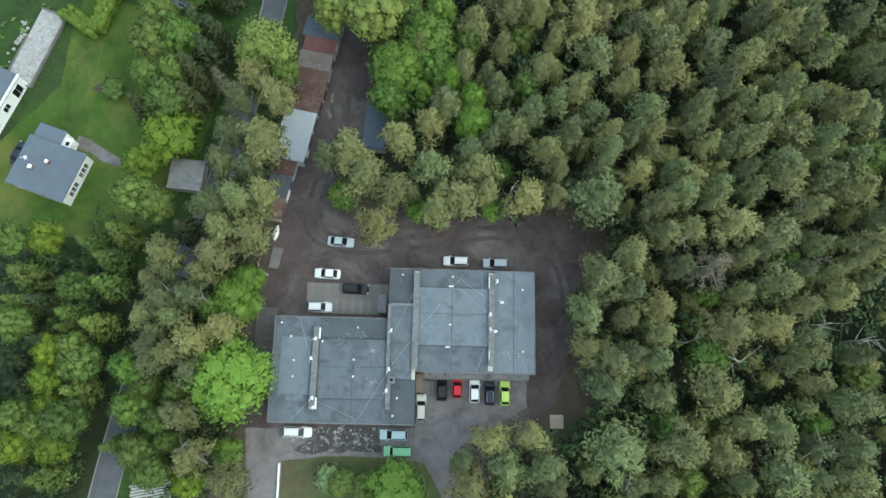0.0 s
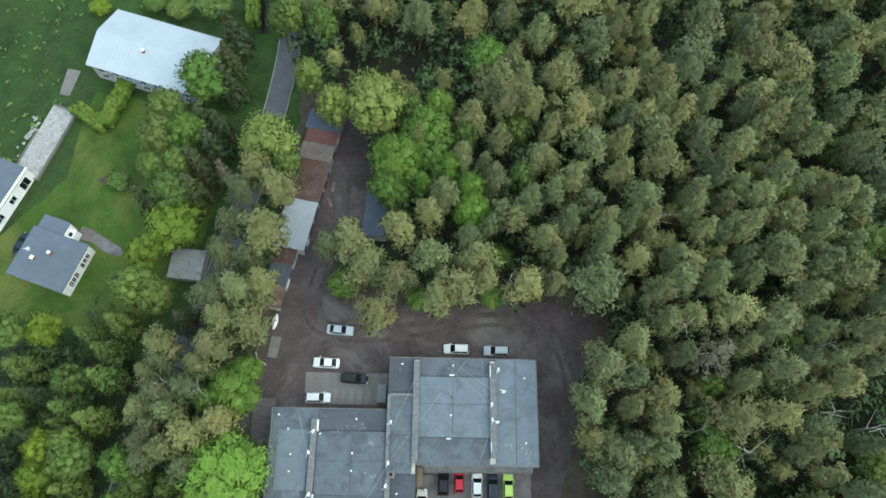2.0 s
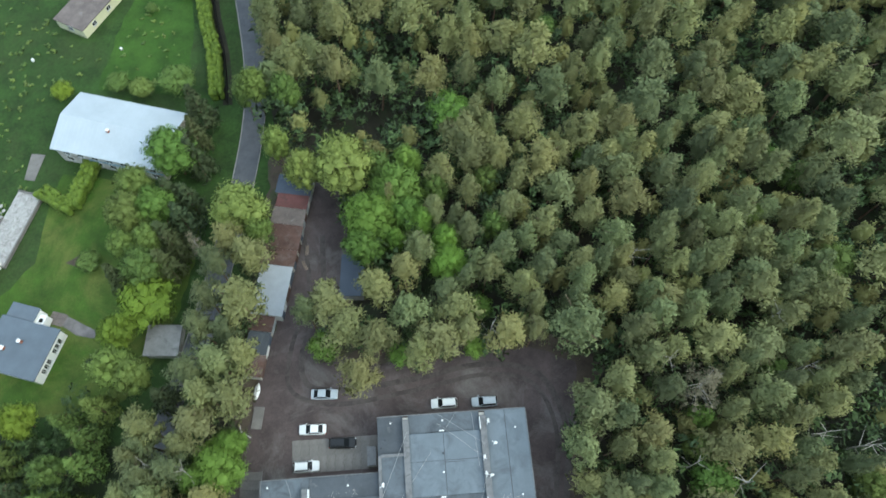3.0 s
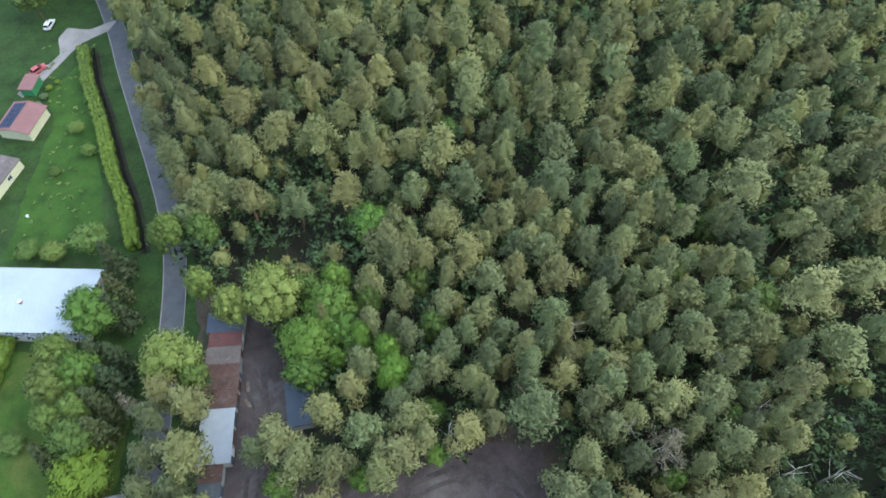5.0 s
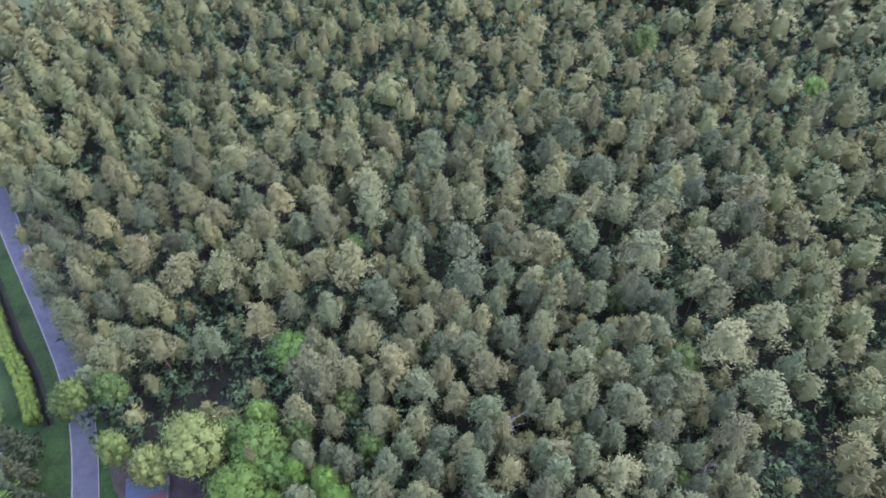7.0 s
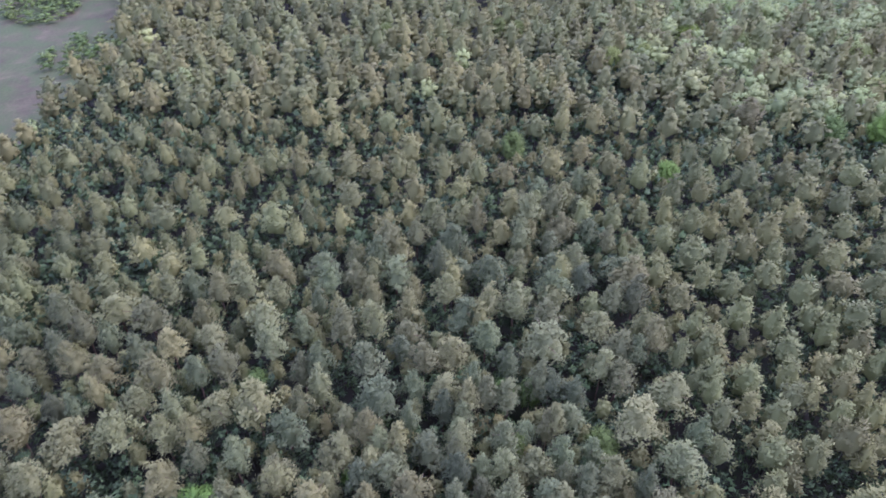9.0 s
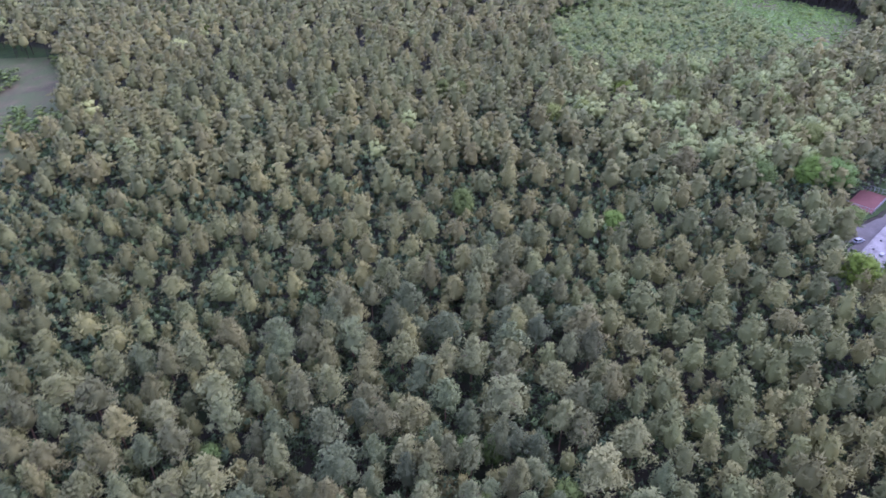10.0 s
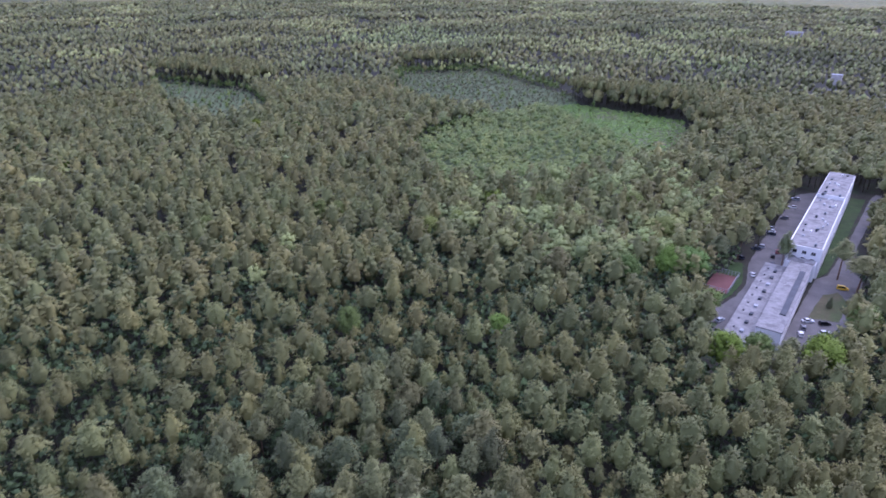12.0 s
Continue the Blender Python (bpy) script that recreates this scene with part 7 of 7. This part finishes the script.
def park(x, y, a, paint, style, length, label, group, z=0.13):
    key = (paint, style, length)
    if key not in models:
        models[key] = car(paint, label, length, 1.8 if length > 4 else 1.66, {"hatch": 1.46, "sedan": 1.42, "wagon": 1.5, "van": 1.75}[style], style)
        ob = models[key]
        ob.matrix_basis = pose(x, y, z, 0, 0, a)
    else:
        ob = copy_thing(models[key], pose(x, y, z, 0, 0, a))
    tagged(ob, label, "car", group)


for x, y, a, paint, style, length, label in CARS:
    park(x, y, a, paint, style, length, label, "cars parked at the depot", 0.15 if -19.6 < x < -4 and 15.8 < y < 21.4 else 0.1 if y > 10 else 0.15)
for x, y, a, paint, style in FAR_CARS:
    park(x, y, a, paint, style, 4.3, f"{paint.replace('_', ' ')} {'van' if style == 'van' else 'car'} parked on the grey paving", "cars parked at the hospital" if x > 0 else "")

# ---- hospital in the wood ----
cover("hospital_paving", [(222, 40), (230, 45), (237, 51), (243, 56), (250, 57), (250, 53), (243, 49), (246, 46), (262, 41.8), (275, 41), (298, 45), (330, 45.5), (412, 44), (422, 38), (426, 30), (300, 30), (232, 32)], 0.12, M_DRIVE, "grey paving beside the hospital", 0.4, 3)
cover("hospital_paving", [(230, 21), (297, 18.6), (304, 15), (340, 12.2), (430, 9), (440, 7), (438, 3), (356, 7.5), (318, 8), (306, 2), (284, 2.5), (262, 2.5), (246, 6), (238, 12)], 0.12, M_DRIVE, "grey forecourt of the hospital", 0.4, 3)
cover("hospital_lawn", [(298, 18.4), (425, 18.2), (426, 11), (340, 13.6), (306, 15.6)], 0.15, M_MEADOW, "narrow lawn along the hospital", 0.3, 3)
cover("hospital_lawn", [(259, 16), (283, 14), (289, 9), (280, 5), (262, 6)], 0.16, M_HEATH, "dry round lawn in the forecourt", 0.5, 2)
cover("hospital_lawn", [(247, 48), (262, 43.5), (276, 42.5), (296, 47), (296, 50), (262, 56), (250, 53)], 0.15, M_MEADOW, "lawn beside the play court", 0.5, 2)
court = thing("play_court", pose(271, 49, 0), "red clay play court with pale fence", "court")
part("surface", box(-9.5, 9, -3.6, 5.4, 0.16, 0.2), M_CLAY, court)
for a, b in (((-10, -4), (9.5, -4)), ((9.5, -4), (9.5, 5.6)), ((-10, 5.6), (-10, -4))):
    n = 7
    for i in range(n + 1):
        x, y = a[0] + (b[0] - a[0]) * i / n, a[1] + (b[1] - a[1]) * i / n
        part("post", rod((x, y, 0), (x, y, 2.2), 0.08), M_GREYROOF, court)
    part("rail", rod((*a, 2.2), (*b, 2.2), 0.07), M_GREYROOF, court)
    part("rail", rod((*a, 1.1), (*b, 1.1), 0.06), M_GREYROOF, court)

tower = thing("hospital_block", pose(0, 0, 0), "long white four-storey hospital block with flat grey roof", "building")
T0, T1, TY0, TY1, TH = 298, 424, 18.5, 31.5, 12.0
part("wall", slab([(T0, TY0), (T1, TY0), (T1, TY1), (T0, TY1)], 0, TH), M_WHITE, tower, "white painted walls")
part("roof", box(T0 + 0.4, T1 - 0.4, TY0 + 0.4, TY1 - 0.4, TH, TH + 0.2), M_OLDROOF, tower, "mottled grey roof")
for x0, x1, y0, y1 in ((T0, T1, TY0, TY0 + 0.4), (T0, T1, TY1 - 0.4, TY1), (T0, T0 + 0.4, TY0 + 0.4, TY1 - 0.4), (T1 - 0.4, T1, TY0 + 0.4, TY1 - 0.4)):
    part("parapet", box(x0, x1, y0, y1, TH, TH + 0.9), M_WHITE, tower, "white parapet")
part("roof_step", box(376, T1 - 0.5, TY0 + 0.5, TY1 - 0.5, TH + 0.2, TH + 1.7), M_OLDROOF, tower, "raised roof section")
part("roof_edge", box(375.4, 376, TY0 + 0.4, TY1 - 0.4, TH + 0.2, TH + 1.9), M_WHITE, tower, "white roof step")
roof_r = random.Random(8)
for i in range(34):
    x, y = roof_r.uniform(T0 + 3, T1 - 3), roof_r.uniform(TY0 + 2, TY1 - 2)
    z = TH + (1.7 if x > 374.5 else 0.2)
    w, d = roof_r.uniform(0.3, 0.8), roof_r.uniform(0.4, 1.2)
    part("roof_unit", box(x - w, x + w, y - d / 2, y + d / 2, z, z + roof_r.uniform(0.5, 1.3), None, 0.05), roof_r.choice((M_GREYROOF, M_FELT3, M_FELT2, M_WHITE)), tower, "roof ventilation unit")
for fl in range(4):
    for i in range(40):
        window(tower, T0 + 2 + i * 3.1, TY0 - 0.02, 1.6 + fl * 2.95, 1.7, 1.5, 0, False)
    for y in (21.5, 25, 28.5):
        window(tower, T0 - 0.02, y, 1.6 + fl * 2.95, 1.7, 1.5, -90, False)
part("stair_wing", slab([(293, 19.5), (298, 19.5), (298, 30.5), (293, 30.5)], 0, 7.5), M_WHITE, tower, "lower white link wing")
part("stair_roof", box(293.3, 297.9, 19.8, 30.2, 7.5, 7.8), M_OLDROOF, tower)
for y in (22, 25, 28):
    window(tower, 292.98, y, 5.8, 1.5, 1.4, -90, False)
wing = thing("hospital_wing", pose(0, 0, 0), "low white hospital wing with two-level grey roof", "building")
part("wall", slab([(219, 28.5), (293, 28.5), (293, 37.5), (219, 37.5)], 0, 4.2), M_WHITE, wing)
part("roof", box(218.7, 293, 28.6, 37.8, 4.2, 4.5, None, 0.05), M_OLDROOF, wing, "grey lower roof")
part("hall_wall", slab([(227, 20.5), (293, 20.5), (293, 28.5), (227, 28.5)], 0, 7.4), M_WHITE, wing, "white wall of the taller hall")
part("hall_roof", box(226.7, 292.9, 20.3, 28.8, 7.4, 7.7, None, 0.05), M_OLDROOF, wing, "grey upper roof")
part("skylight", box(240, 283, 21.6, 23.6, 7.7, 8.1, None, 0.04), M_FELT3, wing, "dark ribbon skylight")
for i in range(9):
    x = 226 + i * 7.3
    part("roof_unit", box(x - 0.9, x + 0.9, 31.9, 33.1, 4.5, 5.3, None, 0.05), M_FELT3 if i % 3 else M_GREYROOF, wing, "roof ventilation unit")
    part("roof_unit", box(x + 1.6, x + 2.3, 35.2, 35.8, 4.5, 5.0, None, 0.05), M_UPSTAND, wing, "small roof vent")
for i in range(16):
    window(wing, 231 + i * 3.9, 20.48, 2.2, 1.3, 1.1, 0, False)
for x, y, r, h, key in ((295.6, 31.9, 4.0, 18.5, 'P'), (302, 11, 5.4, 18, 'P'), (272.5, 10.5, 1.6, 5, 'S'), (239.5, 46.8, 4.6, 11, 'G'), (200.2, 32.4, 6.0, 16.5, 'Y'), (214.5, 6.9, 7.2, 16.5, 'Y'), (211.5, 24.8, 5.0, 13, 'G'), (213.6, 16.2, 5.4, 13.5, 'Q'), (208.4, 42.4, 5.4, 14, 'Q'), (225.2, 1.1, 5.2, 14, 'Q'), (246.6, -0.8, 6, 16, 'G'), (293.8, 3.2, 6.5, 16, 'Q'), (330.5, 57.9, 6.4, 17, 'Q'), (357.8, 53.9, 7, 17, 'W'), (262, 61, 8.4, 15.5, 'B'), (253, 66.7, 6, 18, 'F'), (238, 78.5, 5.5, 17, 'G'), (283, 55, 5, 16, 'P'), (300, 50, 5, 17, 'P'), (321, 393, 6, 14, 'Y'), (187, 408, 5.5, 14, 'Y'), (184, 448, 6, 15, 'G'), (171, 248, 5, 16, 'L'), (220, 215, 4.5, 16, 'L'), (216, 223, 4, 16, 'L'), (229, 167, 4.5, 16, 'L'), (187, 135, 4, 17, 'W'), (227, 103, 7, 18, 'W'), (145, 139, 4.5, 16, 'G'), (173, 98, 4.2, 14, 'B'), (282, 166, 6, 15, 'Y'), (287, 145, 6, 16, 'L'), (288, 81, 6, 17, 'L'), (120, 71, 5.5, 18.5, 'W'), (271, 118, 5, 17, 'W'), (330, 360, 4, 15, 'G'), (269, 103, 4, 16, 'D'), (245, 163, 4, 15, 'L'), (315, 104, 6, 16, 'L')):
    plant(x, y, r, h, key)

for x, y, w, d, hh, label in ((806, 71, 7, 10, 16.5, "small white house among distant trees"), (1275, 186, 9, 26, 17.5, "long pale block in the distant wood"), (640, 14, 9, 9, 22, "tall pale block rising from the wood")):
    simple_house("far_block", pose(x, y, 0), w, d, hh, M_PLASTER, M_GREYROOF, label, over=0.2, category="building")

# ---- small things in the gardens ----
plant(-57.9, 56.7, 2.3, 2.2, "G")
cover("bare_patch", [(-62.6, 57.2), (-60.4, 58.8), (-59.2, 57.6), (-60.2, 56.2)], 0.09, M_LITTER, "dry bare patch in the lawn", 0.5, 0.5)
for i, (x, y, s) in enumerate(((-55.3, 147.6, 1.0), (-56.4, 144.8, 1.2), (-53.6, 149.5, 0.8), (-57.6, 142.4, 1.0))):
    plant(x, y, 0.9 * s, 1.2 * s, "YHYH"[i])
for x, y in ((-58.5, 108.2), (-77, 106)):
    tub = thing("water_tub", pose(x, y, 0.05), "pale plastic water tub on the lawn", "tub")
    part("tub", rod((0, 0, 0), (0, 0, 0.5), 0.24, 0.3, 14), M_WHITE, tub)
boards = thing("board_stack", pose(-42.6, -14.2, 0.1, 0, 0, 11), "stack of pale weathered boards beside the road", "boards")
for y in (-1.0, 1.0):
    part("bearer", box(-3.0, 3.0, y - 0.1, y + 0.1, 0, 0.9), M_WOOD, boards)
for i in range(7):
    part("board", box(-3.4 + 0.15 * (i % 3), 3.2 + 0.2 * (i % 2), -1.6 + i * 0.46, -1.28 + i * 0.46, 0.9, 0.98, None, 0.01), M_PLASTER, boards)
power = thing("power_line", pose(0, 0, 0), "low power line of four dark cables on timber poles", "power line")
ends = (Vector((-58.1, -5.3, 0)), Vector((-71.8, -41.8, 0)))
side = (ends[1] - ends[0]).cross(Vector((0, 0, 1))).normalized()
for q in ends:
    part("pole", rod(q, q + Vector((0, 0, 8.4)), 0.14, 0.1, 8), M_WOOD, power)
    part("crossarm", rod(q - side * 0.9 + Vector((0, 0, 8.0)), q + side * 0.9 + Vector((0, 0, 8.0)), 0.06, 0.06, 6), M_WOOD, power)
for k in (-0.75, -0.25, 0.25, 0.75):
    part("cable", rod(ends[0] + side * k + Vector((0, 0, 8.08)), ends[1] + side * k + Vector((0, 0, 8.08)), 0.035, 0.035, 5), M_BLACK, power)
